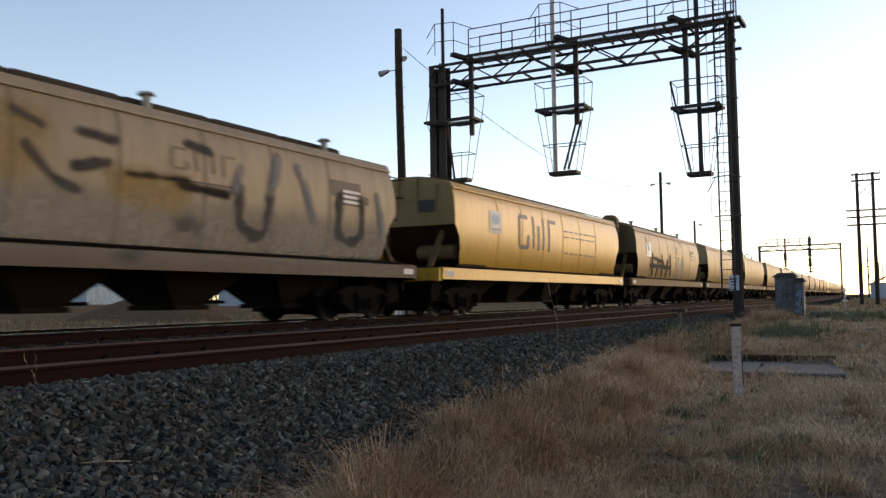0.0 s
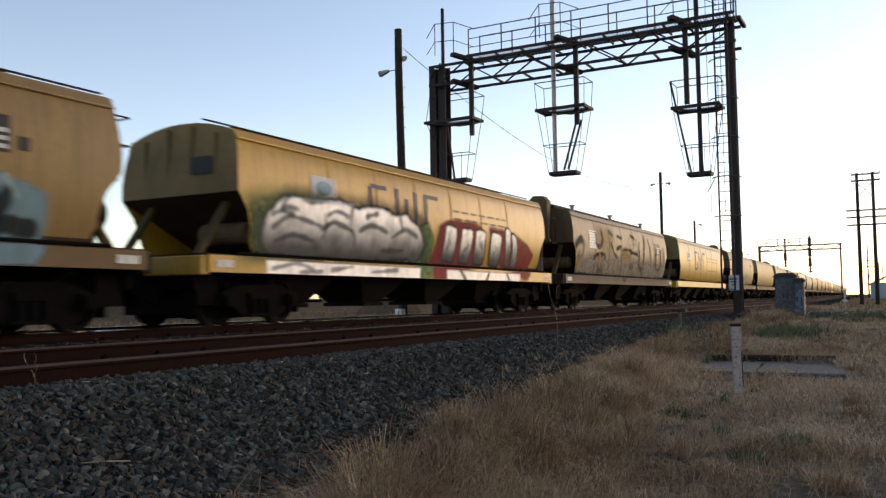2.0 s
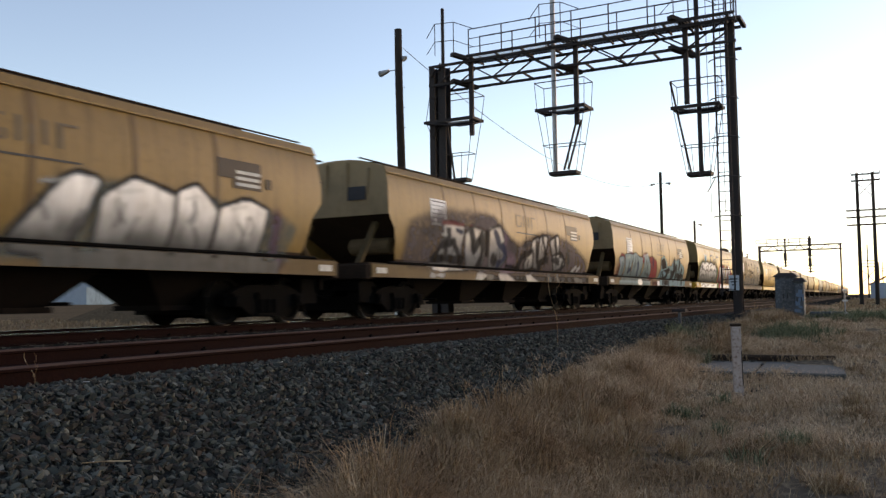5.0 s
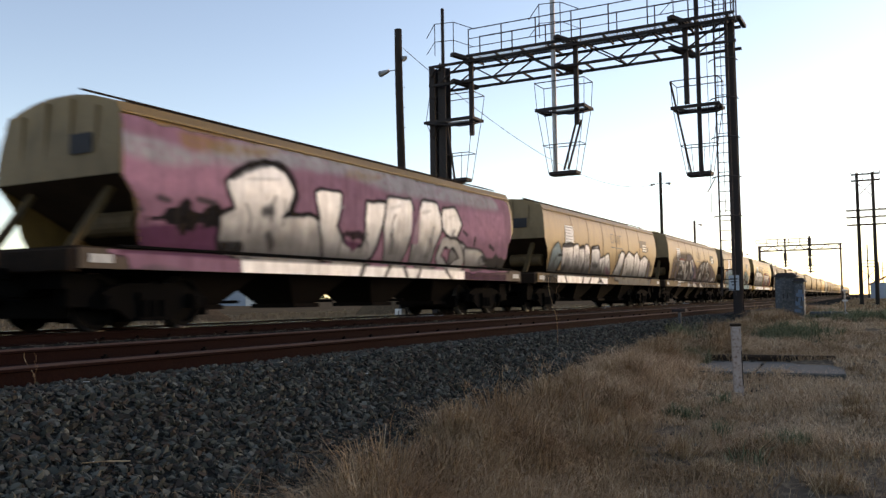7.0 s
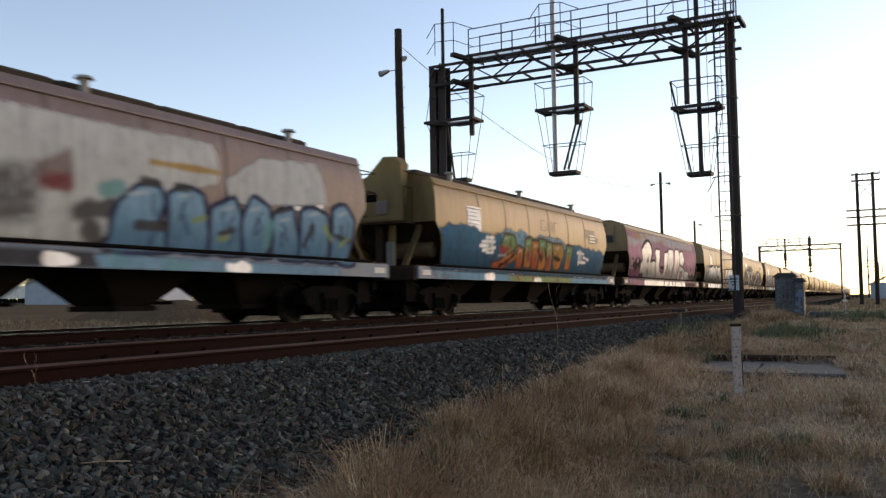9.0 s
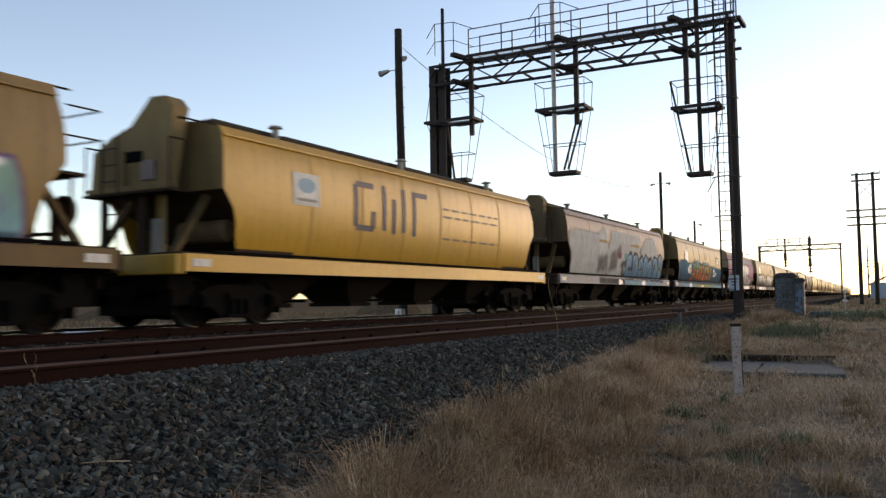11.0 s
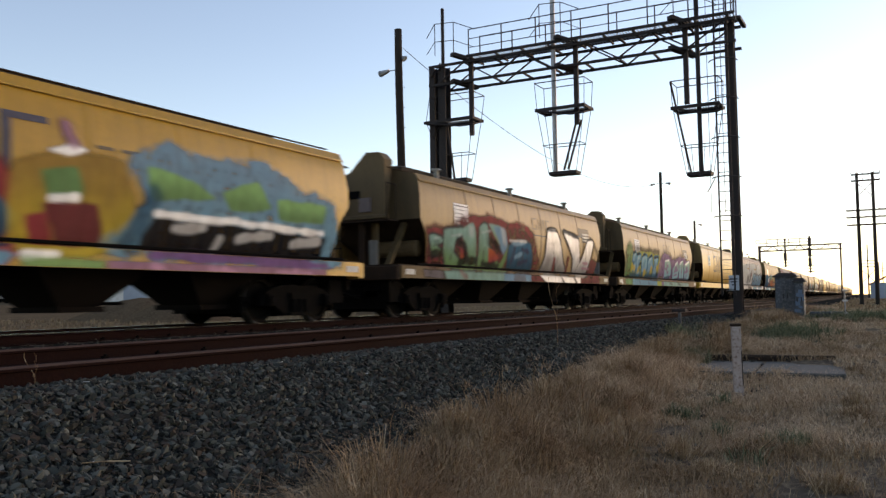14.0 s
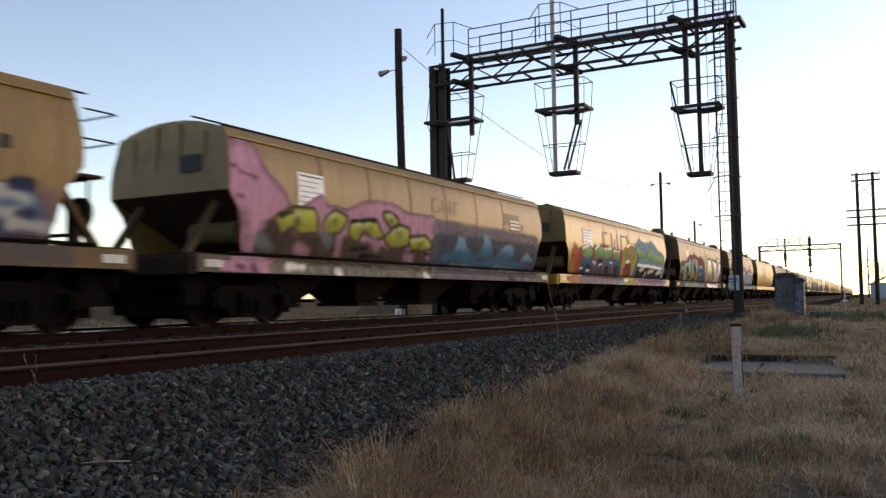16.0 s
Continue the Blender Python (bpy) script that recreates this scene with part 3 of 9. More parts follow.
        o = part("roof_rail", cached(("roof_rail", col, sg, arched), lambda: data_of(eave_mesh(sg, arched), "roof_rail", M[col])), None, w)
    for k in range(6):
        o = part("roof_hatch", wagon_mesh(("roof_hatch", arched), lambda: roof_hatch(arched), [M["roof"]]), None, w)
        o.location = (0, -6.3 + (k + 0.5) * 2.1, 0)
    o = part("roof_walk", cached("roof_walk", lambda: roof_walk_mesh()), None, w)
    if not arched:
        o.location = (0, 0, -0.06)
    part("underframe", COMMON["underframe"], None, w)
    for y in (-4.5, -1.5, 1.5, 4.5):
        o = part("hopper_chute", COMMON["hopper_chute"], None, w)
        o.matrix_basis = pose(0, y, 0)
    o = part("air_tank", COMMON["air_tank"], None, w)
    o.matrix_basis = pose(0.55, -6.55, 1.72, 0, 0, 90)
    # black bar: a pipe on gabled wagons, a drawn shadow gap on arched ones
    for sg in (1, -1):
        o = part("side_pipe", cached("side_pipe", lambda: pipe_gap_line_mesh()), None, w)
        o.matrix_basis = pose(sg * 1.50, 0, 1.285)
    if not arched:
        for y in (-4.6, 0.4, 5.5):
            o = part("roof_vent", cached("roof_vent", lambda: data_of(COMMON["roof_vent"].copy(), "roof_vent", M["vent"])), None, w)
            o.matrix_basis = pose(0.60, y, 3.72) @ Matrix.Diagonal((1, 1, 1.9, 1))
    WAGONS.append((i, s8, w))
    return w


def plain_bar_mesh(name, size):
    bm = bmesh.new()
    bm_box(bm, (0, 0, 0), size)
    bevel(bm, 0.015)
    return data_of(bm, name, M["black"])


def stiffener_mesh(top):
    """A rolled upright on the end sheet."""
    bm = bmesh.new()
    bm_box(bm, (0, 0, (2.44 + top) / 2), (0.07, 0.12, top - 2.44))
    bevel(bm, 0.015)
    return bm


def end_notice_mesh():
    bm = bmesh.new()
    bm_box(bm, (0, 0, 0), (0.5, 0.02, 0.32))
    return data_of(bm, "end_notice", M["dark"])


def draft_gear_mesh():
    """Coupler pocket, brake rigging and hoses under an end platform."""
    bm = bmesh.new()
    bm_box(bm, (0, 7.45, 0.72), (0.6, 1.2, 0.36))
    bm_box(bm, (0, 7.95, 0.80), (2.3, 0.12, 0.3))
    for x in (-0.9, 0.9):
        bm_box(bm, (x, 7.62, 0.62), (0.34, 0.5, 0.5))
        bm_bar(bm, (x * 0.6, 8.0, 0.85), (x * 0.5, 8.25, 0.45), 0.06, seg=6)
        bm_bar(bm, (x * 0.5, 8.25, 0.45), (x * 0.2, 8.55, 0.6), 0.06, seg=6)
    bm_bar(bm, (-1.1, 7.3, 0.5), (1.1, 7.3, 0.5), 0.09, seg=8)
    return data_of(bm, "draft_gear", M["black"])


def end_plate_mesh():
    bm = bmesh.new()
    bm_box(bm, (0, 0, 0), (0.012, 0.42, 0.13))
    return data_of(bm, "end_plate", M["white"])


def roof_walk_mesh():
    """A narrow running board along the roof that overhangs both ends."""
    bm = bmesh.new()
    bm_box(bm, (0.80, 0.1, 3.765), (0.06, 15.1, 0.02))
    return data_of(bm, "roof_walk", M["rusty"])


def end_step_mesh():
    bm = bmesh.new()
    bm_box(bm, (0, 7.5, 2.36), (2.3, 0.42, 0.05))
    bm_bar(bm, (1.0, 7.55, 1.25), (1.0, 7.55, 2.36), 0.05, seg=6)
    bm_bar(bm, (-1.0, 7.55, 1.25), (-1.0, 7.55, 2.36), 0.05, seg=6)
    return data_of(bm, "end_step", M["rusty"])


def grab_mesh():
    """A grab rail standing off the hopper's front end."""
    bm = bmesh.new()
    for a, b in (((1.25, 7.25, 0), (1.25, 7.85, 0)), ((1.25, 7.85, 0), (-1.25, 7.85, 0)), ((-1.25, 7.85, 0), (-1.25, 7.25, 0))):
        bm_bar(bm, a, b, 0.03, seg=6)
    return data_of(bm, "grab_rail", M["rusty"])


def brake_mesh():
    """The hand brake's stand and wheel on the front platform."""
    bm = bmesh.new()
    bm_box(bm, (0.55, 7.65, 1.6), (0.16, 0.14, 0.75))
    bm_bar(bm, (0.55, 7.72, 1.85), (0.55, 7.82, 1.85), 0.5, seg=16)
    bm_box(bm, (-0.3, 7.55, 1.5), (0.5, 0.3, 0.45))
    bm_bar(bm, (0.5, 7.62, 1.5), (-0.2, 7.58, 1.5), 0.06, seg=6)
    return data_of(bm, "brake_stand", M["rusty"])


def pipe_gap_line_mesh():
    bm = bmesh.new()
    bm_bar(bm, (0, -7.3, 0), (0, 7.3, 0), 0.06, seg=6)
    return data_of(bm, "side_pipe", M["black"])


def brace_mesh():
    bm = bmesh.new()
    bm_bar(bm, (0, 7.75, 1.25), (0, 6.9, 2.38), 0.14, 0.10)
    return data_of(bm, "end_brace", M["brace"])


def catwalk_mesh():
    bm = bmesh.new()
    bm_box(bm, (0, 0, 0), (2.2, 0.45, 0.04))
    bm_box(bm, (0.2, 0, -0.55), (0.16, 0.10, 1.1))
    bm_box(bm, (-0.75, 0, -0.55), (0.08, 0.08, 1.1))
    for x in (-1.05, 1.05):
        bm_bar(bm, (x, 0.2, 0), (x, 0.2, 0.9), 0.035, seg=6)
        bm_bar(bm, (x, -0.2, 0), (x, -0.2, 0.9), 0.035, seg=6)
        bm_bar(bm, (x, -0.2, 0.9), (x, 0.2, 0.9), 0.035, seg=6)
    return data_of(bm, "catwalk", M["rusty"])


def eave_mesh(sg, arched):
    """The sloping cant strip between side and roof, with a drip edge at its foot."""
    bm = bmesh.new()
    half = end_y(3.42, arched) - (0.11 if arched else 0)
    mid = 0.11 if arched else 0
    sec = [(1.372, 3.395), (1.412, 3.395), (1.415, 3.425), (1.388, 3.432), (1.318, 3.575), (1.28, 3.585), (1.27, 3.45)]
    a = [bm.verts.new((sg * x, mid - half, z)) for x, z in sec]
    b = [bm.verts.new((sg * x, mid + half, z)) for x, z in sec]
    bm.faces.new(a)
    bm.faces.new(b)
    for i in range(len(sec)):
        k = (i + 1) % len(sec)
        bm.faces.new((a[i], a[k], b[k], b[i]))
    bmesh.ops.recalc_face_normals(bm, faces=bm.faces)
    return bm


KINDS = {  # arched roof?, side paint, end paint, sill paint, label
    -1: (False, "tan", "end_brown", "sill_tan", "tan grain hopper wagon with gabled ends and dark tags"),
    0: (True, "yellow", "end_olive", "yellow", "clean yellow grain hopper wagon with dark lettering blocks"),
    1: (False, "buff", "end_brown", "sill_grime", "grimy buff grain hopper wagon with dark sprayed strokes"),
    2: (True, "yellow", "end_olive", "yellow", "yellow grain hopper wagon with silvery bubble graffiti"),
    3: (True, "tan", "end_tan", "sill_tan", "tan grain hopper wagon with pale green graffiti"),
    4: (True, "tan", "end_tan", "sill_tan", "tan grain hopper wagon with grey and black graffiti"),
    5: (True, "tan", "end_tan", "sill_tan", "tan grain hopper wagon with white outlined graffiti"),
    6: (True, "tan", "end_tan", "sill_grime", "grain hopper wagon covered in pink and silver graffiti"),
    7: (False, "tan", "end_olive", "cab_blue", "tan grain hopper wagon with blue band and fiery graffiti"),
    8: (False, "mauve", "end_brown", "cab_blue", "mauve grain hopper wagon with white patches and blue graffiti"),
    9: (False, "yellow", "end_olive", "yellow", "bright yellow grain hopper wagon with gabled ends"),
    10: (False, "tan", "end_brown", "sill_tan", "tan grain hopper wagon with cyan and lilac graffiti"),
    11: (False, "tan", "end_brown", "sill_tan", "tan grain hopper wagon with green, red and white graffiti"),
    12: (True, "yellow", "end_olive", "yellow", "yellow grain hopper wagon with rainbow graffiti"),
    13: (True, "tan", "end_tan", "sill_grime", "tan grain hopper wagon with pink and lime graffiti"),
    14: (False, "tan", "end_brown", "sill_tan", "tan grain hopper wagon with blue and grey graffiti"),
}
PITCH = 17.36


for i in range(-22, 15):
    s8 = 29.97 - PITCH * (i - 6) - (0.3 if i == 12 else 0)
    if i in KINDS:
        k = KINDS[i]
    else:
        arched = (i * 7) % 3 != 0
        col = ["tan", "tan", "silver", "tan", "yellow", "buff", "tan"][(-i * 5) % 7]
        k = (arched, col, "end_tan", "sill_tan" if col == "tan" else col if col == "yellow" else "sill_grime", {"tan": "faded tan grain hopper wagon", "silver": "weathered grey grain hopper wagon", "yellow": "yellow grain hopper wagon far down the train", "buff": "grimy buff grain hopper wagon"}[col] + " coupled in the train")
    hopper_wagon(i, s8, *k)


# ---- sprayed paint, plates and lettering blocks on the wagon sides ----
PAINT = dict(bright=(0.84, 0.85, 0.86), silver=(0.42, 0.43, 0.44), silverdk=(0.19, 0.19, 0.195), ash=(0.10, 0.105, 0.105), grey=(0.17, 0.17, 0.175), black=(0.009, 0.009, 0.011), smoke=(0.048, 0.046, 0.046),
             red=(0.30, 0.05, 0.055), maroon=(0.17, 0.04, 0.04), pink=(0.55, 0.27, 0.36), rose=(0.34, 0.17, 0.23), plum=(0.13, 0.045, 0.09), lilac=(0.25, 0.15, 0.25), purple=(0.18, 0.09, 0.22))
PAINT.update(lime=(0.36, 0.39, 0.08), limedk=(0.26, 0.26, 0.04), limelt=(0.47, 0.48, 0.10), green=(0.13, 0.25, 0.10), lightgreen=(0.22, 0.42, 0.16), mint=(0.22, 0.38, 0.32), moss=(0.22, 0.28, 0.13),
             paleteal=(0.30, 0.40, 0.41), tealdk=(0.14, 0.19, 0.19), teal=(0.10, 0.28, 0.28), chalk=(0.50, 0.52, 0.51), haze=(0.40, 0.40, 0.41), pale=(0.30, 0.27, 0.23), ochre=(0.36, 0.21, 0.06), murk=(0.14, 0.115, 0.12))
PAINT.update(mauve=(0.18, 0.13, 0.125), denim=(0.08, 0.19, 0.29), denimlt=(0.13, 0.30, 0.40), cyan=(0.20, 0.42, 0.47), blue=(0.018, 0.125, 0.21), bluedk=(0.010, 0.06, 0.105), sky=(0.16, 0.31, 0.42), navy=(0.022, 0.035, 0.075),
             navygrey=(0.06, 0.07, 0.10), dusk=(0.20, 0.165, 0.20), orange=(0.48, 0.17, 0.045), flame=(0.42, 0.08, 0.03), yellow=(0.50, 0.36, 0.05), salmon=(0.50, 0.20, 0.14), brown=(0.075, 0.05, 0.04))
PAINT.update(halo=(0.17, 0.31, 0.35), ink=(0.045, 0.045, 0.075), fade=(0.13, 0.095, 0.06))


def spray_film():
    """A thin coat of sprayed paint: its colour and cover are laid down grain by grain, dulled by dust."""
    m = bpy.data.materials.new("spray_paint_film")
    m.use_nodes = True
    n, l = m.node_tree.nodes, m.node_tree.links
    b = n["Principled BSDF"]
    b.inputs["Roughness"].default_value = 0.6
    b.inputs["Specular IOR Level"].default_value = 0.02
    at = n.new("ShaderNodeVertexColor")
    at.layer_name = "coat"
    tc = n.new("ShaderNodeTexCoord")
    mp = n.new("ShaderNodeMapping")
    mp.inputs["Scale"].default_value = (1.0, 4.0, 0.4)
    nz = n.new("ShaderNodeTexNoise")
    nz.inputs["Scale"].default_value, nz.inputs["Detail"].default_value = 2.0, 5
    rp = n.new("ShaderNodeValToRGB")
    rp.color_ramp.elements[0].position, rp.color_ramp.elements[1].position = 0.42, 0.75
    dm = n.new("ShaderNodeMath")
    dm.operation = 'MULTIPLY'
    dm.inputs[1].default_value = 0.25
    mx = n.new("ShaderNodeMix")
    mx.data_type = 'RGBA'
    mx.inputs[7].default_value = (0.10, 0.075, 0.055, 1)
    l.new(tc.outputs["Object"], mp.inputs[0])
    l.new(mp.outputs[0], nz.inputs["Vector"])
    l.new(nz.outputs[0], rp.inputs[0])
    l.new(rp.outputs[0], dm.inputs[0])
    l.new(dm.outputs[0], mx.inputs[0])
    l.new(at.outputs["Color"], mx.inputs[6])
    l.new(mx.outputs[2], b.inputs["Base Color"])
    l.new(at.outputs["Alpha"], b.inputs["Alpha"])
    al = n.new("ShaderNodeAttribute")                 # how much of the coat is aluminium paint
    al.attribute_name = "aluminium"
    mt = n.new("ShaderNodeMath")
    mt.operation = 'MULTIPLY'
    mt.inputs[1].default_value = 0.8
    l.new(al.outputs["Fac"], mt.inputs[0])
    l.new(mt.outputs[0], b.inputs["Metallic"])
    rg = n.new("ShaderNodeMapRange")
    rg.inputs["To Min"].default_value, rg.inputs["To Max"].default_value = 0.6, 0.40
    l.new(al.outputs["Fac"], rg.inputs["Value"])
    l.new(rg.outputs[0], b.inputs["Roughness"])
    return m


METAL = {"bright": 0.34, "silver": 0.45, "silverdk": 0.35, "ash": 0.3}


M["film"] = spray_film()
GRAIN = np.random.RandomState(5).rand(96, 96)


def grain(y, z, size, seed):
    """Smooth random values from -1 to 1 over the wagon's side."""
    u, v = y / size + seed * 7.31 + 40, z / size + seed * 3.77 + 40
    i, j = np.floor(u).astype(int), np.floor(v).astype(int)
    p, q = u - i, v - j
    p, q = p * p * (3 - 2 * p), q * q * (3 - 2 * q)
    i, j, i2, j2 = i % 96, j % 96, (i + 1) % 96, (j + 1) % 96
    return 2 * ((GRAIN[i, j] * (1 - p) + GRAIN[i2, j] * p) * (1 - q) + (GRAIN[i, j2] * (1 - p) + GRAIN[i2, j2] * p) * q) - 1


def curve_through(pts, closed):
    """A softly rounded run through the points given."""
    n = len(pts)
    if n < 3:
        return [np.array(p, float) for p in pts]
    p = [np.array(q, float) for q in pts]
    got = []
    for i in range(n if closed else n - 1):
        a, b = p[i], p[(i + 1) % n]
        before = p[i - 1] if closed or i else a
        after = p[(i + 2) % n] if closed or i + 2 < n else b
        bow = 0.16 if closed else 0.40
        ma, mb = bow * (b - before), bow * (after - a)
        for u in (0, 0.25, 0.5, 0.75):
            got.append(a * (2 * u ** 3 - 3 * u ** 2 + 1) + ma * (u ** 3 - 2 * u ** 2 + u) + b * (3 * u ** 2 - 2 * u ** 3) + mb * (u ** 3 - u ** 2))
    return got if closed else got + [p[-1]]


class Spray:
    """Sprayed paint on a wagon's side and sill. Shapes are given along the wagon and above the rail, in metres."""

    def __init__(self, w, label):
        self.w, self.label, self.count = w, label, 0
        self.arched = KINDS[w["order"]][0]
        self.coats = []
        for z0, z1 in ((1.247, 3.372), (0.945, 1.236)):
            y, z = np.meshgrid(np.arange(-7.5, 7.5, 0.040), np.linspace(z0, z1, max(10, int((z1 - z0) / 0.033))))
            self.coats.append([y, z, np.zeros(y.shape + (3,)), np.zeros(y.shape), np.zeros(y.shape)])

    def lay(self, pts, reach, cover, low, high, z0, z1):
        """Lays colour where cover(distance field) says, in each coat."""
        ys, zs = [p[0] for p in pts], [p[1] for p in pts]
        a, b = np.array(PAINT[low]), np.array(PAINT[high])
        for y, z, c, al, mt in self.coats:
            j = np.where((y[0] > min(ys) - reach) & (y[0] < max(ys) + reach))[0]
            i = np.where((z[:, 0] > min(zs) - reach) & (z[:, 0] < max(zs) + reach))[0]
            if not len(i) or not len(j):
                continue
            box = (slice(i[0], i[-1] + 1), slice(j[0], j[-1] + 1))
            yy, zz = y[box], z[box]
            m = cover(yy, zz)
            g = np.clip(1.25 * (zz - z0) / max(0.05, z1 - z0) - 0.1 + 0.12 * grain(yy, zz, 0.3, self.count), 0, 1)
            g = (g * g * (3 - 2 * g))[..., None]
            tint = (a * (1 - g) + b * g) * (1 + 0.10 * grain(yy, zz, 0.17, self.count + 3))[..., None]
            bare = al[box] < 0.002
            c[box][bare] = tint[bare]
            old, m3 = al[box].copy(), m[..., None]
            new_al = m + old * (1 - m)
            c[box] = np.where(new_al[..., None] > 0.002, (tint * m3 + c[box] * (old * (1 - m))[..., None]) / np.maximum(new_al, 0.002)[..., None], c[box])
            al[box] = new_al
            shine = METAL.get(low, 0) * (1 - g[..., 0]) + METAL.get(high, 0) * g[..., 0]
            mt[box] = shine * m + mt[box] * (1 - m)
        self.count += 1

    def away(self, yy, zz, run, closed):
        """Distance from a run of points; below nothing inside a closed one."""
        d = np.full(yy.shape, 1e9)
        inside = np.zeros(yy.shape, bool)
        for p, q in zip(run, run[1:] + ([run[0]] if closed else [])):
            e = q - p
            h = np.clip(((yy - p[0]) * e[0] + (zz - p[1]) * e[1]) / max(1e-9, e @ e), 0, 1)
            d = np.minimum(d, (yy - p[0] - h * e[0]) ** 2 + (zz - p[1] - h * e[1]) ** 2)
            if closed and abs(e[1]) > 1e-9:
                inside ^= ((p[1] > zz) != (q[1] > zz)) & (yy < p[0] + (zz - p[1]) / e[1] * e[0])
        d = np.sqrt(d)
        return np.where(inside, -d, d) if closed else d

    def fill(self, pts, colour, top=None, soft=0.04, op=1.0, line=None, lw=0.06, wob=0.03):
        """A filled shape, with an outline or a fade towards another colour at its top."""
        run = curve_through(pts, True) if wob else [np.array(p, float) for p in pts]
        k = self.count

        def field(yy, zz, grow):
            d = self.away(yy, zz, run, True) - grow
            if wob:
                d = d + wob * grain(yy, zz, 0.32, k) + 0.4 * wob * grain(yy, zz, 0.11, k + 1)
            u = np.clip(0.5 - d / (2 * max(0.026, 0.75 * soft)), 0, 1)
            u = u * u * (3 - 2 * u) * op
            return u * np.clip(1 + 0.5 * grain(yy, zz, 0.10, k + 2) * (soft > 0.1), 0, 1)

        zs = [p[1] for p in pts]
        lw *= 1.35
        reach = soft + lw + wob * 1.5 + 0.08
        if line:
            self.lay(pts, reach, lambda yy, zz: field(yy, zz, lw), line, line, 0, 1)
        # silver fades, dark below and bright above, paint in reflected ground and sky
        self.lay(pts, reach, lambda yy, zz: field(yy, zz, 0), colour, top or colour, min(zs), max(zs))
        if line and top and soft < 0.1:                  # the writer's inner cuts and a lit edge
            rnd = random.Random(k)
            ym, zm = sum(p[0] for p in pts) / len(pts), sum(zs) / len(zs)
            hy, hz = 0.5 * (max(p[0] for p in pts) - min(p[0] for p in pts)), 0.5 * (max(zs) - min(zs))
            for q in range(3):
                cy, cz, lean = ym + hy * rnd.uniform(-0.45, 0.45), zm + hz * rnd.uniform(-0.5, 0.4), rnd.uniform(-0.3, 0.3)
                self.line([(cy - lean * hz * 0.5, cz - hz * 0.28), (cy + rnd.uniform(-0.1, 0.1), cz), (cy + lean * hz * 0.5, cz + hz * 0.26)], 0.03, line, 0.05, 0.6)
            self.line([(ym - 0.5 * hy, zm + 0.62 * hz), (ym + 0.1 * hy, zm + 0.74 * hz)], 0.03, "chalk", 0.05, 0.5)

    def line(self, pts, wd, colour, soft=0.04, op=1.0):
        """A sprayed line with soft edges."""
        run = curve_through(pts, False)
        k = self.count
        wd += 0.035

        def field(yy, zz):
            d = self.away(yy, zz, run, False) - wd / 2 + 0.25 * min(wd, 0.2) * grain(yy, zz, 0.2, k)
            u = np.clip(0.5 - d / (2 * max(0.026, 0.75 * soft)), 0, 1)
            return u * u * (3 - 2 * u) * op

        self.lay(pts, wd / 2 + soft + 0.08, field, colour, colour, 0, 1)

    def done(self):
        for name, (y, z, c, al, mt) in zip(("graffiti", "sill_paint"), self.coats):
            side = name == "graffiti"
            al = al * np.clip(0.99 - 0.15 * np.clip(grain(y, z * 0.25, 0.13, 9), 0, 1) - 0.08 * np.clip(grain(y, z, 0.08, 2), 0, 1), 0, 1)
            if side:
                end = np.array([end_y(v, self.arched) for v in z[:, 0]])[:, None]
                al = np.where((y < end - 0.02) & (y > -end + (0.24 if self.arched else 0.02)), al, 0)
            near = al > 0.02
            quad = near[:-1, :-1] | near[1:, :-1] | near[:-1, 1:] | near[1:, 1:]
            if not quad.any():
                continue
            i, j = np.where(quad)
            nx = y.shape[1]
            f = np.stack([i * nx + j, i * nx + j + 1, (i + 1) * nx + j + 1, (i + 1) * nx + j], 1)
            used, f = np.unique(f, return_inverse=True)
            f = f.reshape(-1, 4)
            yy, zz = y.ravel()[used], z.ravel()[used]
            if side:
                rib = np.clip(1 - np.abs((yy % 1.8) - 0.9) / 0.07, 0, 1) * (np.abs(yy) < 4.7)
                x = np.interp(zz, [q[0] for q in SIDE], [q[1] for q in SIDE]) + 0.0225 + 0.008 * rib
            else:
                x = np.full(yy.shape, 1.5055)
            me = bpy.data.meshes.new(name)
            me.vertices.add(len(used))
            me.vertices.foreach_set("co", np.stack([x, yy, zz], 1).ravel())
            me.loops.add(f.size)
            me.loops.foreach_set("vertex_index", f.ravel())
            me.polygons.add(len(f))
            me.polygons.foreach_set("loop_start", np.arange(len(f)) * 4)
            me.polygons.foreach_set("loop_total", np.full(len(f), 4))
            me.update(calc_edges=True)
            me.polygons.foreach_set("use_smooth", np.ones(len(f), bool))
            coat = me.color_attributes.new("coat", 'FLOAT_COLOR', 'POINT')
            coat.data.foreach_set("color", np.concatenate([np.clip(c.reshape(-1, 3)[used], 0, 1), al.ravel()[used][:, None]], 1).ravel())
            shine = me.attributes.new("aluminium", 'FLOAT', 'POINT')
            shine.data.foreach_set("value", mt.ravel()[used])
            me.materials.append(M["film"])
            part(name, me, None, self.w, self.label if side else "sprayed paint along the sill")


for i, s8, w in WAGONS:
    w["order"] = i
WAG = {i: w for i, s8, w in WAGONS}


def flat_paint(colour):
    if "flat_" + colour not in M:
        c = PAINT[colour]
        M["flat_" + colour] = mat("stencil_" + colour, c, 0.5, second=tuple(v * 0.7 for v in c), scale=1.6, fine=tuple(min(1, v * 1.2) for v in c), fine_scale=7, bump=0.0, spec=0.25)
    return M["flat_" + colour]


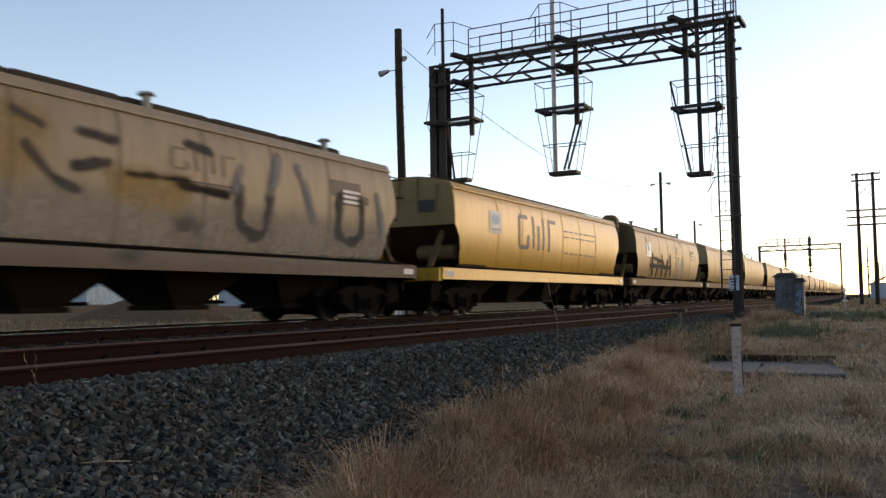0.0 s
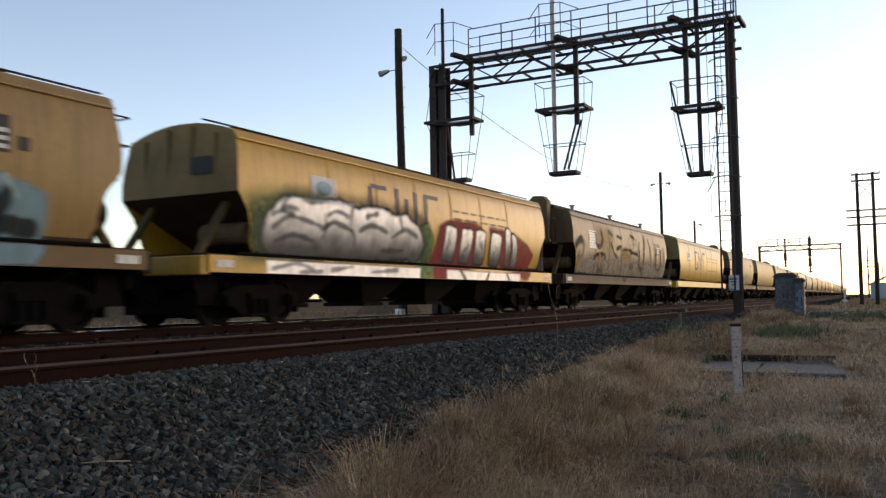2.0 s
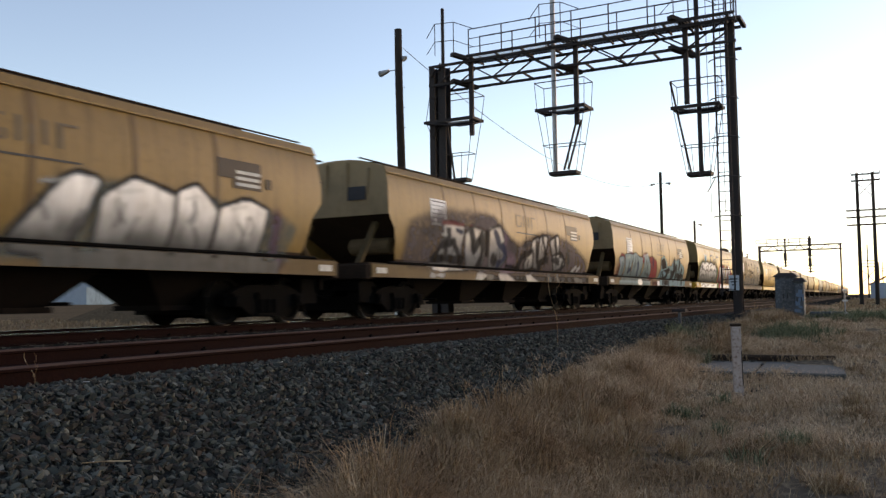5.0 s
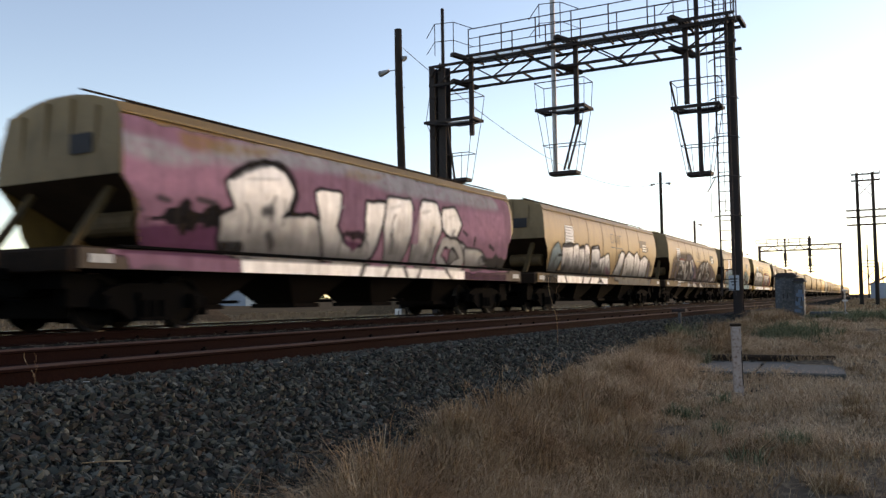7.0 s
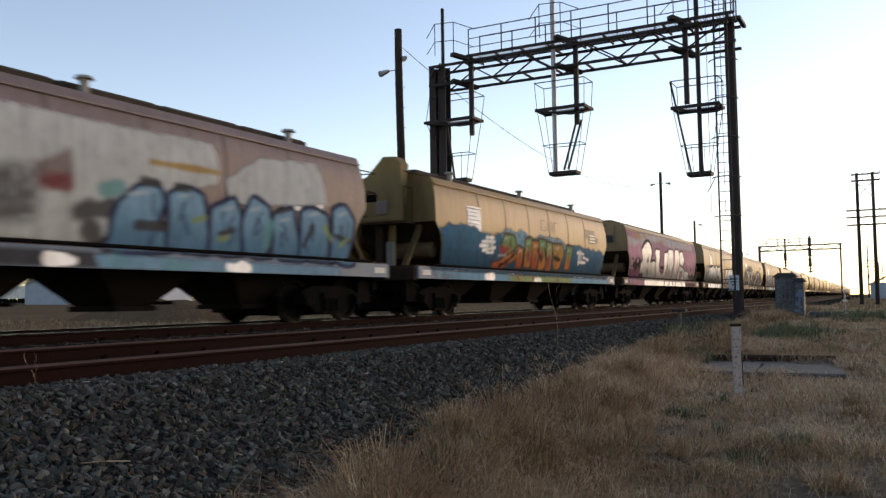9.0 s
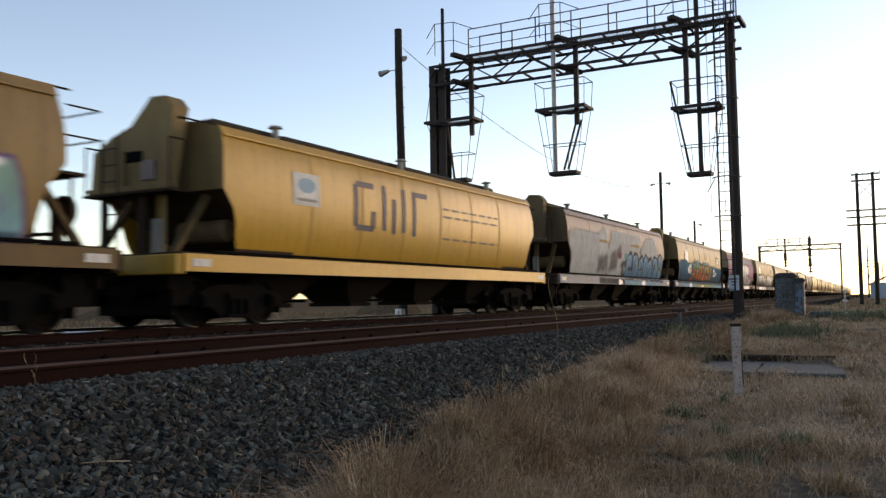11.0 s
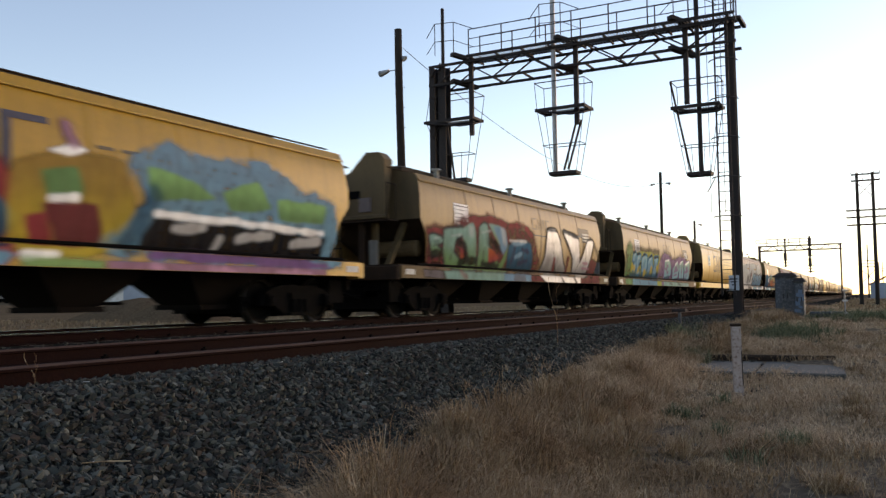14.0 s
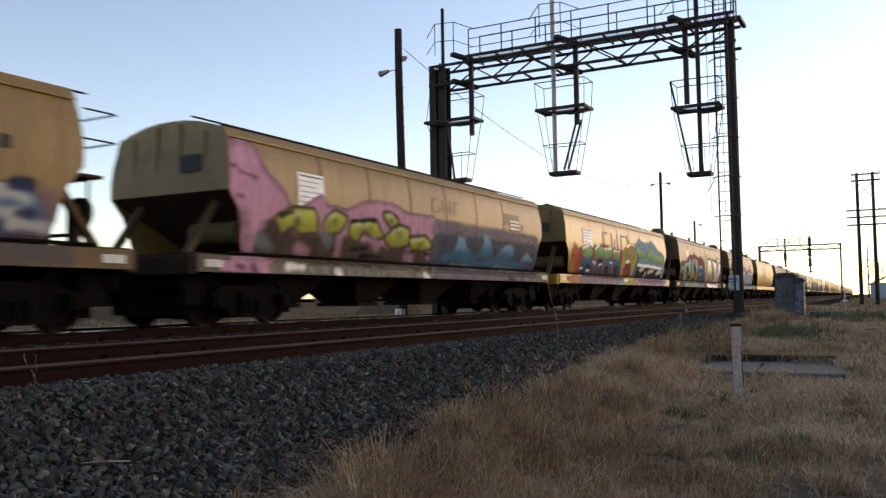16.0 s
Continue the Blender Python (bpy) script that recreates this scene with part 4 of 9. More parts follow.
def decal(bm, pts, proud):
    """A flat painted patch that follows the bulge of the side."""
    b = bmesh.new()
    b.faces.new([b.verts.new((0, y, z)) for y, z in pts])
    for z, x in SIDE[1:-1]:
        bmesh.ops.bisect_plane(b, geom=b.verts[:] + b.edges[:] + b.faces[:], plane_co=(0, 0, z), plane_no=(0, 0, 1))
    made = {v: bm.verts.new((side_x(v.co.z) + 0.0125 + proud, v.co.y, v.co.z)) for v in b.verts}
    for f in b.faces:
        nf = bm.faces.new([made[v] for v in f.verts])
        nf.normal_update()
        if nf.normal.x < 0:
            nf.normal_flip()
    b.free()


def patch(w, name, pts, colour, proud=0.0, label="", parent=None):
    bm = bmesh.new()
    decal(bm, pts, proud)
    return part(name, bm, flat_paint(colour), parent or w, label, smooth=True)


def box_pts(y0, y1, z0, z1):
    return [(y0, z0), (y1, z0), (y1, z1), (y0, z1)]


def owner_mark(w, y0, y1, z0, z1, colour):
    """The owner's mark as plain upright and level bars in its colour."""
    k = (y1 - y0) / 3.3
    h = z1 - z0
    for u, v, a, b in ((0.0, 0.16, 0.08, 0.92), (0.1, 0.75, 0.88, 1.0), (0.1, 0.75, 0.0, 0.12), (0.66, 0.82, 0.06, 0.42),
                       (1.1, 1.26, 0.05, 1.0), (1.5, 1.66, 0.0, 0.75), (1.92, 2.08, 0.05, 1.0),
                       (2.4, 2.56, 0.0, 1.0), (2.56, 3.1, 0.88, 1.0)):
        patch(w, "mark_bar", box_pts(y0 + u * k, y0 + v * k, z0 + a * h, z0 + b * h), colour)


def small_rows(w, y0, y1, rows, colour):
    rnd = random.Random(3)
    for z in rows:
        y = y0
        while y < y1:
            ln = 0.25 + 0.3 * rnd.random()
            patch(w, "lettering_bar", box_pts(y, min(y1, y + ln), z, z + 0.055), colour)
            y += ln + 0.14


def notice(w, y0, y1, z0, z1):
    o = patch(w, "notice_panel", box_pts(y0, y1, z0, z1), "bright", 0.003, "white panel with rows of unreadable black lines")
    for k in range(6):
        z = z1 - 0.03 - k * (z1 - z0 - 0.05) / 6
        patch(w, "print_line", box_pts(y0 + 0.05, y1 - 0.05 - 0.12 * (k % 3), z - 0.05, z - 0.02), "silver" if k else "ink", 0.006, "", o)


def dark_plate(w, y0, y1, z0, z1):
    o = patch(w, "dark_plate", [(y0, z0 + 0.17), (y0 + 0.38, z0 + 0.17), (y0 + 0.38, z0), (y1 - 0.12, z0), (y1 - 0.12, z1), (y0, z1)], "black", 0.003, "black painted plate with pale bars")
    for k in range(3):
        patch(w, "pale_bar", box_pts(y0 + 0.46, y1 - 0.16, z0 + 0.05 + k * 0.11, z0 + 0.11 + k * 0.11), "chalk", 0.006, "", o)
    patch(w, "plate_tab", box_pts(y1 + 0.0, y1 + 0.17, z0 + 0.06, z0 + 0.25), "black", 0.003)


def emblem(w, y0, y1, z0, z1):
    o = patch(w, "emblem", box_pts(y0, y1, z0, z1), "chalk", 0.003, "pale panel with a blue emblem")
    ym, zm = (y0 + y1) / 2, z0 + (z1 - z0) * 0.62
    ring = [(ym + (y1 - y0) * 0.34 * math.cos(q * 0.5236), zm + (z1 - z0) * 0.24 * math.sin(q * 0.5236)) for q in range(12)]
    patch(w, "badge", ring, "denimlt", 0.006, "", o)
    patch(w, "print_line", box_pts(y0 + 0.1, y1 - 0.1, z0 + 0.08, z0 + 0.14), "grey", 0.006, "", o)


for i in (0, 2, 9, 12):
    w = WAG[i]
    owner_mark(w, -3.05, 0.4, 1.95 if i in (0, 9) else 2.2, 3.04, "ink")
    small_rows(w, 1.0, 4.4, (2.72, 2.52, 1.95) if i in (0, 9) else (2.72, 2.52), "fade")
    if i != 12:
        emblem(w, -5.15, -4.3, 2.32, 2.97)
    else:
        notice(w, -5.45, -4.3, 2.30, 3.02)
for i, dn, dp in ((1, 0, 0), (3, 0, 0), (4, 0, 0), (5, 0, 0), (7, 0, 0), (10, 0, 0), (11, 0, 0), (13, 0, 0), (14, 0, 0), (-1, 0, 0)):
    w = WAG[i]
    notice(w, -5.3 + dn, -4.45 + dn, 2.30, 2.98)
    dark_plate(w, 4.5 + dp, 5.75 + dp, 2.45, 2.96)
    owner_mark(w, 0.1, 1.75, 2.62, 3.0, "fade")
    patch(w, "small_rule", box_pts(0.1, 1.7, 2.43, 2.465), "smoke")
notice(WAG[8], 4.25, 5.5, 2.2, 2.95)

# ---- the painted pieces, wagon by wagon ----
a = Spray(WAG[1], "loose dark sprayed strokes over a pale grimy haze")
a.fill([(-7.35, 1.18), (6.62, 1.18), (6.86, 2.04), (1.24, 2.09), (-2.24, 2.09), (-5.29, 2.06), (-7.15, 1.5)], "pale", soft=0.35, op=0.6)
a.fill([(-4.43, 3.21), (-2.15, 3.17), (-2.5, 2.14), (-4.11, 2.27)], "ochre", soft=0.3, op=0.4)
a.fill([(-1.21, 2.5), (0.57, 2.5), (0.32, 1.89), (-1.02, 1.96)], "ochre", soft=0.2, op=0.5)
a.fill([(-6.83, 1.84), (-6.46, 2.19), (-6.21, 1.88), (-6.32, 1.44), (-7.03, 1.49)], "ochre", soft=0.2, op=0.6)
a.line([(-6.97, 1.93), (-6.82, 2.35), (-6.42, 2.56), (-6.15, 2.57)], 0.22, "smoke", soft=0.12, op=0.9)
a.line([(-5.96, 2.51), (-5.98, 2.17), (-6.24, 1.86)], 0.16, "grey", soft=0.1, op=0.9)
a.line([(-4.51, 2.84), (-4.43, 2.48), (-3.94, 2.39), (-3.65, 2.68), (-3.71, 3.03)], 0.13, "smoke", soft=0.06, op=0.9)
a.line([(-4.73, 1.92), (-4.51, 2.06), (-3.44, 2.11), (-3.27, 1.93)], 0.14, "black", soft=0.05, op=0.9)
a.fill([(-4.22, 1.35), (-4.07, 1.72), (-3.6, 1.75), (-3.28, 1.35)], "smoke", soft=0.15, op=0.7)
a.line([(-4.02, 2.01), (-3.98, 1.73)], 0.2, "ochre", soft=0.08)
a.line([(-2.7, 3.08), (-2.27, 2.94)], 0.11, "smoke", soft=0.06, op=0.9)
a.line([(-2.51, 2.6), (-2.1, 2.24), (-1.67, 2.06)], 0.11, "smoke", soft=0.06, op=0.9)
a.line([(-1.59, 2.95), (-1, 2.9)], 0.11, "smoke", soft=0.06, op=0.9)
a.line([(-1.7, 2.42), (-1.15, 2.54)], 0.11, "smoke", soft=0.06, op=0.9)
a.line([(0.52, 3.1), (1.04, 3.01)], 0.11, "smoke", soft=0.06, op=0.9)
a.line([(-0.79, 2.42), (0.47, 2.45)], 0.06, "black", soft=0.05, op=0.9)
a.line([(0.26, 2.37), (1.43, 2.3)], 0.1, "black", soft=0.05, op=0.9)
a.line([(1.77, 2.43), (1.77, 1.89), (2.16, 1.65), (2.48, 1.75), (2.56, 2.33)], 0.17, "smoke", soft=0.06, op=0.9)
a.line([(4.81, 2.64), (4.79, 1.86), (5.29, 1.67), (5.67, 1.88), (5.61, 2.61)], 0.17, "smoke", soft=0.06, op=0.9)
a.line([(2.86, 3.16), (2.56, 2.45)], 0.14, "grey", soft=0.1, op=0.9)
a.line([(3.45, 3.02), (3.95, 2.04)], 0.14, "grey", soft=0.1, op=0.9)
a.line([(6.27, 2.75), (6.52, 1.84)], 0.14, "grey", soft=0.1, op=0.9)
a.line([(1.77, 2.82), (1.63, 2.42)], 0.14, "grey", soft=0.1, op=0.9)
a.fill([(0.18, 1.81), (0.64, 1.88), (0.91, 1.62), (0.41, 1.57)], "smoke", soft=0.12, op=0.6)
a.fill([(-0.77, 1.27), (-0.34, 1.28), (-0.67, 1.06), (-1.1, 1.12)], "smoke", soft=0.15, op=0.6)
a.done()

a = Spray(WAG[2], "silver-white cloud piece with green and red edges")
a.fill([(-7.2, 2.17), (-6.89, 2.4), (-5.75, 2.57), (-4.79, 2.52), (-5.84, 1.29), (-7.33, 1.2)], "green", soft=0.35, op=0.75)
a.fill([(-0.89, 2.14), (-0.35, 2.38), (-0.04, 1.92), (-0.17, 0.97), (-0.98, 0.95)], "green", soft=0.12, op=0.9)
a.fill([(-6.98, 2.1), (-5.9, 2.59), (-4.78, 2.63), (-2.92, 2.65), (-0.65, 2.55), (-0.24, 1.31), (-6.88, 1.19)], "smoke", soft=0.22, op=0.6)
a.fill([(-6.58, 1.76), (-6.49, 2.12), (-5.98, 2.43), (-5.52, 2.46), (-5.12, 2.36), (-4.7, 2.45), (-4.17, 2.52), (-3.72, 2.42), (-2.93, 2.47), (-2.08, 2.4), (-1.44, 2.46), (-0.89, 2.16), (-0.59, 1.83), (-0.7, 1.41), (-2.71, 1.34), (-4.92, 1.33), (-6.16, 1.34), (-6.56, 1.55)], "ash", top="bright", soft=0.06, line="smoke", lw=0.05, wob=0.06)
a.line([(-6.28, 1.84), (-5.88, 2.06), (-5.38, 2.04), (-4.83, 1.95)], 0.07, "smoke", soft=0.05, op=0.75)
a.line([(-6.32, 2.08), (-5.89, 2.24), (-5.59, 2.23)], 0.07, "smoke", soft=0.05, op=0.75)
a.line([(-6.16, 1.57), (-5.67, 1.72), (-5.02, 1.64)], 0.07, "smoke", soft=0.05, op=0.75)
a.line([(-4.74, 1.89), (-4.33, 2.05), (-3.67, 1.92)], 0.07, "smoke", soft=0.05, op=0.75)
a.line([(-4.57, 2.19), (-4.26, 2.3), (-3.89, 2.22)], 0.07, "smoke", soft=0.05, op=0.75)
a.line([(-3.38, 1.94), (-2.91, 2.09), (-2.26, 1.98)], 0.07, "smoke", soft=0.05, op=0.75)
a.line([(-3.12, 2.27), (-2.72, 2.37)], 0.07, "smoke", soft=0.05, op=0.75)
a.line([(-2.02, 1.87), (-1.49, 2.09), (-0.86, 1.94)], 0.07, "smoke", soft=0.05, op=0.75)
a.line([(-2.37, 1.55), (-1.49, 1.59)], 0.07, "smoke", soft=0.05, op=0.75)
a.line([(-5.9, 2.45), (-6.04, 2.18), (-5.73, 2.11)], 0.07, "smoke", soft=0.05, op=0.75)
a.line([(-3.71, 2.4), (-3.76, 2.05)], 0.07, "smoke", soft=0.05, op=0.75)
a.line([(-1.74, 2.36), (-1.6, 2.06)], 0.07, "smoke", soft=0.05, op=0.75)
a.fill([(-6.53, 1.19), (-0.78, 1.19), (-0.83, 0.9), (-6.5, 0.92)], "bright", soft=0.02, wob=0)
a.line([(-6.33, 1.04), (-5.59, 1.16), (-5.12, 1.05)], 0.05, "smoke", soft=0.03, op=0.7)
a.line([(-4.45, 1.05), (-3.72, 1.14)], 0.05, "smoke", soft=0.03, op=0.7)
a.line([(-2.94, 1.04), (-1.87, 1.11)], 0.05, "smoke", soft=0.03, op=0.7)
a.line([(-5.52, 0.98), (-4.79, 1.02)], 0.05, "smoke", soft=0.03, op=0.7)
a.fill([(0.03, 1.66), (0.26, 2.29), (0.82, 2.51), (1.71, 2.52), (2.66, 2.44), (2.46, 1.32), (-0.12, 0.97)], "red", soft=0.1, op=0.9)
a.fill([(3.16, 2.45), (5, 2.38), (6.03, 2.1), (6.54, 1.78), (5.95, 0.94), (4.14, 1.37)], "red", soft=0.1, op=0.8)
a.fill([(0.59, 2.31), (1.17, 2.28), (1.09, 1.45), (0.54, 1.48)], "ash", top="bright", line="smoke", lw=0.05)
a.fill([(1.53, 2.29), (2.09, 2.25), (2.01, 1.42), (1.47, 1.46)], "ash", top="bright", line="smoke", lw=0.05)
a.fill([(2.36, 2.29), (2.91, 2.25), (2.92, 1.42), (2.38, 1.46)], "ash", top="bright", line="smoke", lw=0.05)
a.fill([(3.4, 2.29), (4, 2.25), (3.98, 1.39), (3.39, 1.44)], "ash", top="bright", line="smoke", lw=0.05)
a.fill([(4.35, 2.47), (4.65, 2.41), (4.72, 1.38), (4.41, 1.44)], "ash", top="bright", line="smoke", lw=0.05)
a.fill([(4.82, 2.32), (5.11, 2.25), (5.26, 1.36), (4.96, 1.42)], "ash", top="bright", line="smoke", lw=0.05)
a.fill([(0.59, 1.18), (5.35, 1.16), (5.34, 0.91), (0.59, 0.91)], "bright", soft=0.02, wob=0)
a.line([(1.37, 1.17), (1.67, 0.91)], 0.07, "smoke", soft=0.05, op=0.9)
a.line([(3.13, 1.15), (2.95, 0.9)], 0.07, "smoke", soft=0.05, op=0.9)
a.line([(4.38, 1.14), (4.56, 0.92)], 0.07, "smoke", soft=0.05, op=0.9)
a.fill([(-0.11, 1.18), (0.56, 1.19), (0.56, 0.91), (-0.12, 0.93)], "red", soft=0.02, wob=0)
a.done()

a = Spray(WAG[3], "pale teal piece over red beside a dark haloed piece")
a.fill([(-6.6, 1.7), (-6.26, 1.78), (-6.15, 1.27), (-6.71, 1.22)], "maroon", soft=0.2, op=0.7)
a.fill([(-6.43, 2.02), (-6.18, 2.22), (-5.91, 2.27), (-5.61, 2.15), (-5.73, 1.74), (-6.3, 1.69)], "red", soft=0.08)
a.fill([(-5.05, 2.31), (-4.38, 2.37), (-4.17, 2.24), (-4.73, 2.11)], "red", soft=0.08)
a.fill([(-2.88, 2.24), (-2.39, 2.38), (-1.87, 2.47), (-2.15, 1.99), (-2.75, 1.95)], "red", soft=0.08)
a.fill([(-1.53, 2.18), (-0.97, 2.32), (-0.06, 2.13), (0.22, 1.35), (-1.55, 1.23)], "red", soft=0.08)
a.fill([(-6.43, 2.04), (-5.81, 2.14), (-5.62, 1.77), (-5.72, 1.42), (-5.62, 1.16), (-6.32, 1.17), (-6.17, 1.73)], "tealdk", top="paleteal", line="smoke", lw=0.03)
a.fill([(-5.57, 2.21), (-4.9, 2.29), (-4.24, 2.25), (-4.49, 1.85), (-4.55, 1.42), (-4.39, 1.17), (-5.72, 1.15), (-5.37, 1.59)], "tealdk", top="paleteal", line="smoke", lw=0.03)
a.fill([(-4.24, 2.3), (-3.81, 2.34), (-3.17, 2.19), (-2.66, 2.14), (-2.9, 1.21), (-4.55, 1.17), (-4.24, 1.76)], "tealdk", top="paleteal", line="smoke", lw=0.03)
a.fill([(-2.38, 2.28), (-1.76, 2.38), (-1.4, 2.06), (-1.06, 1.71), (-1.22, 1.26), (-2.8, 1.22), (-2.31, 1.76)], "tealdk", top="paleteal", line="smoke", lw=0.03)
a.line([(-3.41, 1.9), (-3.34, 1.36)], 0.2, "navy", soft=0.08, op=0.9)
a.line([(-4.92, 1.49), (-4.62, 1.65)], 0.12, "navy", soft=0.05, op=0.9)
a.line([(-0.8, 2.21), (-0.65, 1.86)], 0.12, "navy", soft=0.05, op=0.9)
a.line([(-1.99, 1.51), (-1.22, 1.42)], 0.09, "smoke", soft=0.08, op=0.7)
a.line([(-4.83, 1.91), (-4.96, 1.51)], 0.09, "smoke", soft=0.08, op=0.7)
a.line([(-3.9, 2.22), (-3.92, 1.56)], 0.09, "smoke", soft=0.08, op=0.7)
a.line([(-1.94, 2.03), (-1.61, 1.68)], 0.09, "smoke", soft=0.08, op=0.7)
a.line([(-2.55, 2.27), (-1.8, 2.36)], 0.1, "silver", soft=0.06, op=0.9)
a.fill([(-6.6, 1.13), (-1.42, 1.16), (-1.43, 0.89), (-6.6, 0.9)], "tealdk", top="paleteal", soft=0.05, op=0.9, wob=0)
a.fill([(-1.1, 1.14), (-0.14, 1.14), (-0.15, 0.91), (-1.11, 0.9)], "maroon", soft=0.05, op=0.7, wob=0)
a.line([(-3.55, 1.08), (-3.03, 1.07)], 0.16, "bright", soft=0.03, op=0.9)
a.line([(-0.02, 1.07), (0.42, 1.06)], 0.16, "bright", soft=0.03, op=0.9)
a.fill([(0.37, 1.18), (0.86, 1.67), (1.17, 2.19), (1.44, 2.43), (1.92, 2.24), (2.46, 1.89), (3.23, 2.02), (3.63, 2.35), (4.27, 2.3), (4.77, 2.43), (5.55, 2.12), (6.23, 1.95), (6.03, 0.95), (0.58, 0.94)], "halo", soft=0.08, op=0.8)
a.fill([(1.06, 2.18), (1.38, 2.34), (1.87, 2.12), (2.03, 1.87), (1.38, 1.69)], "black")
a.fill([(1.08, 1.43), (1.36, 1.75), (2.46, 1.89), (2.71, 1.66), (1.87, 1.34), (1.46, 0.96), (1.01, 0.98)], "black", line="tealdk", lw=0.04)
a.fill([(0.95, 2.17), (1.38, 2.37), (1.86, 2.15), (2.1, 1.84), (1.45, 1.64), (1.12, 1.82)], "black", line="halo")
a.fill([(0.98, 1.32), (1.12, 1.63), (2.04, 1.81), (2.76, 1.93), (3.02, 1.68), (2.27, 1.5), (1.87, 0.96), (0.85, 0.98)], "black", line="halo", lw=0.05)
a.line([(1.31, 1.55), (1.24, 1.01)], 0.07, "halo", op=0.9)
a.line([(1.74, 1.48), (2.53, 1.63)], 0.07, "halo", op=0.9)
a.line([(2.4, 1.65), (2.11, 1.06)], 0.34, "black", soft=0.05, op=0.9)
a.line([(3.71, 2.26), (3.75, 1.71)], 0.34, "black", soft=0.05, op=0.9)
a.line([(4.93, 2.21), (5.02, 1.41)], 0.34, "black", soft=0.05, op=0.9)
a.line([(4.12, 2.38), (4.28, 2.08), (4.36, 1.42)], 0.05, "paleteal", op=0.9)
a.line([(5.55, 2.15), (5.76, 1.89)], 0.05, "paleteal", op=0.9)
a.line([(2.71, 1.87), (2.86, 1.58)], 0.05, "paleteal", op=0.9)
a.line([(3.23, 1.66), (3.85, 1.62), (4.04, 1.88)], 0.24, "black", op=0.9)
a.line([(4.3, 1.98), (4.37, 1.39)], 0.24, "black", op=0.9)
a.line([(5.6, 1.89), (5.18, 1.11)], 0.24, "black", op=0.9)
a.line([(4.61, 1.49), (6, 1.47)], 0.24, "black", op=0.9)
a.line([(3.26, 1.33), (3.76, 1.49)], 0.24, "black", op=0.9)
a.line([(1.55, 1.62), (2, 1.58)], 0.08, "sky", soft=0.05, op=0.9)
a.line([(4.97, 1.7), (5.07, 1.86)], 0.08, "sky", soft=0.05, op=0.9)
a.done()

a = Spray(WAG[4], "grey and black piece in a mauve haze")
a.fill([(-6.4, 1.26), (-6.3, 2.3), (-4.5, 2.75), (-1.5, 2.8), (-1.2, 1.26)], "murk", soft=0.25, op=0.75)
a.fill([(-2.66, 2.7), (-1.7, 2.78), (-1.06, 2.67), (-0.67, 2.41), (0.2, 2.05), (1.14, 2.33), (2.67, 2.6), (3.97, 2.5), (5.49, 2.21), (6.77, 1.7), (6.54, 1.21), (-2.63, 1.14)], "murk", soft=0.2, op=0.85)
a.fill([(-0.96, 2.37), (-0.56, 2.25), (0.01, 1.79), (0.14, 1.28), (-1.14, 1.21)], "lilac", soft=0.3, op=0.45)
a.fill([(-5.76, 2.18), (-4.85, 2.35), (-4.78, 2.11), (-5.3, 1.97), (-5.75, 1.98)], "smoke", soft=0.2, op=0.7)
a.fill([(-4.57, 2.38), (-3.53, 2.38), (-3.57, 1.65), (-3.31, 1.25), (-4.43, 1.2), (-5.09, 1.29), (-4.87, 1.63), (-4.52, 1.99)], "grey", top="silver", soft=0.07, line="smoke")
a.line([(-4.35, 2.28), (-4.26, 1.93)], 0.26, "black", soft=0.08, op=0.9)
a.line([(-5.05, 1.45), (-4.78, 1.7), (-4.47, 1.91)], 0.18, "black", soft=0.06, op=0.9)
a.line([(-4.02, 1.92), (-3.73, 1.66), (-3.48, 1.37)], 0.18, "black", soft=0.06, op=0.9)
a.line([(-5, 1.44), (-4.32, 1.45), (-3.43, 1.48)], 0.18, "black", soft=0.06, op=0.9)
a.line([(-4.44, 1.83), (-4.42, 1.53)], 0.18, "black", soft=0.06, op=0.9)
a.line([(-3.8, 2.29), (-3.59, 2.23)], 0.2, "navy", soft=0.08, op=0.9)
a.line([(-4.48, 2.37), (-3.55, 2.36)], 0.08, "silver", soft=0.03, op=0.9)
a.line([(-2.94, 2.35), (-2.25, 2.29)], 0.08, "silver", soft=0.03, op=0.9)
a.line([(-1.79, 2.42), (-1.19, 2.44)], 0.08, "silver", soft=0.03, op=0.9)
a.line([(-4.65, 2.41), (-3.5, 2.42)], 0.08, "maroon", soft=0.05, op=0.9)
a.line([(-3.05, 2.4), (-2.21, 2.33)], 0.08, "maroon", soft=0.05, op=0.9)
a.fill([(-3.35, 2.17), (-2.94, 2.35), (-2.2, 2.32), (-2.05, 1.76), (-2.2, 1.3), (-3.02, 1.26), (-3.32, 1.74)], "grey", top="silver", soft=0.07, line="smoke", lw=0.05)
a.line([(-2.96, 2.21), (-2.76, 1.78), (-2.57, 1.99)], 0.28, "black", soft=0.08, op=0.9)
a.line([(-2.38, 2.2), (-2.24, 1.72), (-2.36, 1.35)], 0.28, "black", soft=0.08, op=0.9)
a.line([(-2.02, 2.23), (-1.9, 1.75)], 0.28, "black", soft=0.08, op=0.9)
a.fill([(-1.8, 2.32), (-1.11, 2.49), (-0.84, 2.16), (-0.95, 1.83), (-0.59, 1.64), (-0.92, 1.35), (-1.67, 1.32)], "grey", top="silver", soft=0.07, line="smoke")
a.line([(-1.44, 2.35), (-1.13, 1.99)], 0.2, "navy", soft=0.07, op=0.9)
a.line([(-0.94, 1.96), (-0.6, 1.7), (-1.07, 1.41)], 0.2, "navy", soft=0.07, op=0.9)
a.line([(-1.48, 1.55), (-1.29, 1.52)], 0.3, "black", soft=0.1, op=0.9)
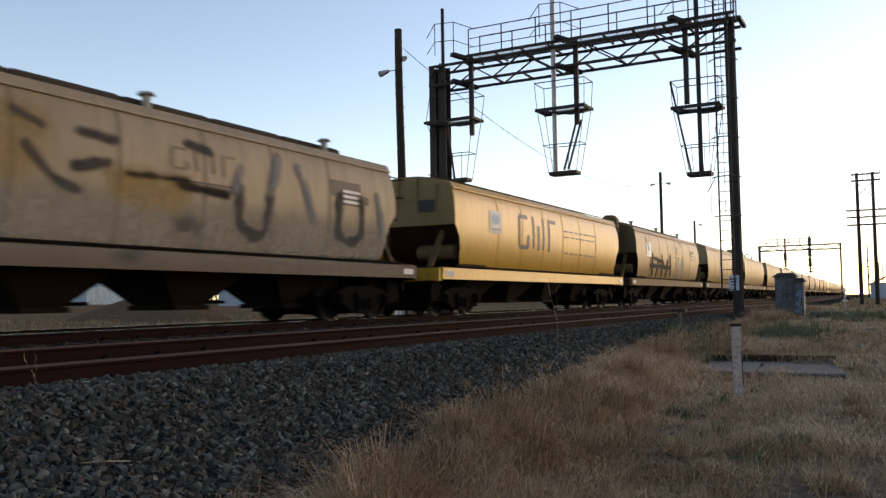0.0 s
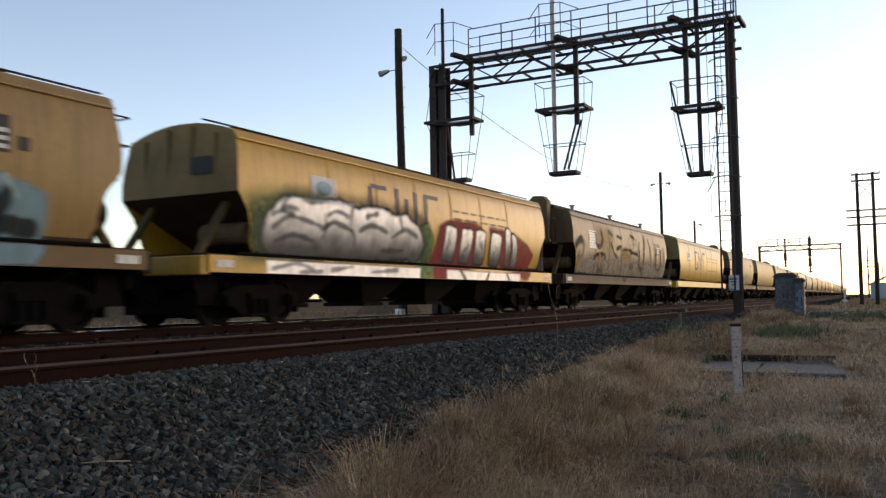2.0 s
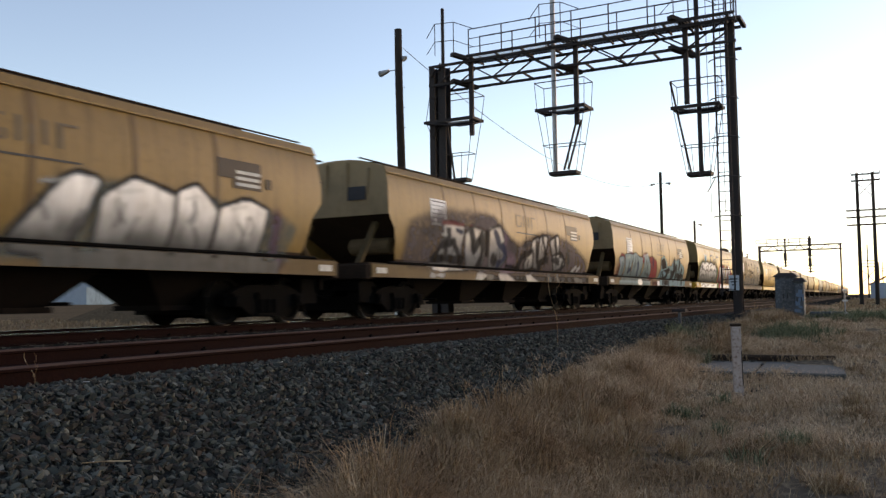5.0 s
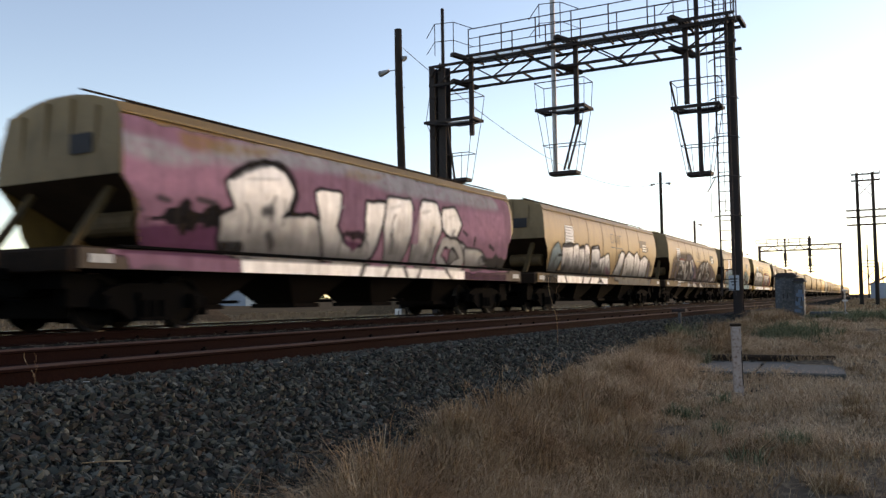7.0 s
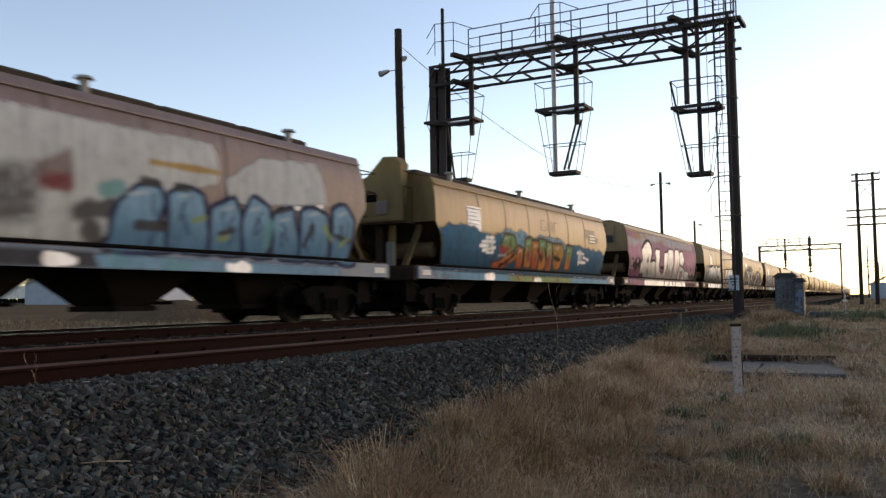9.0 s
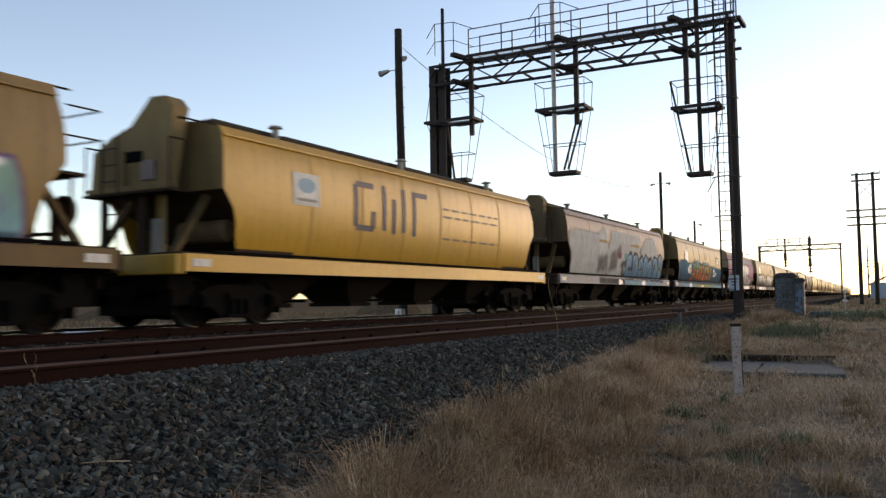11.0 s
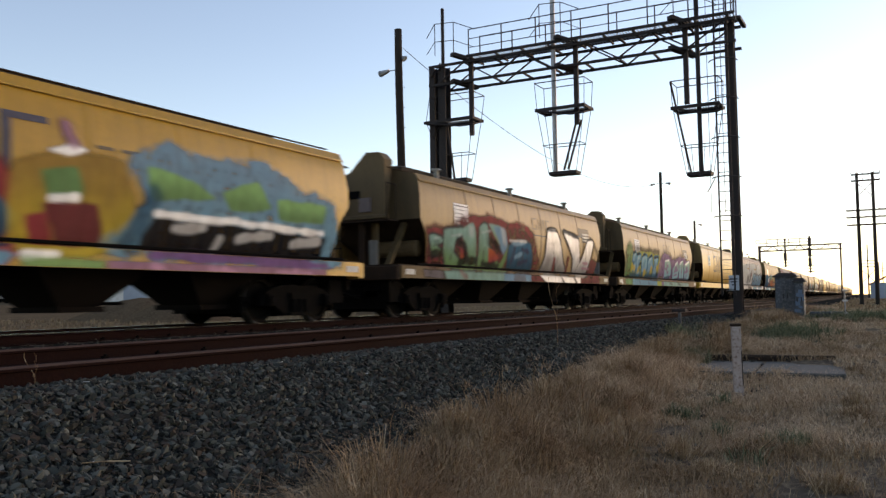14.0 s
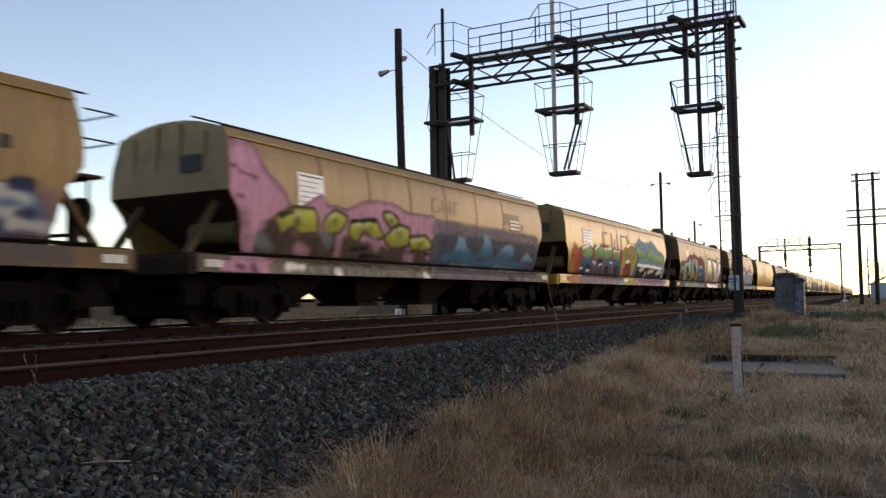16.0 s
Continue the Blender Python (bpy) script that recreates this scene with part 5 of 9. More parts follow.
a.line([(-0.42, 1.98), (0.12, 1.88)], 0.4, "smoke", soft=0.2, op=0.7)
a.line([(-0.46, 1.41), (0.54, 1.34)], 0.12, "black", soft=0.05, op=0.9)
a.fill([(-4.23, 1.25), (-3.64, 1.23), (-3.59, 1.15), (-4.36, 1.15)], "ash", top="silver", soft=0.03)
a.fill([(-5.15, 1.29), (-4.35, 1.26), (-4.51, 1.16), (-5.29, 1.17)], "silver", soft=0.03)
a.fill([(1.43, 2.23), (1.85, 2.33), (1.74, 1.83), (2.06, 1.4), (1.56, 1.44), (1.34, 1.85)], "grey", top="silver", soft=0.07, line="black", lw=0.07)
a.fill([(2.02, 2.35), (2.6, 2.43), (2.48, 1.83), (1.94, 1.63)], "grey", top="silver", soft=0.07, line="black", lw=0.07)
a.fill([(2.94, 2.34), (3.63, 2.47), (3.73, 1.98), (3.19, 1.82)], "grey", top="silver", soft=0.07, line="black", lw=0.07)
a.fill([(0.88, 1.49), (1.38, 1.85), (1.56, 1.44), (1.06, 1.32)], "grey", top="silver", soft=0.07, line="black", lw=0.07)
a.fill([(3.29, 1.79), (4.02, 1.89), (4.41, 1.58), (3.57, 1.37)], "grey", top="silver", soft=0.07, line="black", lw=0.07)
a.line([(0.35, 1.36), (0.71, 1.74), (1.37, 1.94)], 0.2, "black", soft=0.06, op=0.9)
a.line([(1.7, 2.2), (1.96, 1.56), (2.22, 1.35)], 0.2, "black", soft=0.06, op=0.9)
a.line([(2.25, 2.35), (2.57, 1.81)], 0.2, "black", soft=0.06, op=0.9)
a.line([(2.18, 1.57), (2.75, 1.68)], 0.2, "black", soft=0.06, op=0.9)
a.line([(3.36, 2.36), (3.54, 1.88)], 0.2, "black", soft=0.06, op=0.9)
a.line([(3.21, 1.71), (3.8, 1.64)], 0.2, "black", soft=0.06, op=0.9)
a.line([(3.88, 1.91), (4.25, 1.8), (4.24, 1.44)], 0.2, "black", soft=0.06, op=0.9)
a.line([(4.56, 2.16), (4.83, 1.67)], 0.14, "smoke", soft=0.08, op=0.9)
a.line([(0.79, 2.04), (1.15, 2.17)], 0.14, "smoke", soft=0.08, op=0.9)
a.line([(5.38, 1.37), (5.71, 1.53)], 0.1, "silver", soft=0.05, op=0.9)
a.line([(5.87, 1.42), (6.09, 1.52)], 0.1, "silver", soft=0.05, op=0.9)
a.fill([(-2.63, 1.08), (6.77, 1.17), (6.77, 0.94), (-2.63, 0.93)], "smoke", op=0.9, wob=0)
a.fill([(0.77, 1.15), (1.14, 1.15), (1.86, 0.9), (0.9, 0.92)], "silver", soft=0.06, op=0.8)
a.fill([(-2.68, 1.12), (-2, 1.1), (-2.38, 0.93), (-2.81, 0.94)], "silver", soft=0.06, op=0.8)
a.fill([(-1.26, 1.12), (-0.62, 1.12), (-0.08, 0.94), (-1.1, 0.94)], "silver", soft=0.06, op=0.8)
a.fill([(-2, 1.12), (-1.56, 1.11), (-1.71, 0.95), (-2.08, 0.96)], "ash", soft=0.06)
a.fill([(-5.31, 1.11), (-4.53, 1.11), (-4.63, 0.95), (-5.4, 0.96)], "silver", soft=0.06, op=0.6)
a.line([(2.67, 1.16), (2.85, 0.94)], 0.13, "ash", soft=0.05, op=0.9)
a.line([(3.46, 1.14), (3.62, 0.93)], 0.13, "ash", soft=0.05, op=0.9)
a.line([(5.27, 1.08), (5.97, 1)], 0.13, "ash", soft=0.05, op=0.9)
a.done()

a = Spray(WAG[5], "white block forms fading to dark below")
a.fill([(-6.84, 1.2), (-6.53, 2.02), (-6.02, 2.3), (-5.57, 1.83), (-6.11, 1.19)], "smoke", top="paleteal", soft=0.08, line="smoke", lw=0.03)
a.fill([(-5.57, 2.22), (-4.54, 2.29), (-4.35, 1.27), (-5.41, 1.26)], "smoke", top="bright", soft=0.05, line="smoke", lw=0.05)
a.fill([(-4.45, 2.25), (-3.91, 2.29), (-3.72, 1.28), (-4.32, 1.27)], "smoke", top="bright", soft=0.05, line="smoke", lw=0.05)
a.fill([(-3.81, 2.22), (-3.32, 2.28), (-3.09, 1.28), (-3.66, 1.28)], "smoke", top="bright", soft=0.05, line="smoke", lw=0.05)
a.fill([(-3.15, 2.35), (-2.73, 2.29), (-2.48, 1.29), (-3.03, 1.28)], "smoke", top="bright", soft=0.05, line="smoke", lw=0.05)
a.fill([(-2.37, 2.28), (-1.51, 2.33), (-1.2, 1.28), (-2.21, 1.27)], "smoke", top="bright", soft=0.05, line="smoke", lw=0.05)
a.fill([(-1.33, 1.88), (-0.8, 2.01), (-0.45, 1.35), (-1.11, 1.31)], "smoke", top="bright", soft=0.05, line="smoke", lw=0.05)
a.fill([(-0.69, 2.04), (-0.21, 2.14), (0.25, 1.31), (-0.49, 1.29)], "smoke", top="bright", soft=0.05, line="smoke", lw=0.05)
a.line([(-5.57, 2.22), (-4.54, 2.29)], 0.08, "black", soft=0.03, op=0.9)
a.line([(-3.81, 2.23), (-3.35, 2.28)], 0.08, "black", soft=0.03, op=0.9)
a.line([(-2.37, 2.28), (-1.51, 2.33)], 0.08, "black", soft=0.03, op=0.9)
a.line([(-5.94, 1.89), (-5.58, 1.91)], 0.08, "black", soft=0.03, op=0.9)
a.line([(-5.78, 1.59), (-5.94, 1.26)], 0.16, "black", soft=0.08, op=0.7)
a.line([(-5.24, 1.53), (-5.55, 1.21)], 0.16, "black", soft=0.08, op=0.7)
a.line([(-3.27, 1.61), (-3.29, 1.27)], 0.16, "black", soft=0.08, op=0.7)
a.line([(-2.16, 1.65), (-1.57, 1.67)], 0.16, "black", soft=0.08, op=0.7)
a.fill([(0.37, 1.17), (1.1, 1.99), (1.62, 2.31), (5.86, 2.13), (6.69, 1.83), (6.12, 1.06), (0.59, 1.05)], "tealdk", soft=0.12, op=0.6)
a.fill([(0.59, 1.18), (1.19, 2), (1.62, 2.31), (1.97, 2.22), (1.56, 1.14)], "ash", top="bright", soft=0.05, line="smoke")
a.fill([(2.1, 2), (2.61, 2.32), (3.67, 2.11), (3.31, 1.13), (2.04, 1.11)], "ash", top="bright", soft=0.05, line="smoke")
a.fill([(3.61, 2.19), (3.98, 2.36), (4.54, 1.95), (4.29, 1.13), (3.52, 1.12)], "ash", top="bright", soft=0.05, line="smoke")
a.fill([(4.63, 2.04), (5.31, 2.23), (5.8, 2.11), (5.58, 1.13), (4.52, 1.12)], "ash", top="bright", soft=0.05, line="smoke")
a.line([(6.12, 2.06), (6.13, 1.14)], 0.2, "plum", soft=0.15, op=0.6)
a.line([(-0.46, 1.58), (0.17, 1.26)], 0.2, "plum", soft=0.15, op=0.6)
a.fill([(-6.16, 1.19), (-0.48, 1.17), (-0.49, 0.92), (-6.17, 0.92)], "bright", soft=0.03, wob=0)
a.fill([(-7.34, 1.19), (-6.16, 1.19), (-6.17, 0.92), (-7.34, 0.94)], "smoke", soft=0.05, op=0.8, wob=0)
a.fill([(1.04, 1.17), (6.13, 1.18), (6.11, 0.91), (1.03, 0.92)], "ash", soft=0.03, op=0.9, wob=0)
a.line([(-5.38, 1.15), (-5.22, 0.9)], 0.09, "smoke", soft=0.05, op=0.9)
a.line([(-3.46, 1.14), (-3.6, 0.89)], 0.09, "smoke", soft=0.05, op=0.9)
a.line([(-2.56, 1.13), (-2.86, 0.9)], 0.09, "smoke", soft=0.05, op=0.9)
a.line([(-1.53, 1.12), (-1.06, 0.96)], 0.09, "smoke", soft=0.05, op=0.9)
a.line([(-1.76, 0.98), (-1.29, 1.06)], 0.09, "smoke", soft=0.05, op=0.9)
a.line([(-7.91, 1.04), (-7.53, 1.04)], 0.16, "bright", soft=0.03, op=0.9)
a.done()

a = Spray(WAG[6], "pink field with big silver forms and dark splashes")
a.fill([(-7.44, 3.32), (-6.21, 3.31), (-3.63, 3.35), (-0.1, 3.34), (3.42, 3.33), (7.21, 3.33), (7.02, 1.2), (-0.29, 1.17), (-4.98, 1.16), (-7.51, 1.19)], "rose", soft=0.06)
a.fill([(-7.41, 2.97), (-4.67, 2.9), (-4.54, 2.3), (-6.28, 2.17), (-7.36, 2.19)], "pink", soft=0.25, op=0.8)
a.fill([(3.55, 2.8), (6.81, 2.92), (6.85, 2.07), (4.2, 2.09)], "pink", soft=0.2, op=0.8)
a.fill([(-7.39, 3.09), (-6.27, 3.04), (-5.71, 2.98), (-4.59, 3.31), (-2.19, 3.42), (-0.52, 3.44), (2.53, 3.37), (6.21, 3.34), (6.43, 2.99), (2.96, 2.96), (0.74, 2.9), (-1.08, 3.09), (-2.68, 3.06), (-4.67, 2.88), (-6.3, 2.66), (-7.42, 2.77)], "haze", soft=0.16, op=0.85)
a.fill([(-5.98, 3.25), (-4.61, 3.25), (-3.48, 3.31), (-4.19, 3.1), (-5.9, 3.01)], "ochre", soft=0.15, op=0.7)
a.fill([(-1.02, 3.27), (0.36, 3.29), (-0.19, 3.09), (-1.3, 3.09)], "ochre", soft=0.15, op=0.5)
a.fill([(-7.3, 3.3), (-6.35, 3.26), (-6.14, 3.08), (-7.39, 3.09)], "rose", soft=0.12, op=0.8)
a.fill([(-7.1, 1.61), (-5.85, 1.72), (-4.73, 1.7), (-4.95, 1.1), (-7.28, 1.2)], "plum", soft=0.08)
a.fill([(-7, 1.92), (-6.7, 1.89), (-6.37, 1.88), (-5.9, 2.05), (-5.5, 1.99), (-4.44, 2.1), (-4.77, 1.77), (-5.33, 1.76), (-5.83, 1.63), (-6.35, 1.72), (-6.79, 1.62)], "black", soft=0.05, wob=0.12)
a.line([(-6.52, 2.11), (-6.28, 2.08)], 0.08, "smoke", soft=0.06, op=0.9)
a.line([(-6.84, 1.88), (-6.96, 1.96)], 0.08, "smoke", soft=0.06, op=0.9)
a.line([(-5.65, 2.17), (-5.25, 2.13)], 0.08, "smoke", soft=0.06, op=0.9)
a.fill([(-4.95, 2.54), (-4.54, 2.8), (-3.89, 2.99), (-3.43, 2.96), (-3.08, 2.58), (-3.22, 2.23), (-3.4, 2.03), (-2.53, 2.09), (-2.05, 1.94), (-1.79, 1.39), (-2.37, 1.2), (-4.69, 1.2), (-5.04, 1.46), (-5.08, 1.93), (-4.73, 2.08)], "silverdk", top="bright", soft=0.05, line="black", lw=0.07)
a.line([(-4.81, 2.66), (-4.21, 2.96), (-3.55, 3.04), (-3.17, 2.84), (-3.02, 2.51), (-3.18, 2.19)], 0.13, "black", soft=0.06, op=0.9)
a.line([(-3.91, 2.11), (-3.75, 2.1)], 0.2, "smoke", soft=0.1, op=0.9)
a.line([(-3.76, 1.63), (-3.66, 1.51)], 0.2, "smoke", soft=0.1, op=0.9)
a.line([(-5, 1.4), (-4.5, 1.39)], 0.18, "black", soft=0.05, op=0.9)
a.fill([(-2.36, 2.61), (-1.53, 2.66), (-1.62, 1.99), (-1.25, 1.63), (-0.59, 1.57), (-0.49, 2.57), (0.26, 2.62), (0.08, 2.08), (-0.16, 1.39), (-0.74, 1.16), (-1.78, 1.15), (-2.02, 1.5)], "silverdk", top="bright", soft=0.05, line="black")
a.fill([(-1.38, 2.59), (-0.7, 2.55), (-0.82, 2.02), (-1.28, 1.92)], "rose", soft=0.05)
a.line([(-1.26, 1.85), (-0.66, 1.83)], 0.14, "black", soft=0.06, op=0.9)
a.fill([(-1.27, 1.68), (-0.75, 1.68), (-0.95, 1.48)], "plum", soft=0.06)
a.fill([(0.36, 2.76), (1.39, 2.8), (1.51, 2.21), (1.08, 1.21), (0.43, 1.2), (0.22, 2.12)], "silverdk", top="bright", soft=0.05, line="smoke", lw=0.05)
a.fill([(1.6, 2.19), (1.95, 2.83), (2.7, 2.84), (2.97, 2.31), (2.65, 1.71), (2.55, 1.24), (1.56, 1.22)], "silverdk", top="bright", soft=0.05, line="smoke", lw=0.05)
a.fill([(1.4, 2.56), (1.81, 2.59), (1.77, 1.81), (1.5, 1.8)], "rose", soft=0.05, op=0.8)
a.fill([(3.04, 2.7), (3.69, 2.84), (4.04, 2.41), (3.76, 2), (4.33, 1.79), (3.98, 1.21), (3.49, 1.25), (3.59, 1.88), (3, 2.28)], "silverdk", top="bright", soft=0.05, line="smoke")
a.line([(2.91, 1.51), (3.15, 1.88), (3.86, 1.83), (4.25, 1.48), (3.62, 1.19), (3.3, 1.25), (2.91, 1.51)], 0.32, "black", soft=0.05, op=0.9)
a.line([(2.91, 1.51), (3.15, 1.88), (3.86, 1.83), (4.25, 1.48), (3.62, 1.19), (3.3, 1.25), (2.91, 1.51)], 0.2, "silver", soft=0.05, op=0.9)
a.fill([(4.33, 1.79), (5.33, 1.74), (5.9, 1.44), (4.55, 1.21)], "silverdk", top="silver", soft=0.06, line="smoke", lw=0.05)
a.fill([(5.36, 1.65), (7.07, 1.61), (7.11, 1.28), (5.96, 1.25)], "smoke", soft=0.1, wob=0.1)
a.line([(4.19, 2.24), (4.39, 2.16)], 0.07, "smoke", op=0.9)
a.line([(4.89, 2.07), (4.86, 1.88)], 0.07, "smoke", op=0.9)
a.line([(5.87, 1.93), (6.12, 1.84)], 0.07, "smoke", op=0.9)
a.fill([(-4.6, 1.17), (4.21, 1.17), (4.2, 0.93), (-4.57, 0.9)], "bright", soft=0.02, wob=0)
a.fill([(-7.17, 1.19), (-4.63, 1.17), (-4.57, 0.9), (-7.08, 0.94)], "rose", soft=0.03, wob=0)
a.fill([(4.21, 1.14), (6.9, 1.13), (6.89, 0.93), (4.2, 0.93)], "plum", soft=0.06, op=0.7, wob=0)
a.line([(-0.62, 1.19), (-0.78, 0.93)], 0.09, "smoke", op=0.9)
a.line([(0.43, 1.19), (0.18, 0.91)], 0.09, "smoke", op=0.9)
a.line([(1.08, 1.15), (1.23, 0.91)], 0.09, "smoke", op=0.9)
a.line([(1.86, 1.17), (1.66, 0.91)], 0.09, "smoke", op=0.9)
a.line([(3.18, 1.15), (3.48, 0.9)], 0.09, "smoke", op=0.9)
a.fill([(-6.86, 1.01), (-5.91, 0.98), (-5.91, 0.9), (-6.86, 0.94)], "murk", soft=0.08, op=0.7)
a.done()

a = Spray(WAG[7], "blue lower band with a fiery piece and white splats")
a.fill([(-7.22, 2.28), (-6.15, 2.34), (-5.48, 2.42), (-4.65, 2.33), (-3.71, 2.31), (-2.66, 2.34), (-1.8, 2.06), (0.57, 2.06), (4.8, 2.29), (7.12, 1.99), (6.88, 1.14), (-7.2, 1.18)], "bluedk", top="blue", soft=0.08, wob=0.1)
a.fill([(-3.16, 2.35), (-2.5, 2.51), (-2.17, 2.41), (-1.37, 2.49), (-0.8, 2.29), (-0.1, 2.49), (0.54, 2.48), (1.96, 2.36), (2.89, 2.24), (2.5, 2.05), (-1.76, 1.84), (-2.96, 2.1)], "denimlt", soft=0.12, op=0.9, wob=0.1)
a.fill([(-2.81, 2.3), (-2.13, 2.3), (-1.96, 2.01), (-2.39, 1.74), (-2.99, 1.48), (-2.73, 1.81), (-2.98, 2.02)], "orange", top="green", soft=0.05, line="brown")
a.fill([(-3.48, 1.44), (-3.01, 1.54), (-2.11, 1.83), (-1.87, 1.69), (-2.79, 1.34), (-3.38, 1.32)], "flame", top="orange", soft=0.05, line="brown")
a.fill([(-1.79, 2), (-1.38, 1.92), (-1.36, 1.4), (-1.75, 1.39)], "flame", top="orange", soft=0.05, line="brown")
a.fill([(-1.27, 2.25), (-0.78, 2.31), (-0.71, 1.48), (-1.11, 1.42)], "orange", top="green", soft=0.05, line="brown")
a.fill([(-0.7, 2.2), (-0.17, 2.24), (-0.12, 1.41), (-0.52, 1.39)], "flame", top="orange", soft=0.05, line="brown")
a.fill([(-0.1, 2.32), (0.46, 2.3), (0.55, 1.44), (0.1, 1.37)], "orange", top="green", soft=0.05, line="brown")
a.fill([(0.58, 2.23), (1.03, 2.21), (1.11, 1.38), (0.75, 1.38)], "orange", top="moss", soft=0.05, line="brown")
a.fill([(1.12, 2.22), (2.02, 2.22), (2.17, 1.9), (1.91, 1.42), (1.48, 1.4), (1.25, 1.85)], "orange", top="ochre", soft=0.05, line="brown")
a.fill([(2.49, 2.19), (3.03, 2.17), (2.89, 1.45), (2.52, 1.43)], "orange", top="green", soft=0.05, line="brown")
a.line([(-3.08, 1.89), (-2.61, 1.86)], 0.18, "red", soft=0.08, op=0.9)
a.line([(-0.99, 1.79), (-0.71, 1.62)], 0.18, "red", soft=0.08, op=0.9)
a.line([(0.12, 1.9), (0.25, 1.69)], 0.18, "red", soft=0.08, op=0.9)
a.line([(0.87, 1.7), (0.88, 1.5)], 0.18, "red", soft=0.08, op=0.9)
a.line([(-2.09, 1.74), (-2.53, 1.52), (-2.97, 1.4)], 0.1, "black", soft=0.06, op=0.9)
a.line([(-1.32, 1.88), (-1.31, 1.47)], 0.1, "black", soft=0.06, op=0.9)
a.line([(-0.19, 1.98), (0.16, 1.71)], 0.1, "black", soft=0.06, op=0.9)
a.line([(1.35, 1.8), (1.91, 1.73)], 0.1, "black", soft=0.06, op=0.9)
a.line([(0.4, 2.04), (0.65, 1.69)], 0.1, "black", soft=0.06, op=0.9)
a.line([(-4.49, 1.91), (-3.96, 1.94)], 0.05, "bright", op=0.9)
a.line([(-4.35, 2.04), (-3.55, 2.07)], 0.05, "bright", op=0.9)
a.line([(-4.12, 2.16), (-3.59, 2.19)], 0.05, "bright", op=0.9)
a.line([(-4.26, 1.8), (-3.5, 1.9)], 0.05, "bright", op=0.9)
a.line([(-3.99, 1.74), (-3.57, 1.75)], 0.05, "bright", op=0.9)
a.line([(-3.76, 2.19), (-3.63, 1.79)], 0.05, "bright", op=0.9)
a.line([(-4.04, 2.21), (-4.04, 1.78)], 0.05, "bright", op=0.9)
a.line([(3.61, 2.04), (4.33, 2.02)], 0.05, "bright", op=0.9)
a.line([(3.8, 1.71), (4.59, 1.71)], 0.05, "bright", op=0.9)
a.line([(3.83, 2.14), (3.82, 1.65)], 0.05, "bright", op=0.9)
a.line([(4.29, 1.9), (4.87, 1.82)], 0.05, "bright", op=0.9)
a.fill([(-4.09, 2.1), (-3.59, 2.15), (-3.6, 1.79), (-4.02, 1.78)], "chalk", soft=0.12, op=0.5)
a.fill([(3.71, 2.1), (4.13, 2.1), (4.15, 1.72), (3.75, 1.71)], "chalk", soft=0.08, op=0.6)
a.fill([(-7.2, 1.15), (-2.5, 1.12), (-2.5, 0.9), (-7.06, 0.93)], "denimlt", soft=0.03, wob=0)
a.fill([(-2.5, 1.12), (2.82, 1.11), (2.82, 0.92), (-2.5, 0.9)], "moss", soft=0.05, wob=0)
a.fill([(2.82, 1.11), (6.95, 1.11), (6.95, 0.92), (2.82, 0.92)], "denimlt", soft=0.03, wob=0)
a.line([(-1.91, 1.07), (-1.83, 0.94)], 0.12, "red", soft=0.08, op=0.7)
a.line([(-0.72, 1.08), (-0.6, 0.94)], 0.12, "red", soft=0.08, op=0.7)
a.line([(1.45, 1.03), (1.54, 0.93)], 0.12, "red", soft=0.08, op=0.7)
a.line([(-4.18, 1.05), (-3.71, 1.04)], 0.15, "bright", soft=0.03, op=0.9)
a.line([(-0.52, 0.99), (-0.07, 0.98)], 0.15, "bright", soft=0.03, op=0.9)
a.fill([(-7.11, 1.12), (-6.14, 1.09), (-6.18, 0.94), (-7.02, 0.95)], "murk", soft=0.12, op=0.6)
a.done()

a = Spray(WAG[8], "whitish buffed patches and blue bubble forms")
a.fill([(-7.0, 1.3), (-6.9, 2.85), (-4.4, 2.95), (-2.6, 2.9), (-2.3, 2.2), (-2.4, 1.3)], "chalk", soft=0.1, op=0.85)
a.fill([(-3.45, 2.99), (-2.47, 3.21), (-2.44, 2.79), (-2.46, 2.18), (-3.43, 2.01)], "chalk", soft=0.06, op=0.9)
a.fill([(-2.33, 2.36), (-1.63, 3.13), (-0.44, 3.14), (2.32, 3.15), (2.43, 2.48), (0.39, 1.85), (0.13, 1.35), (-2.18, 1.33)], "chalk", soft=0.06, op=0.85)
a.fill([(2.63, 2.58), (3.59, 3.06), (5.33, 3.18), (5.58, 2.41), (2.84, 2.15)], "chalk", soft=0.06, op=0.85)
a.fill([(-1.07, 2.35), (-0.55, 2.67), (-0.47, 2.26), (-0.86, 2.05)], "mauve", soft=0.08, op=0.9)
a.line([(-3.46, 2.64), (-2.44, 2.64)], 0.07, "ochre", soft=0.05, op=0.9)
a.line([(0.93, 2.66), (2.44, 2.67)], 0.07, "ochre", soft=0.05, op=0.9)
a.fill([(-3.58, 1.99), (-2.46, 2.17), (-2.35, 1.9), (-2.3, 1.48), (-3.49, 1.39)], "smoke", soft=0.25, op=0.8)
a.fill([(-2.03, 2.09), (-1.85, 2.23), (-1.51, 2.32), (-1.1, 2.35), (-1.03, 2.07), (-1.07, 1.58), (-2.03, 1.48), (-1.95, 1.9)], "smoke", soft=0.2, op=0.85)
a.line([(-1.92, 1.94), (-1.34, 2.04)], 0.12, "grey", soft=0.1, op=0.7)
a.line([(-1.84, 1.71), (-1.21, 1.82)], 0.12, "grey", soft=0.1, op=0.7)
a.line([(-2.87, 1.85), (-2.54, 1.92)], 0.12, "grey", soft=0.1, op=0.7)
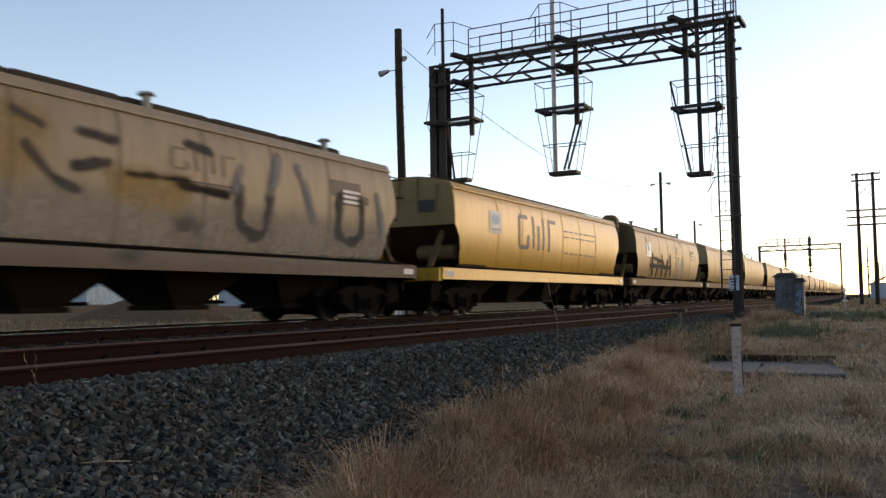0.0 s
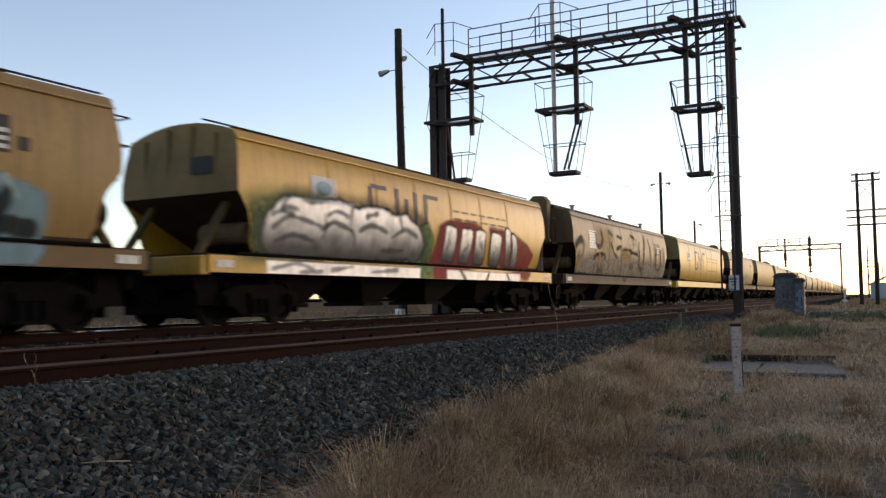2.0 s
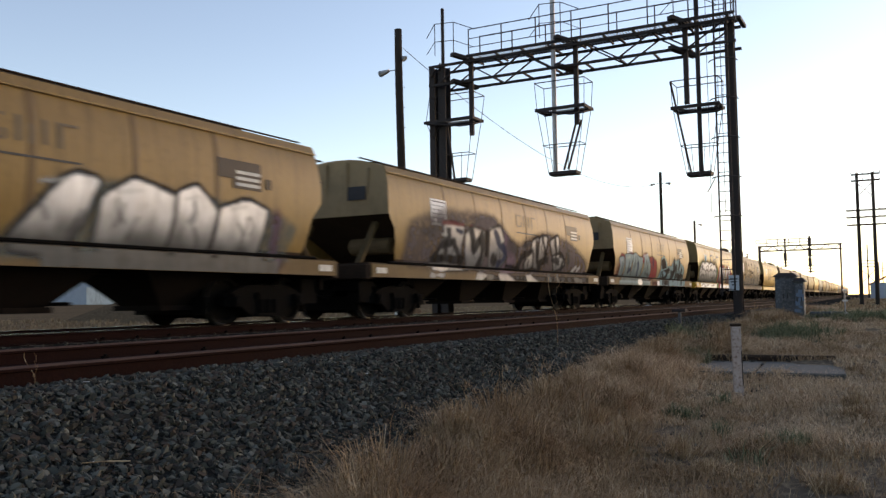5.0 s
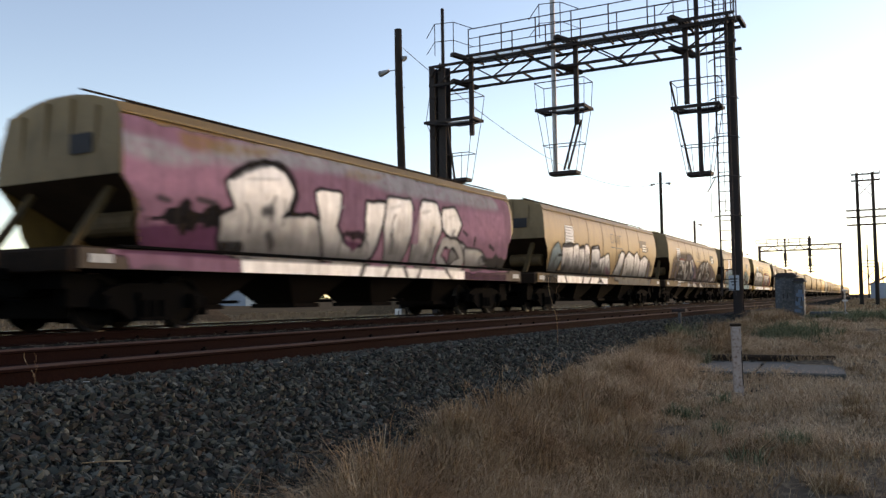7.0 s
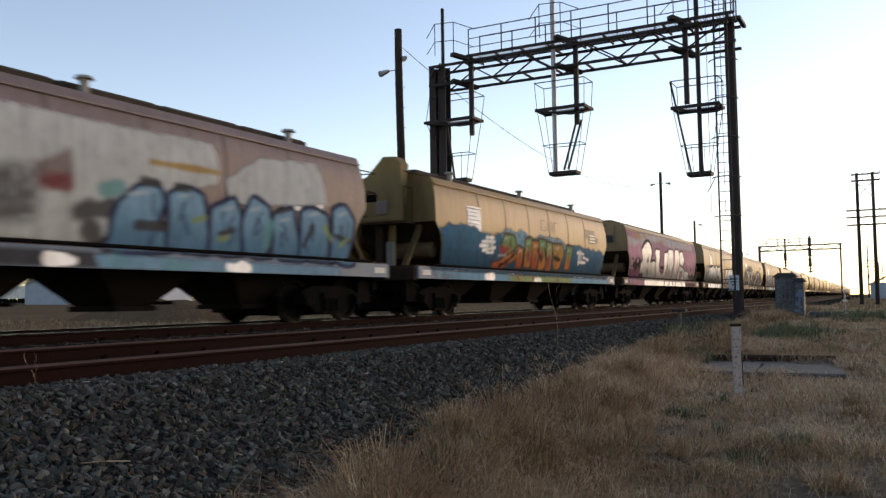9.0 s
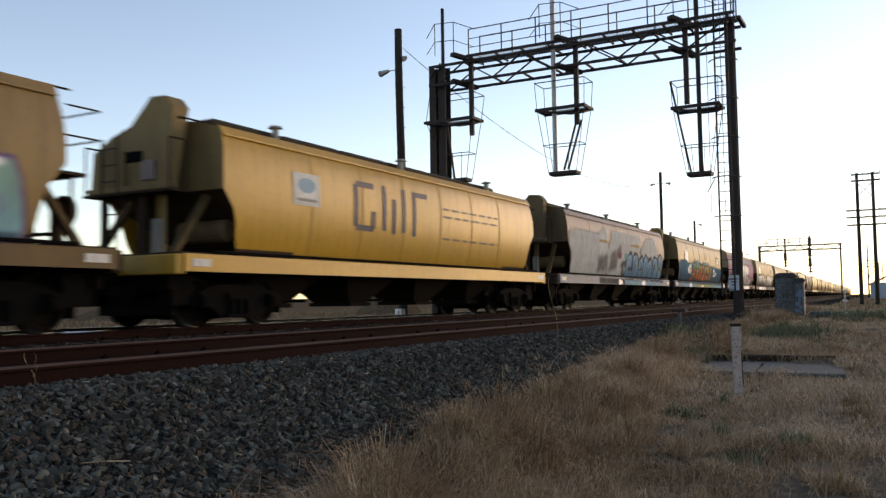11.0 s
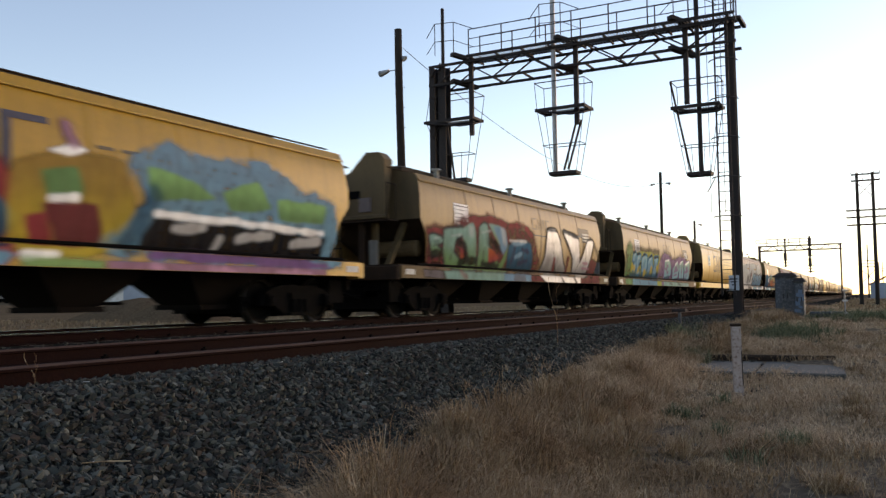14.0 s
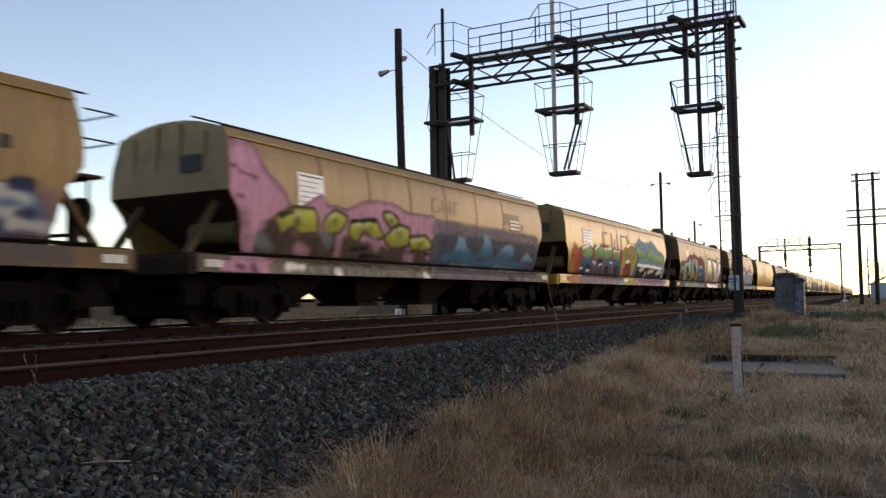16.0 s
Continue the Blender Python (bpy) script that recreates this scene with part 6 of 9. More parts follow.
a.line([(-0.99, 2.14), (-0.58, 2.14)], 0.2, "maroon", soft=0.1, op=0.9)
a.line([(-0.35, 1.77), (0.16, 1.85)], 0.26, "smoke", soft=0.1, op=0.9)
a.line([(-0.12, 1.55), (0.12, 1.26)], 0.26, "smoke", soft=0.1, op=0.9)
a.fill([(0.23, 1.28), (0.35, 1.96), (0.71, 2.24), (1.09, 2.32), (1.25, 2.03), (1.1, 1.73), (1.53, 1.32), (0.35, 1.22)], "denim", top="sky", soft=0.05, line="navy", lw=0.07)
a.fill([(1.47, 1.31), (1.38, 2.15), (1.66, 2.29), (2.06, 2.21), (2.34, 1.33)], "denim", top="sky", soft=0.05, line="navy", lw=0.07)
a.fill([(2.44, 1.29), (2.37, 2), (2.84, 2.24), (3.09, 1.88), (3.19, 1.3)], "denim", top="sky", soft=0.05, line="navy", lw=0.07)
a.fill([(3.12, 1.86), (3.36, 2.28), (3.77, 2.14), (3.9, 1.3), (3.33, 1.29)], "denim", top="sky", soft=0.05, line="navy", lw=0.07)
a.fill([(4.11, 1.26), (4.01, 2.04), (4.5, 2.15), (4.85, 1.29)], "denim", top="sky", soft=0.05, line="navy", lw=0.07)
a.fill([(4.95, 1.27), (4.83, 2.15), (5.15, 2.27), (5.6, 2.16), (5.85, 1.27)], "denim", top="sky", soft=0.05, line="navy", lw=0.07)
a.fill([(5.98, 1.28), (5.86, 2.28), (6.27, 2.39), (6.58, 2.1), (6.57, 1.24)], "denim", top="sky", soft=0.05, line="navy", lw=0.07)
a.line([(0.06, 2.12), (0.33, 2.18)], 0.16, "teal", soft=0.08, op=0.9)
a.line([(3.88, 1.85), (3.83, 1.48)], 0.16, "teal", soft=0.08, op=0.9)
a.line([(0.74, 1.65), (1.34, 1.64)], 0.1, "smoke", soft=0.05, op=0.9)
a.line([(2.6, 1.62), (2.86, 1.67)], 0.1, "smoke", soft=0.05, op=0.9)
a.line([(5.16, 1.91), (4.99, 1.53)], 0.1, "smoke", soft=0.05, op=0.9)
a.line([(5.98, 1.78), (6.47, 1.7)], 0.1, "smoke", soft=0.05, op=0.9)
a.line([(0.76, 2.34), (1.06, 2.33)], 0.1, "smoke", soft=0.05, op=0.9)
a.line([(1.49, 2.32), (1.75, 2.3)], 0.1, "smoke", soft=0.05, op=0.9)
a.line([(4.03, 2.13), (4.42, 2.19)], 0.1, "smoke", soft=0.05, op=0.9)
a.line([(1.93, 1.8), (2.17, 1.86)], 0.08, "moss", soft=0.05, op=0.9)
a.line([(2.59, 1.53), (2.78, 1.56)], 0.08, "moss", soft=0.05, op=0.9)
a.line([(5.59, 1.93), (5.86, 1.7)], 0.08, "moss", soft=0.05, op=0.9)
a.line([(6.22, 1.59), (6.46, 1.73)], 0.08, "moss", soft=0.05, op=0.9)
a.fill([(-0.14, 1.15), (6.07, 1.12), (6.06, 0.92), (-0.04, 0.94)], "sky", soft=0.05, op=0.85, wob=0)
a.fill([(-3.58, 1.19), (-0.14, 1.18), (-0.04, 0.94), (-3.57, 0.96)], "smoke", soft=0.06, op=0.75, wob=0)
a.line([(-0.89, 1.05), (-0.47, 1.05)], 0.16, "bright", soft=0.03, op=0.9)
a.line([(2.74, 1.03), (3.21, 1.03)], 0.16, "bright", soft=0.03, op=0.9)
a.line([(0.22, 1.1), (0.48, 1.04)], 0.14, "teal", soft=0.1, op=0.6)
a.line([(1.29, 1.06), (1.72, 0.97)], 0.14, "teal", soft=0.1, op=0.6)
a.done()

a = Spray(WAG[10], "cyan forms on a lime glow beside a lilac cloud")
a.fill([(-6.93, 2.33), (-6.5, 2.65), (-5.78, 2.76), (-5.63, 2.32), (-5.57, 1.27), (-6.79, 1.26)], "green", soft=0.3, op=0.75, wob=0.1)
a.fill([(-6.59, 2.6), (-5.95, 2.8), (-5.73, 2.51), (-6.25, 2.26), (-6.64, 2.27)], "moss", soft=0.2, op=0.8)
a.fill([(-5.81, 2.63), (-5.19, 2.66), (-4.69, 2.76), (-3.62, 2.65), (-2.42, 2.71), (-0.71, 2.7), (-0.82, 2.5), (-3.63, 2.47), (-5.03, 2.48)], "smoke", soft=0.15, op=0.7)
a.fill([(-5.84, 2.3), (-4.36, 2.49), (-0.82, 2.48), (-0.39, 1.61), (-3.44, 1.38), (-5.68, 1.39)], "lime", soft=0.15, op=0.85)
a.fill([(-5.75, 1.51), (-3.48, 1.49), (-0.62, 1.54), (-0.79, 1.16), (-5.65, 1.25)], "bluedk", soft=0.1, op=0.9)
a.fill([(-5.57, 2.3), (-5.2, 2.4), (-4.98, 2.06), (-5.03, 1.61), (-5.41, 1.63), (-5.35, 1.97), (-5.64, 2.05)], "sky", top="cyan", soft=0.05, line="blue", lw=0.08)
a.fill([(-4.86, 2.29), (-4.32, 2.31), (-4.6, 1.79), (-4.32, 1.5), (-4.72, 1.46), (-4.98, 1.83)], "sky", top="cyan", soft=0.05, line="blue", lw=0.08)
a.fill([(-4.09, 2.11), (-3.72, 2.33), (-3.2, 2.25), (-3.11, 1.7), (-3.49, 1.51), (-3.95, 1.58)], "sky", top="cyan", soft=0.05, line="blue", lw=0.08)
a.fill([(-3.02, 2.08), (-2.63, 2.25), (-2.3, 2.35), (-1.95, 1.76), (-2.49, 1.66), (-2.66, 1.53), (-2.88, 1.57)], "sky", top="cyan", soft=0.05, line="blue", lw=0.08)
a.fill([(-1.87, 2.24), (-1.02, 2.33), (-1.15, 2.14), (-1.29, 1.51), (-1.83, 1.49), (-1.7, 2.05)], "sky", top="cyan", soft=0.05, line="blue", lw=0.08)
a.line([(-4.59, 1.61), (-4.52, 1.6)], 0.26, "yellow", soft=0.1, op=0.9)
a.line([(-3.46, 1.56), (-3.38, 1.54)], 0.26, "yellow", soft=0.1, op=0.9)
a.line([(-2.29, 1.72), (-2.2, 1.7)], 0.26, "yellow", soft=0.1, op=0.9)
a.line([(-1.19, 1.8), (-1.09, 1.78)], 0.26, "yellow", soft=0.1, op=0.9)
a.line([(-5.33, 1.7), (-5.27, 1.68)], 0.26, "yellow", soft=0.1, op=0.9)
a.line([(-0.64, 2.02), (-0.54, 2)], 0.26, "yellow", soft=0.1, op=0.9)
a.line([(-5.68, 1.72), (-5.61, 1.7)], 0.26, "yellow", soft=0.1, op=0.9)
a.line([(-4.95, 2.32), (-4.44, 2.35)], 0.06, "black", soft=0.03, op=0.9)
a.line([(-3.99, 2.28), (-3.51, 2.38)], 0.06, "black", soft=0.03, op=0.9)
a.line([(-2.75, 2.24), (-2.3, 2.35)], 0.06, "black", soft=0.03, op=0.9)
a.line([(-1.89, 2.26), (-1.01, 2.32)], 0.06, "black", soft=0.03, op=0.9)
a.line([(-4.51, 1.88), (-4.17, 1.95)], 0.06, "black", soft=0.03, op=0.9)
a.line([(-5.54, 2.37), (-5.23, 2.41)], 0.06, "black", soft=0.03, op=0.9)
a.fill([(-0.76, 2.11), (0.01, 2.71), (1.05, 2.66), (2.26, 2.38), (4.33, 2.65), (5.56, 2.38), (5.95, 1.35), (-0.51, 1.31)], "lilac", soft=0.22, op=0.85, wob=0.1)
a.fill([(0.36, 2.19), (1.34, 2.29), (1.88, 1.88), (1.88, 1.5), (1.33, 1.31), (0.58, 1.36)], "cyan", top="mint", soft=0.05, line="purple", lw=0.05)
a.fill([(2.27, 1.84), (3.26, 2.26), (3.75, 1.82), (3.58, 1.38), (2.57, 1.29)], "cyan", top="mint", soft=0.05, line="purple", lw=0.05)
a.fill([(3.68, 2.13), (4.55, 2.34), (5.02, 1.42), (4.09, 1.36)], "cyan", top="mint", soft=0.05, line="purple", lw=0.05)
a.fill([(4.95, 2.11), (6.23, 2.35), (6.44, 1.36), (5.4, 1.33)], "cyan", top="mint", soft=0.05, line="purple", lw=0.05)
a.line([(0.85, 2), (1.21, 1.93)], 0.12, "lilac", soft=0.06, op=0.9)
a.line([(0.94, 1.67), (1.3, 1.62)], 0.12, "lilac", soft=0.06, op=0.9)
a.line([(2.72, 1.84), (3.1, 1.95)], 0.12, "lilac", soft=0.06, op=0.9)
a.line([(5.47, 1.9), (5.77, 1.98)], 0.12, "lilac", soft=0.06, op=0.9)
a.line([(2.63, 1.71), (3.46, 1.84)], 0.1, "lilac", soft=0.05, op=0.9)
a.line([(2.64, 1.5), (3.41, 1.59)], 0.1, "lilac", soft=0.05, op=0.9)
a.line([(4.28, 2.04), (4.57, 1.41)], 0.1, "lilac", soft=0.05, op=0.9)
a.line([(5.52, 2), (5.84, 1.38)], 0.1, "lilac", soft=0.05, op=0.9)
a.line([(5.2, 1.72), (5.97, 1.82)], 0.1, "lilac", soft=0.05, op=0.9)
a.line([(0.55, 1.81), (0.89, 1.83)], 0.1, "lilac", soft=0.05, op=0.9)
a.line([(0.44, 2.19), (1.29, 2.27)], 0.05, "bright", op=0.8)
a.line([(2.67, 2.07), (3.26, 2.25)], 0.05, "bright", op=0.8)
a.line([(3.82, 2.16), (4.47, 2.32)], 0.05, "bright", op=0.8)
a.line([(5.18, 2.15), (6.06, 2.32)], 0.05, "bright", op=0.8)
a.line([(0.78, 1.35), (1.74, 1.41)], 0.12, "navy", soft=0.05, op=0.8)
a.line([(2.58, 1.27), (3.67, 1.35)], 0.12, "navy", soft=0.05, op=0.8)
a.line([(4.1, 1.35), (6.37, 1.34)], 0.12, "navy", soft=0.05, op=0.8)
a.line([(1.92, 1.74), (2.23, 1.57)], 0.12, "navy", soft=0.05, op=0.8)
a.line([(2.55, 1.32), (2.02, 1.48)], 0.07, "navy", soft=0.05, op=0.9)
a.line([(3.75, 1.82), (3.78, 1.38)], 0.07, "navy", soft=0.05, op=0.9)
a.line([(4.81, 2.03), (5.19, 1.39)], 0.07, "navy", soft=0.05, op=0.9)
a.fill([(-6.98, 1.21), (-5.84, 1.2), (-5.81, 0.94), (-6.9, 0.96)], "green", soft=0.06, op=0.9, wob=0)
a.fill([(-5.81, 1.21), (-1.37, 1.16), (-1.37, 0.93), (-5.81, 0.93)], "denimlt", soft=0.06, op=0.9, wob=0)
a.fill([(-1.37, 1.16), (-0.44, 1.16), (-0.45, 0.92), (-1.37, 0.93)], "lime", soft=0.06, op=0.9, wob=0)
a.fill([(-0.44, 1.16), (-0.03, 1.16), (-0.03, 0.91), (-0.45, 0.92)], "lilac", soft=0.06, op=0.9, wob=0)
a.fill([(-0.03, 1.16), (5.92, 1.14), (5.91, 0.92), (-0.03, 0.91)], "mint", soft=0.06, op=0.9, wob=0)
a.line([(-4.62, 1.13), (-4.45, 0.94)], 0.08, "smoke", soft=0.05, op=0.6)
a.line([(-3.06, 1.1), (-2.86, 0.94)], 0.08, "smoke", soft=0.05, op=0.6)
a.line([(1.3, 1.08), (1.91, 1.03)], 0.08, "smoke", soft=0.05, op=0.6)
a.line([(3.21, 1.09), (3.91, 1)], 0.08, "smoke", soft=0.05, op=0.6)
a.line([(-7.93, 1.08), (-7.43, 1.08)], 0.14, "bright", soft=0.03, op=0.9)
a.done()

a = Spray(WAG[11], "green and blue forms on red with tall white forms")
a.fill([(-6.89, 2.26), (-6.46, 2.26), (-5.66, 2.29), (-4.46, 2.7), (-2.88, 2.84), (-1.69, 2.7), (0.16, 2.52), (0.84, 1.66), (0.5, 1.27), (-6.69, 1.26)], "maroon", soft=0.15, op=0.85, wob=0.1)
a.fill([(-4.46, 2.66), (-2.89, 2.8), (-1.9, 2.68), (-2.11, 2.45), (-4.3, 2.4)], "red", soft=0.1, op=0.7)
a.fill([(-6.77, 2.27), (-6.07, 2.25), (-5.91, 2), (-6.68, 1.94)], "red", soft=0.12, op=0.7)
a.fill([(4.59, 1.95), (6.9, 1.86), (6.64, 1.04), (4.49, 1.1)], "maroon", soft=0.1, op=0.9, wob=0.1)
a.fill([(5.05, 2.3), (6.22, 2.24), (6.04, 1.89), (4.95, 1.97)], "ochre", soft=0.1, op=0.6)
a.line([(6.29, 2.41), (6.84, 1.93)], 0.2, "smoke", soft=0.12, op=0.6)
a.fill([(-6.59, 2.02), (-6.02, 2.01), (-5.92, 1.91), (-6.25, 1.8), (-5.87, 1.64), (-6.36, 1.55)], "green", top="mint", soft=0.05, line="smoke", lw=0.05)
a.fill([(-5.87, 2.22), (-4.93, 2.32), (-4.74, 2.21), (-5.2, 1.98), (-5.24, 1.68), (-4.79, 1.46), (-4.18, 1.55), (-3.81, 1.53), (-4.24, 1.2), (-5.45, 1.25), (-5.81, 1.74)], "green", top="mint", soft=0.05, line="smoke")
a.fill([(-4.9, 2.3), (-4.17, 2.52), (-3.92, 1.87), (-3.77, 1.22), (-4.19, 1.3), (-4.63, 1.82)], "green", top="mint", soft=0.06)
a.fill([(-3.8, 2.43), (-3.27, 2.54), (-3.12, 1.93), (-2.02, 1.26), (-3.63, 1.22)], "green", top="mint", soft=0.05, line="smoke", lw=0.05)
a.fill([(-3.16, 2.55), (-2.31, 2.53), (-1.99, 1.98), (-2.48, 2.02)], "moss", top="mint", soft=0.06)
a.fill([(-2.13, 1.52), (-1.83, 2.01), (-1.67, 2.03), (-2, 1.23), (-2.52, 1.24)], "green", soft=0.06)
a.fill([(-4.91, 1.82), (-4.34, 1.67), (-4.74, 1.48)], "flame", top="red")
a.fill([(-3.15, 1.9), (-2.36, 1.6), (-2.98, 1.39)], "red", top="flame")
a.line([(-5.08, 1.95), (-4.7, 1.9), (-4.4, 1.52)], 0.18, "black", soft=0.07, op=0.9)
a.line([(-3.03, 2.11), (-2.34, 1.86)], 0.18, "black", soft=0.07, op=0.9)
a.line([(-4.77, 1.4), (-3.83, 1.49)], 0.18, "black", soft=0.07, op=0.9)
a.line([(-6.36, 1.59), (-5.97, 1.57)], 0.18, "black", soft=0.07, op=0.9)
a.line([(-3.35, 1.4), (-2.32, 1.37)], 0.18, "black", soft=0.07, op=0.9)
a.fill([(-2.79, 2.48), (-2.11, 2.47), (-1.83, 2.01), (-2.06, 1.71), (-2.49, 2.09)], "sky", soft=0.07)
a.fill([(-2.32, 2.48), (-1.99, 2.44), (-1.95, 1.98), (-2.17, 2.04)], "chalk", soft=0.08, op=0.7)
a.fill([(-4.47, 2.41), (-4.14, 2.39), (-4.16, 2.15), (-4.39, 2.16)], "chalk", soft=0.1, op=0.6)
a.fill([(-1.7, 2), (-1.03, 2.2), (-0.03, 2.11), (0.22, 1.31), (-1.66, 1.3)], "bluedk", top="blue", soft=0.07, line="smoke", lw=0.05)
a.line([(-1.24, 2.06), (-1.39, 1.55)], 0.12, "navy", soft=0.06, op=0.9)
a.line([(-0.72, 1.94), (-0.18, 1.87)], 0.12, "navy", soft=0.06, op=0.9)
a.line([(-0.88, 1.5), (-0.21, 1.61)], 0.12, "navy", soft=0.06, op=0.9)
a.line([(-1.46, 2.09), (-0.56, 2.15)], 0.1, "sky", soft=0.06, op=0.9)
a.line([(-1.16, 1.69), (-0.73, 1.79)], 0.1, "sky", soft=0.06, op=0.9)
a.line([(-1.69, 2.61), (-0.8, 2.7), (-0.05, 2.45)], 0.16, "red", soft=0.1, op=0.7)
a.line([(-1.68, 2.17), (-0.42, 2.19)], 0.05, "silver", soft=0.05, op=0.9)
a.fill([(1.44, 2.69), (2.26, 2.7), (2.96, 1.75), (3.36, 1.29), (2.56, 1.27), (1.99, 1.99), (2.09, 1.26), (1.03, 1.25), (1.26, 1.7)], "silverdk", top="bright", line="smoke")
a.fill([(2.94, 2.73), (4.4, 2.6), (4.75, 1.64), (5.5, 2.52), (6.13, 2.53), (5.57, 1.35), (4.14, 0.93), (3.99, 1.8)], "silverdk", top="bright", line="smoke")
a.line([(1.44, 2.69), (2.26, 2.69)], 0.07, "smoke", soft=0.05, op=0.9)
a.line([(2.94, 2.73), (4.4, 2.59)], 0.07, "smoke", soft=0.05, op=0.9)
a.line([(2.17, 1.72), (2.19, 1.29)], 0.16, "maroon", soft=0.06, op=0.9)
a.line([(3.46, 1.78), (3.47, 1.32)], 0.16, "maroon", soft=0.06, op=0.9)
a.line([(5.03, 1.69), (5.63, 1.68)], 0.06, "rose", soft=0.03, op=0.8)
a.line([(5.11, 1.5), (5.87, 1.49)], 0.06, "rose", soft=0.03, op=0.8)
a.fill([(-5.93, 1.16), (-2.12, 1.16), (-2.13, 0.92), (-5.77, 0.92)], "mint", soft=0.06, op=0.9, wob=0)
a.fill([(-2.12, 1.16), (-0.06, 1.16), (-0.07, 0.92), (-2.13, 0.92)], "sky", soft=0.06, op=0.9, wob=0)
a.fill([(0.7, 1.16), (4.64, 1.13), (4.63, 0.91), (1.32, 0.91)], "bright", soft=0.06, op=0.9, wob=0)
a.fill([(4.64, 1.13), (6.9, 1.14), (6.8, 0.92), (4.63, 0.91)], "maroon", soft=0.06, op=0.9, wob=0)
a.fill([(-7, 1.18), (-5.93, 1.17), (-5.8, 0.92), (-6.92, 0.96)], "murk", soft=0.06, op=0.9, wob=0)
a.fill([(-0.06, 1.16), (0.7, 1.16), (1.18, 0.91), (-0.07, 0.92)], "maroon", soft=0.06, op=0.9, wob=0)
a.line([(-1.28, 0.98), (-0.64, 0.97)], 0.3, "murk", soft=0.1, op=0.7)
a.line([(-4.93, 1.14), (-4.62, 1)], 0.1, "red", soft=0.08, op=0.5)
a.line([(2.64, 1.12), (2.94, 0.92)], 0.08, "smoke", soft=0.05, op=0.9)
a.line([(3.94, 1.12), (4.21, 0.93)], 0.08, "smoke", soft=0.05, op=0.9)
a.done()

a = Spray(WAG[12], "rainbow piece with green and blue forms beside a painted figure")
a.fill([(-6.76, 2.12), (-6.44, 2.33), (-6.09, 2.22), (-6.01, 1.99), (-5.66, 1.94), (-5.53, 1.3), (-6.65, 1.24)], "flame", soft=0.2, op=0.85, wob=0.1)
a.fill([(-6.98, 1.51), (-6.5, 1.86), (-6.16, 1.56), (-6.09, 1.27), (-6.92, 1.25)], "ochre", soft=0.2, op=0.6)
a.fill([(-5.9, 2.26), (-4.25, 2.35), (-2.87, 2.45), (-0.69, 2.38), (0.02, 1.75), (-0.41, 1.17), (-5.73, 1.2)], "red", soft=0.1, op=0.95, wob=0.08)
a.fill([(-5.55, 2.23), (-4.74, 2.39), (-4.34, 2.19), (-4.46, 1.94), (-5.39, 1.9)], "green", top="lightgreen", soft=0.05)
a.fill([(-4.09, 2.26), (-3.59, 2.46), (-2.93, 2.34), (-2.99, 2), (-3.95, 1.93)], "green", top="lightgreen", soft=0.05)
a.fill([(-2.87, 2.34), (-1.89, 2.4), (-1.93, 2.03), (-2.83, 1.92)], "green", top="lightgreen", soft=0.05)
a.fill([(-1.69, 2.31), (-0.72, 2.33), (-0.8, 1.96), (-1.65, 1.94)], "green", top="lightgreen", soft=0.05)
a.fill([(-5.43, 1.87), (-4.36, 1.93), (-4.14, 1.66), (-4, 1.92), (-2.99, 1.98), (-2.83, 1.92), (-1.89, 2.01), (-1.65, 1.92), (-0.64, 1.92), (-0.19, 1.62), (-0.65, 1.14), (-5.59, 1.17)], "navy", top="blue", soft=0.05, wob=0.06)
a.line([(-4.9, 1.54), (-4.5, 1.49)], 0.22, "black", soft=0.08, op=0.9)
a.line([(-3.5, 1.79), (-3.07, 1.78)], 0.22, "black", soft=0.08, op=0.9)
a.line([(-2.6, 1.54), (-2.25, 1.52)], 0.22, "black", soft=0.08, op=0.9)
a.line([(-1.29, 1.57), (-0.93, 1.56)], 0.22, "black", soft=0.08, op=0.9)
a.line([(-5.45, 1.53), (-5.25, 1.49)], 0.22, "black", soft=0.08, op=0.9)
a.line([(-4.19, 1.77), (-3.93, 1.76), (-4.04, 1.67)], 0.05, "bright", soft=0.03, op=0.8)
a.line([(-5.58, 1.5), (-5.36, 1.51)], 0.05, "bright", soft=0.03, op=0.8)
a.line([(-5.53, 2.25), (-4.77, 2.41)], 0.05, "bright", soft=0.03, op=0.8)
a.line([(-4.06, 2.28), (-3.59, 2.46)], 0.05, "bright", soft=0.03, op=0.8)
a.line([(-2.84, 2.34), (-1.89, 2.4)], 0.05, "bright", soft=0.03, op=0.8)
a.line([(-1.65, 2.31), (-0.76, 2.32)], 0.05, "bright", soft=0.03, op=0.8)
a.line([(-3.45, 1.67), (-3.09, 1.73)], 0.05, "bright", soft=0.03, op=0.8)
a.line([(-4.85, 1.44), (-4.54, 1.44)], 0.05, "bright", soft=0.03, op=0.8)
a.line([(-2.03, 1.83), (-1.69, 1.78)], 0.05, "bright", soft=0.03, op=0.8)
a.line([(-4.1, 1.71), (-3.96, 1.43)], 0.12, "red", soft=0.07, op=0.9)
a.line([(-2.9, 1.79), (-2.75, 1.43)], 0.12, "red", soft=0.07, op=0.9)
a.line([(-1.72, 1.76), (-1.6, 1.44)], 0.12, "red", soft=0.07, op=0.9)
a.fill([(-0.39, 2.29), (0.31, 2.59), (1.5, 2.6), (1.86, 1.47), (0.94, 1.11), (-0.27, 1.12)], "yellow", top="ochre", soft=0.1, op=0.9)
a.fill([(0.07, 2.28), (0.65, 2.38), (0.76, 2.02), (0.23, 1.93)], "green", soft=0.05)
a.fill([(0.19, 2.58), (0.57, 2.76), (0.83, 2.66), (0.52, 2.51)], "bright", soft=0.05)
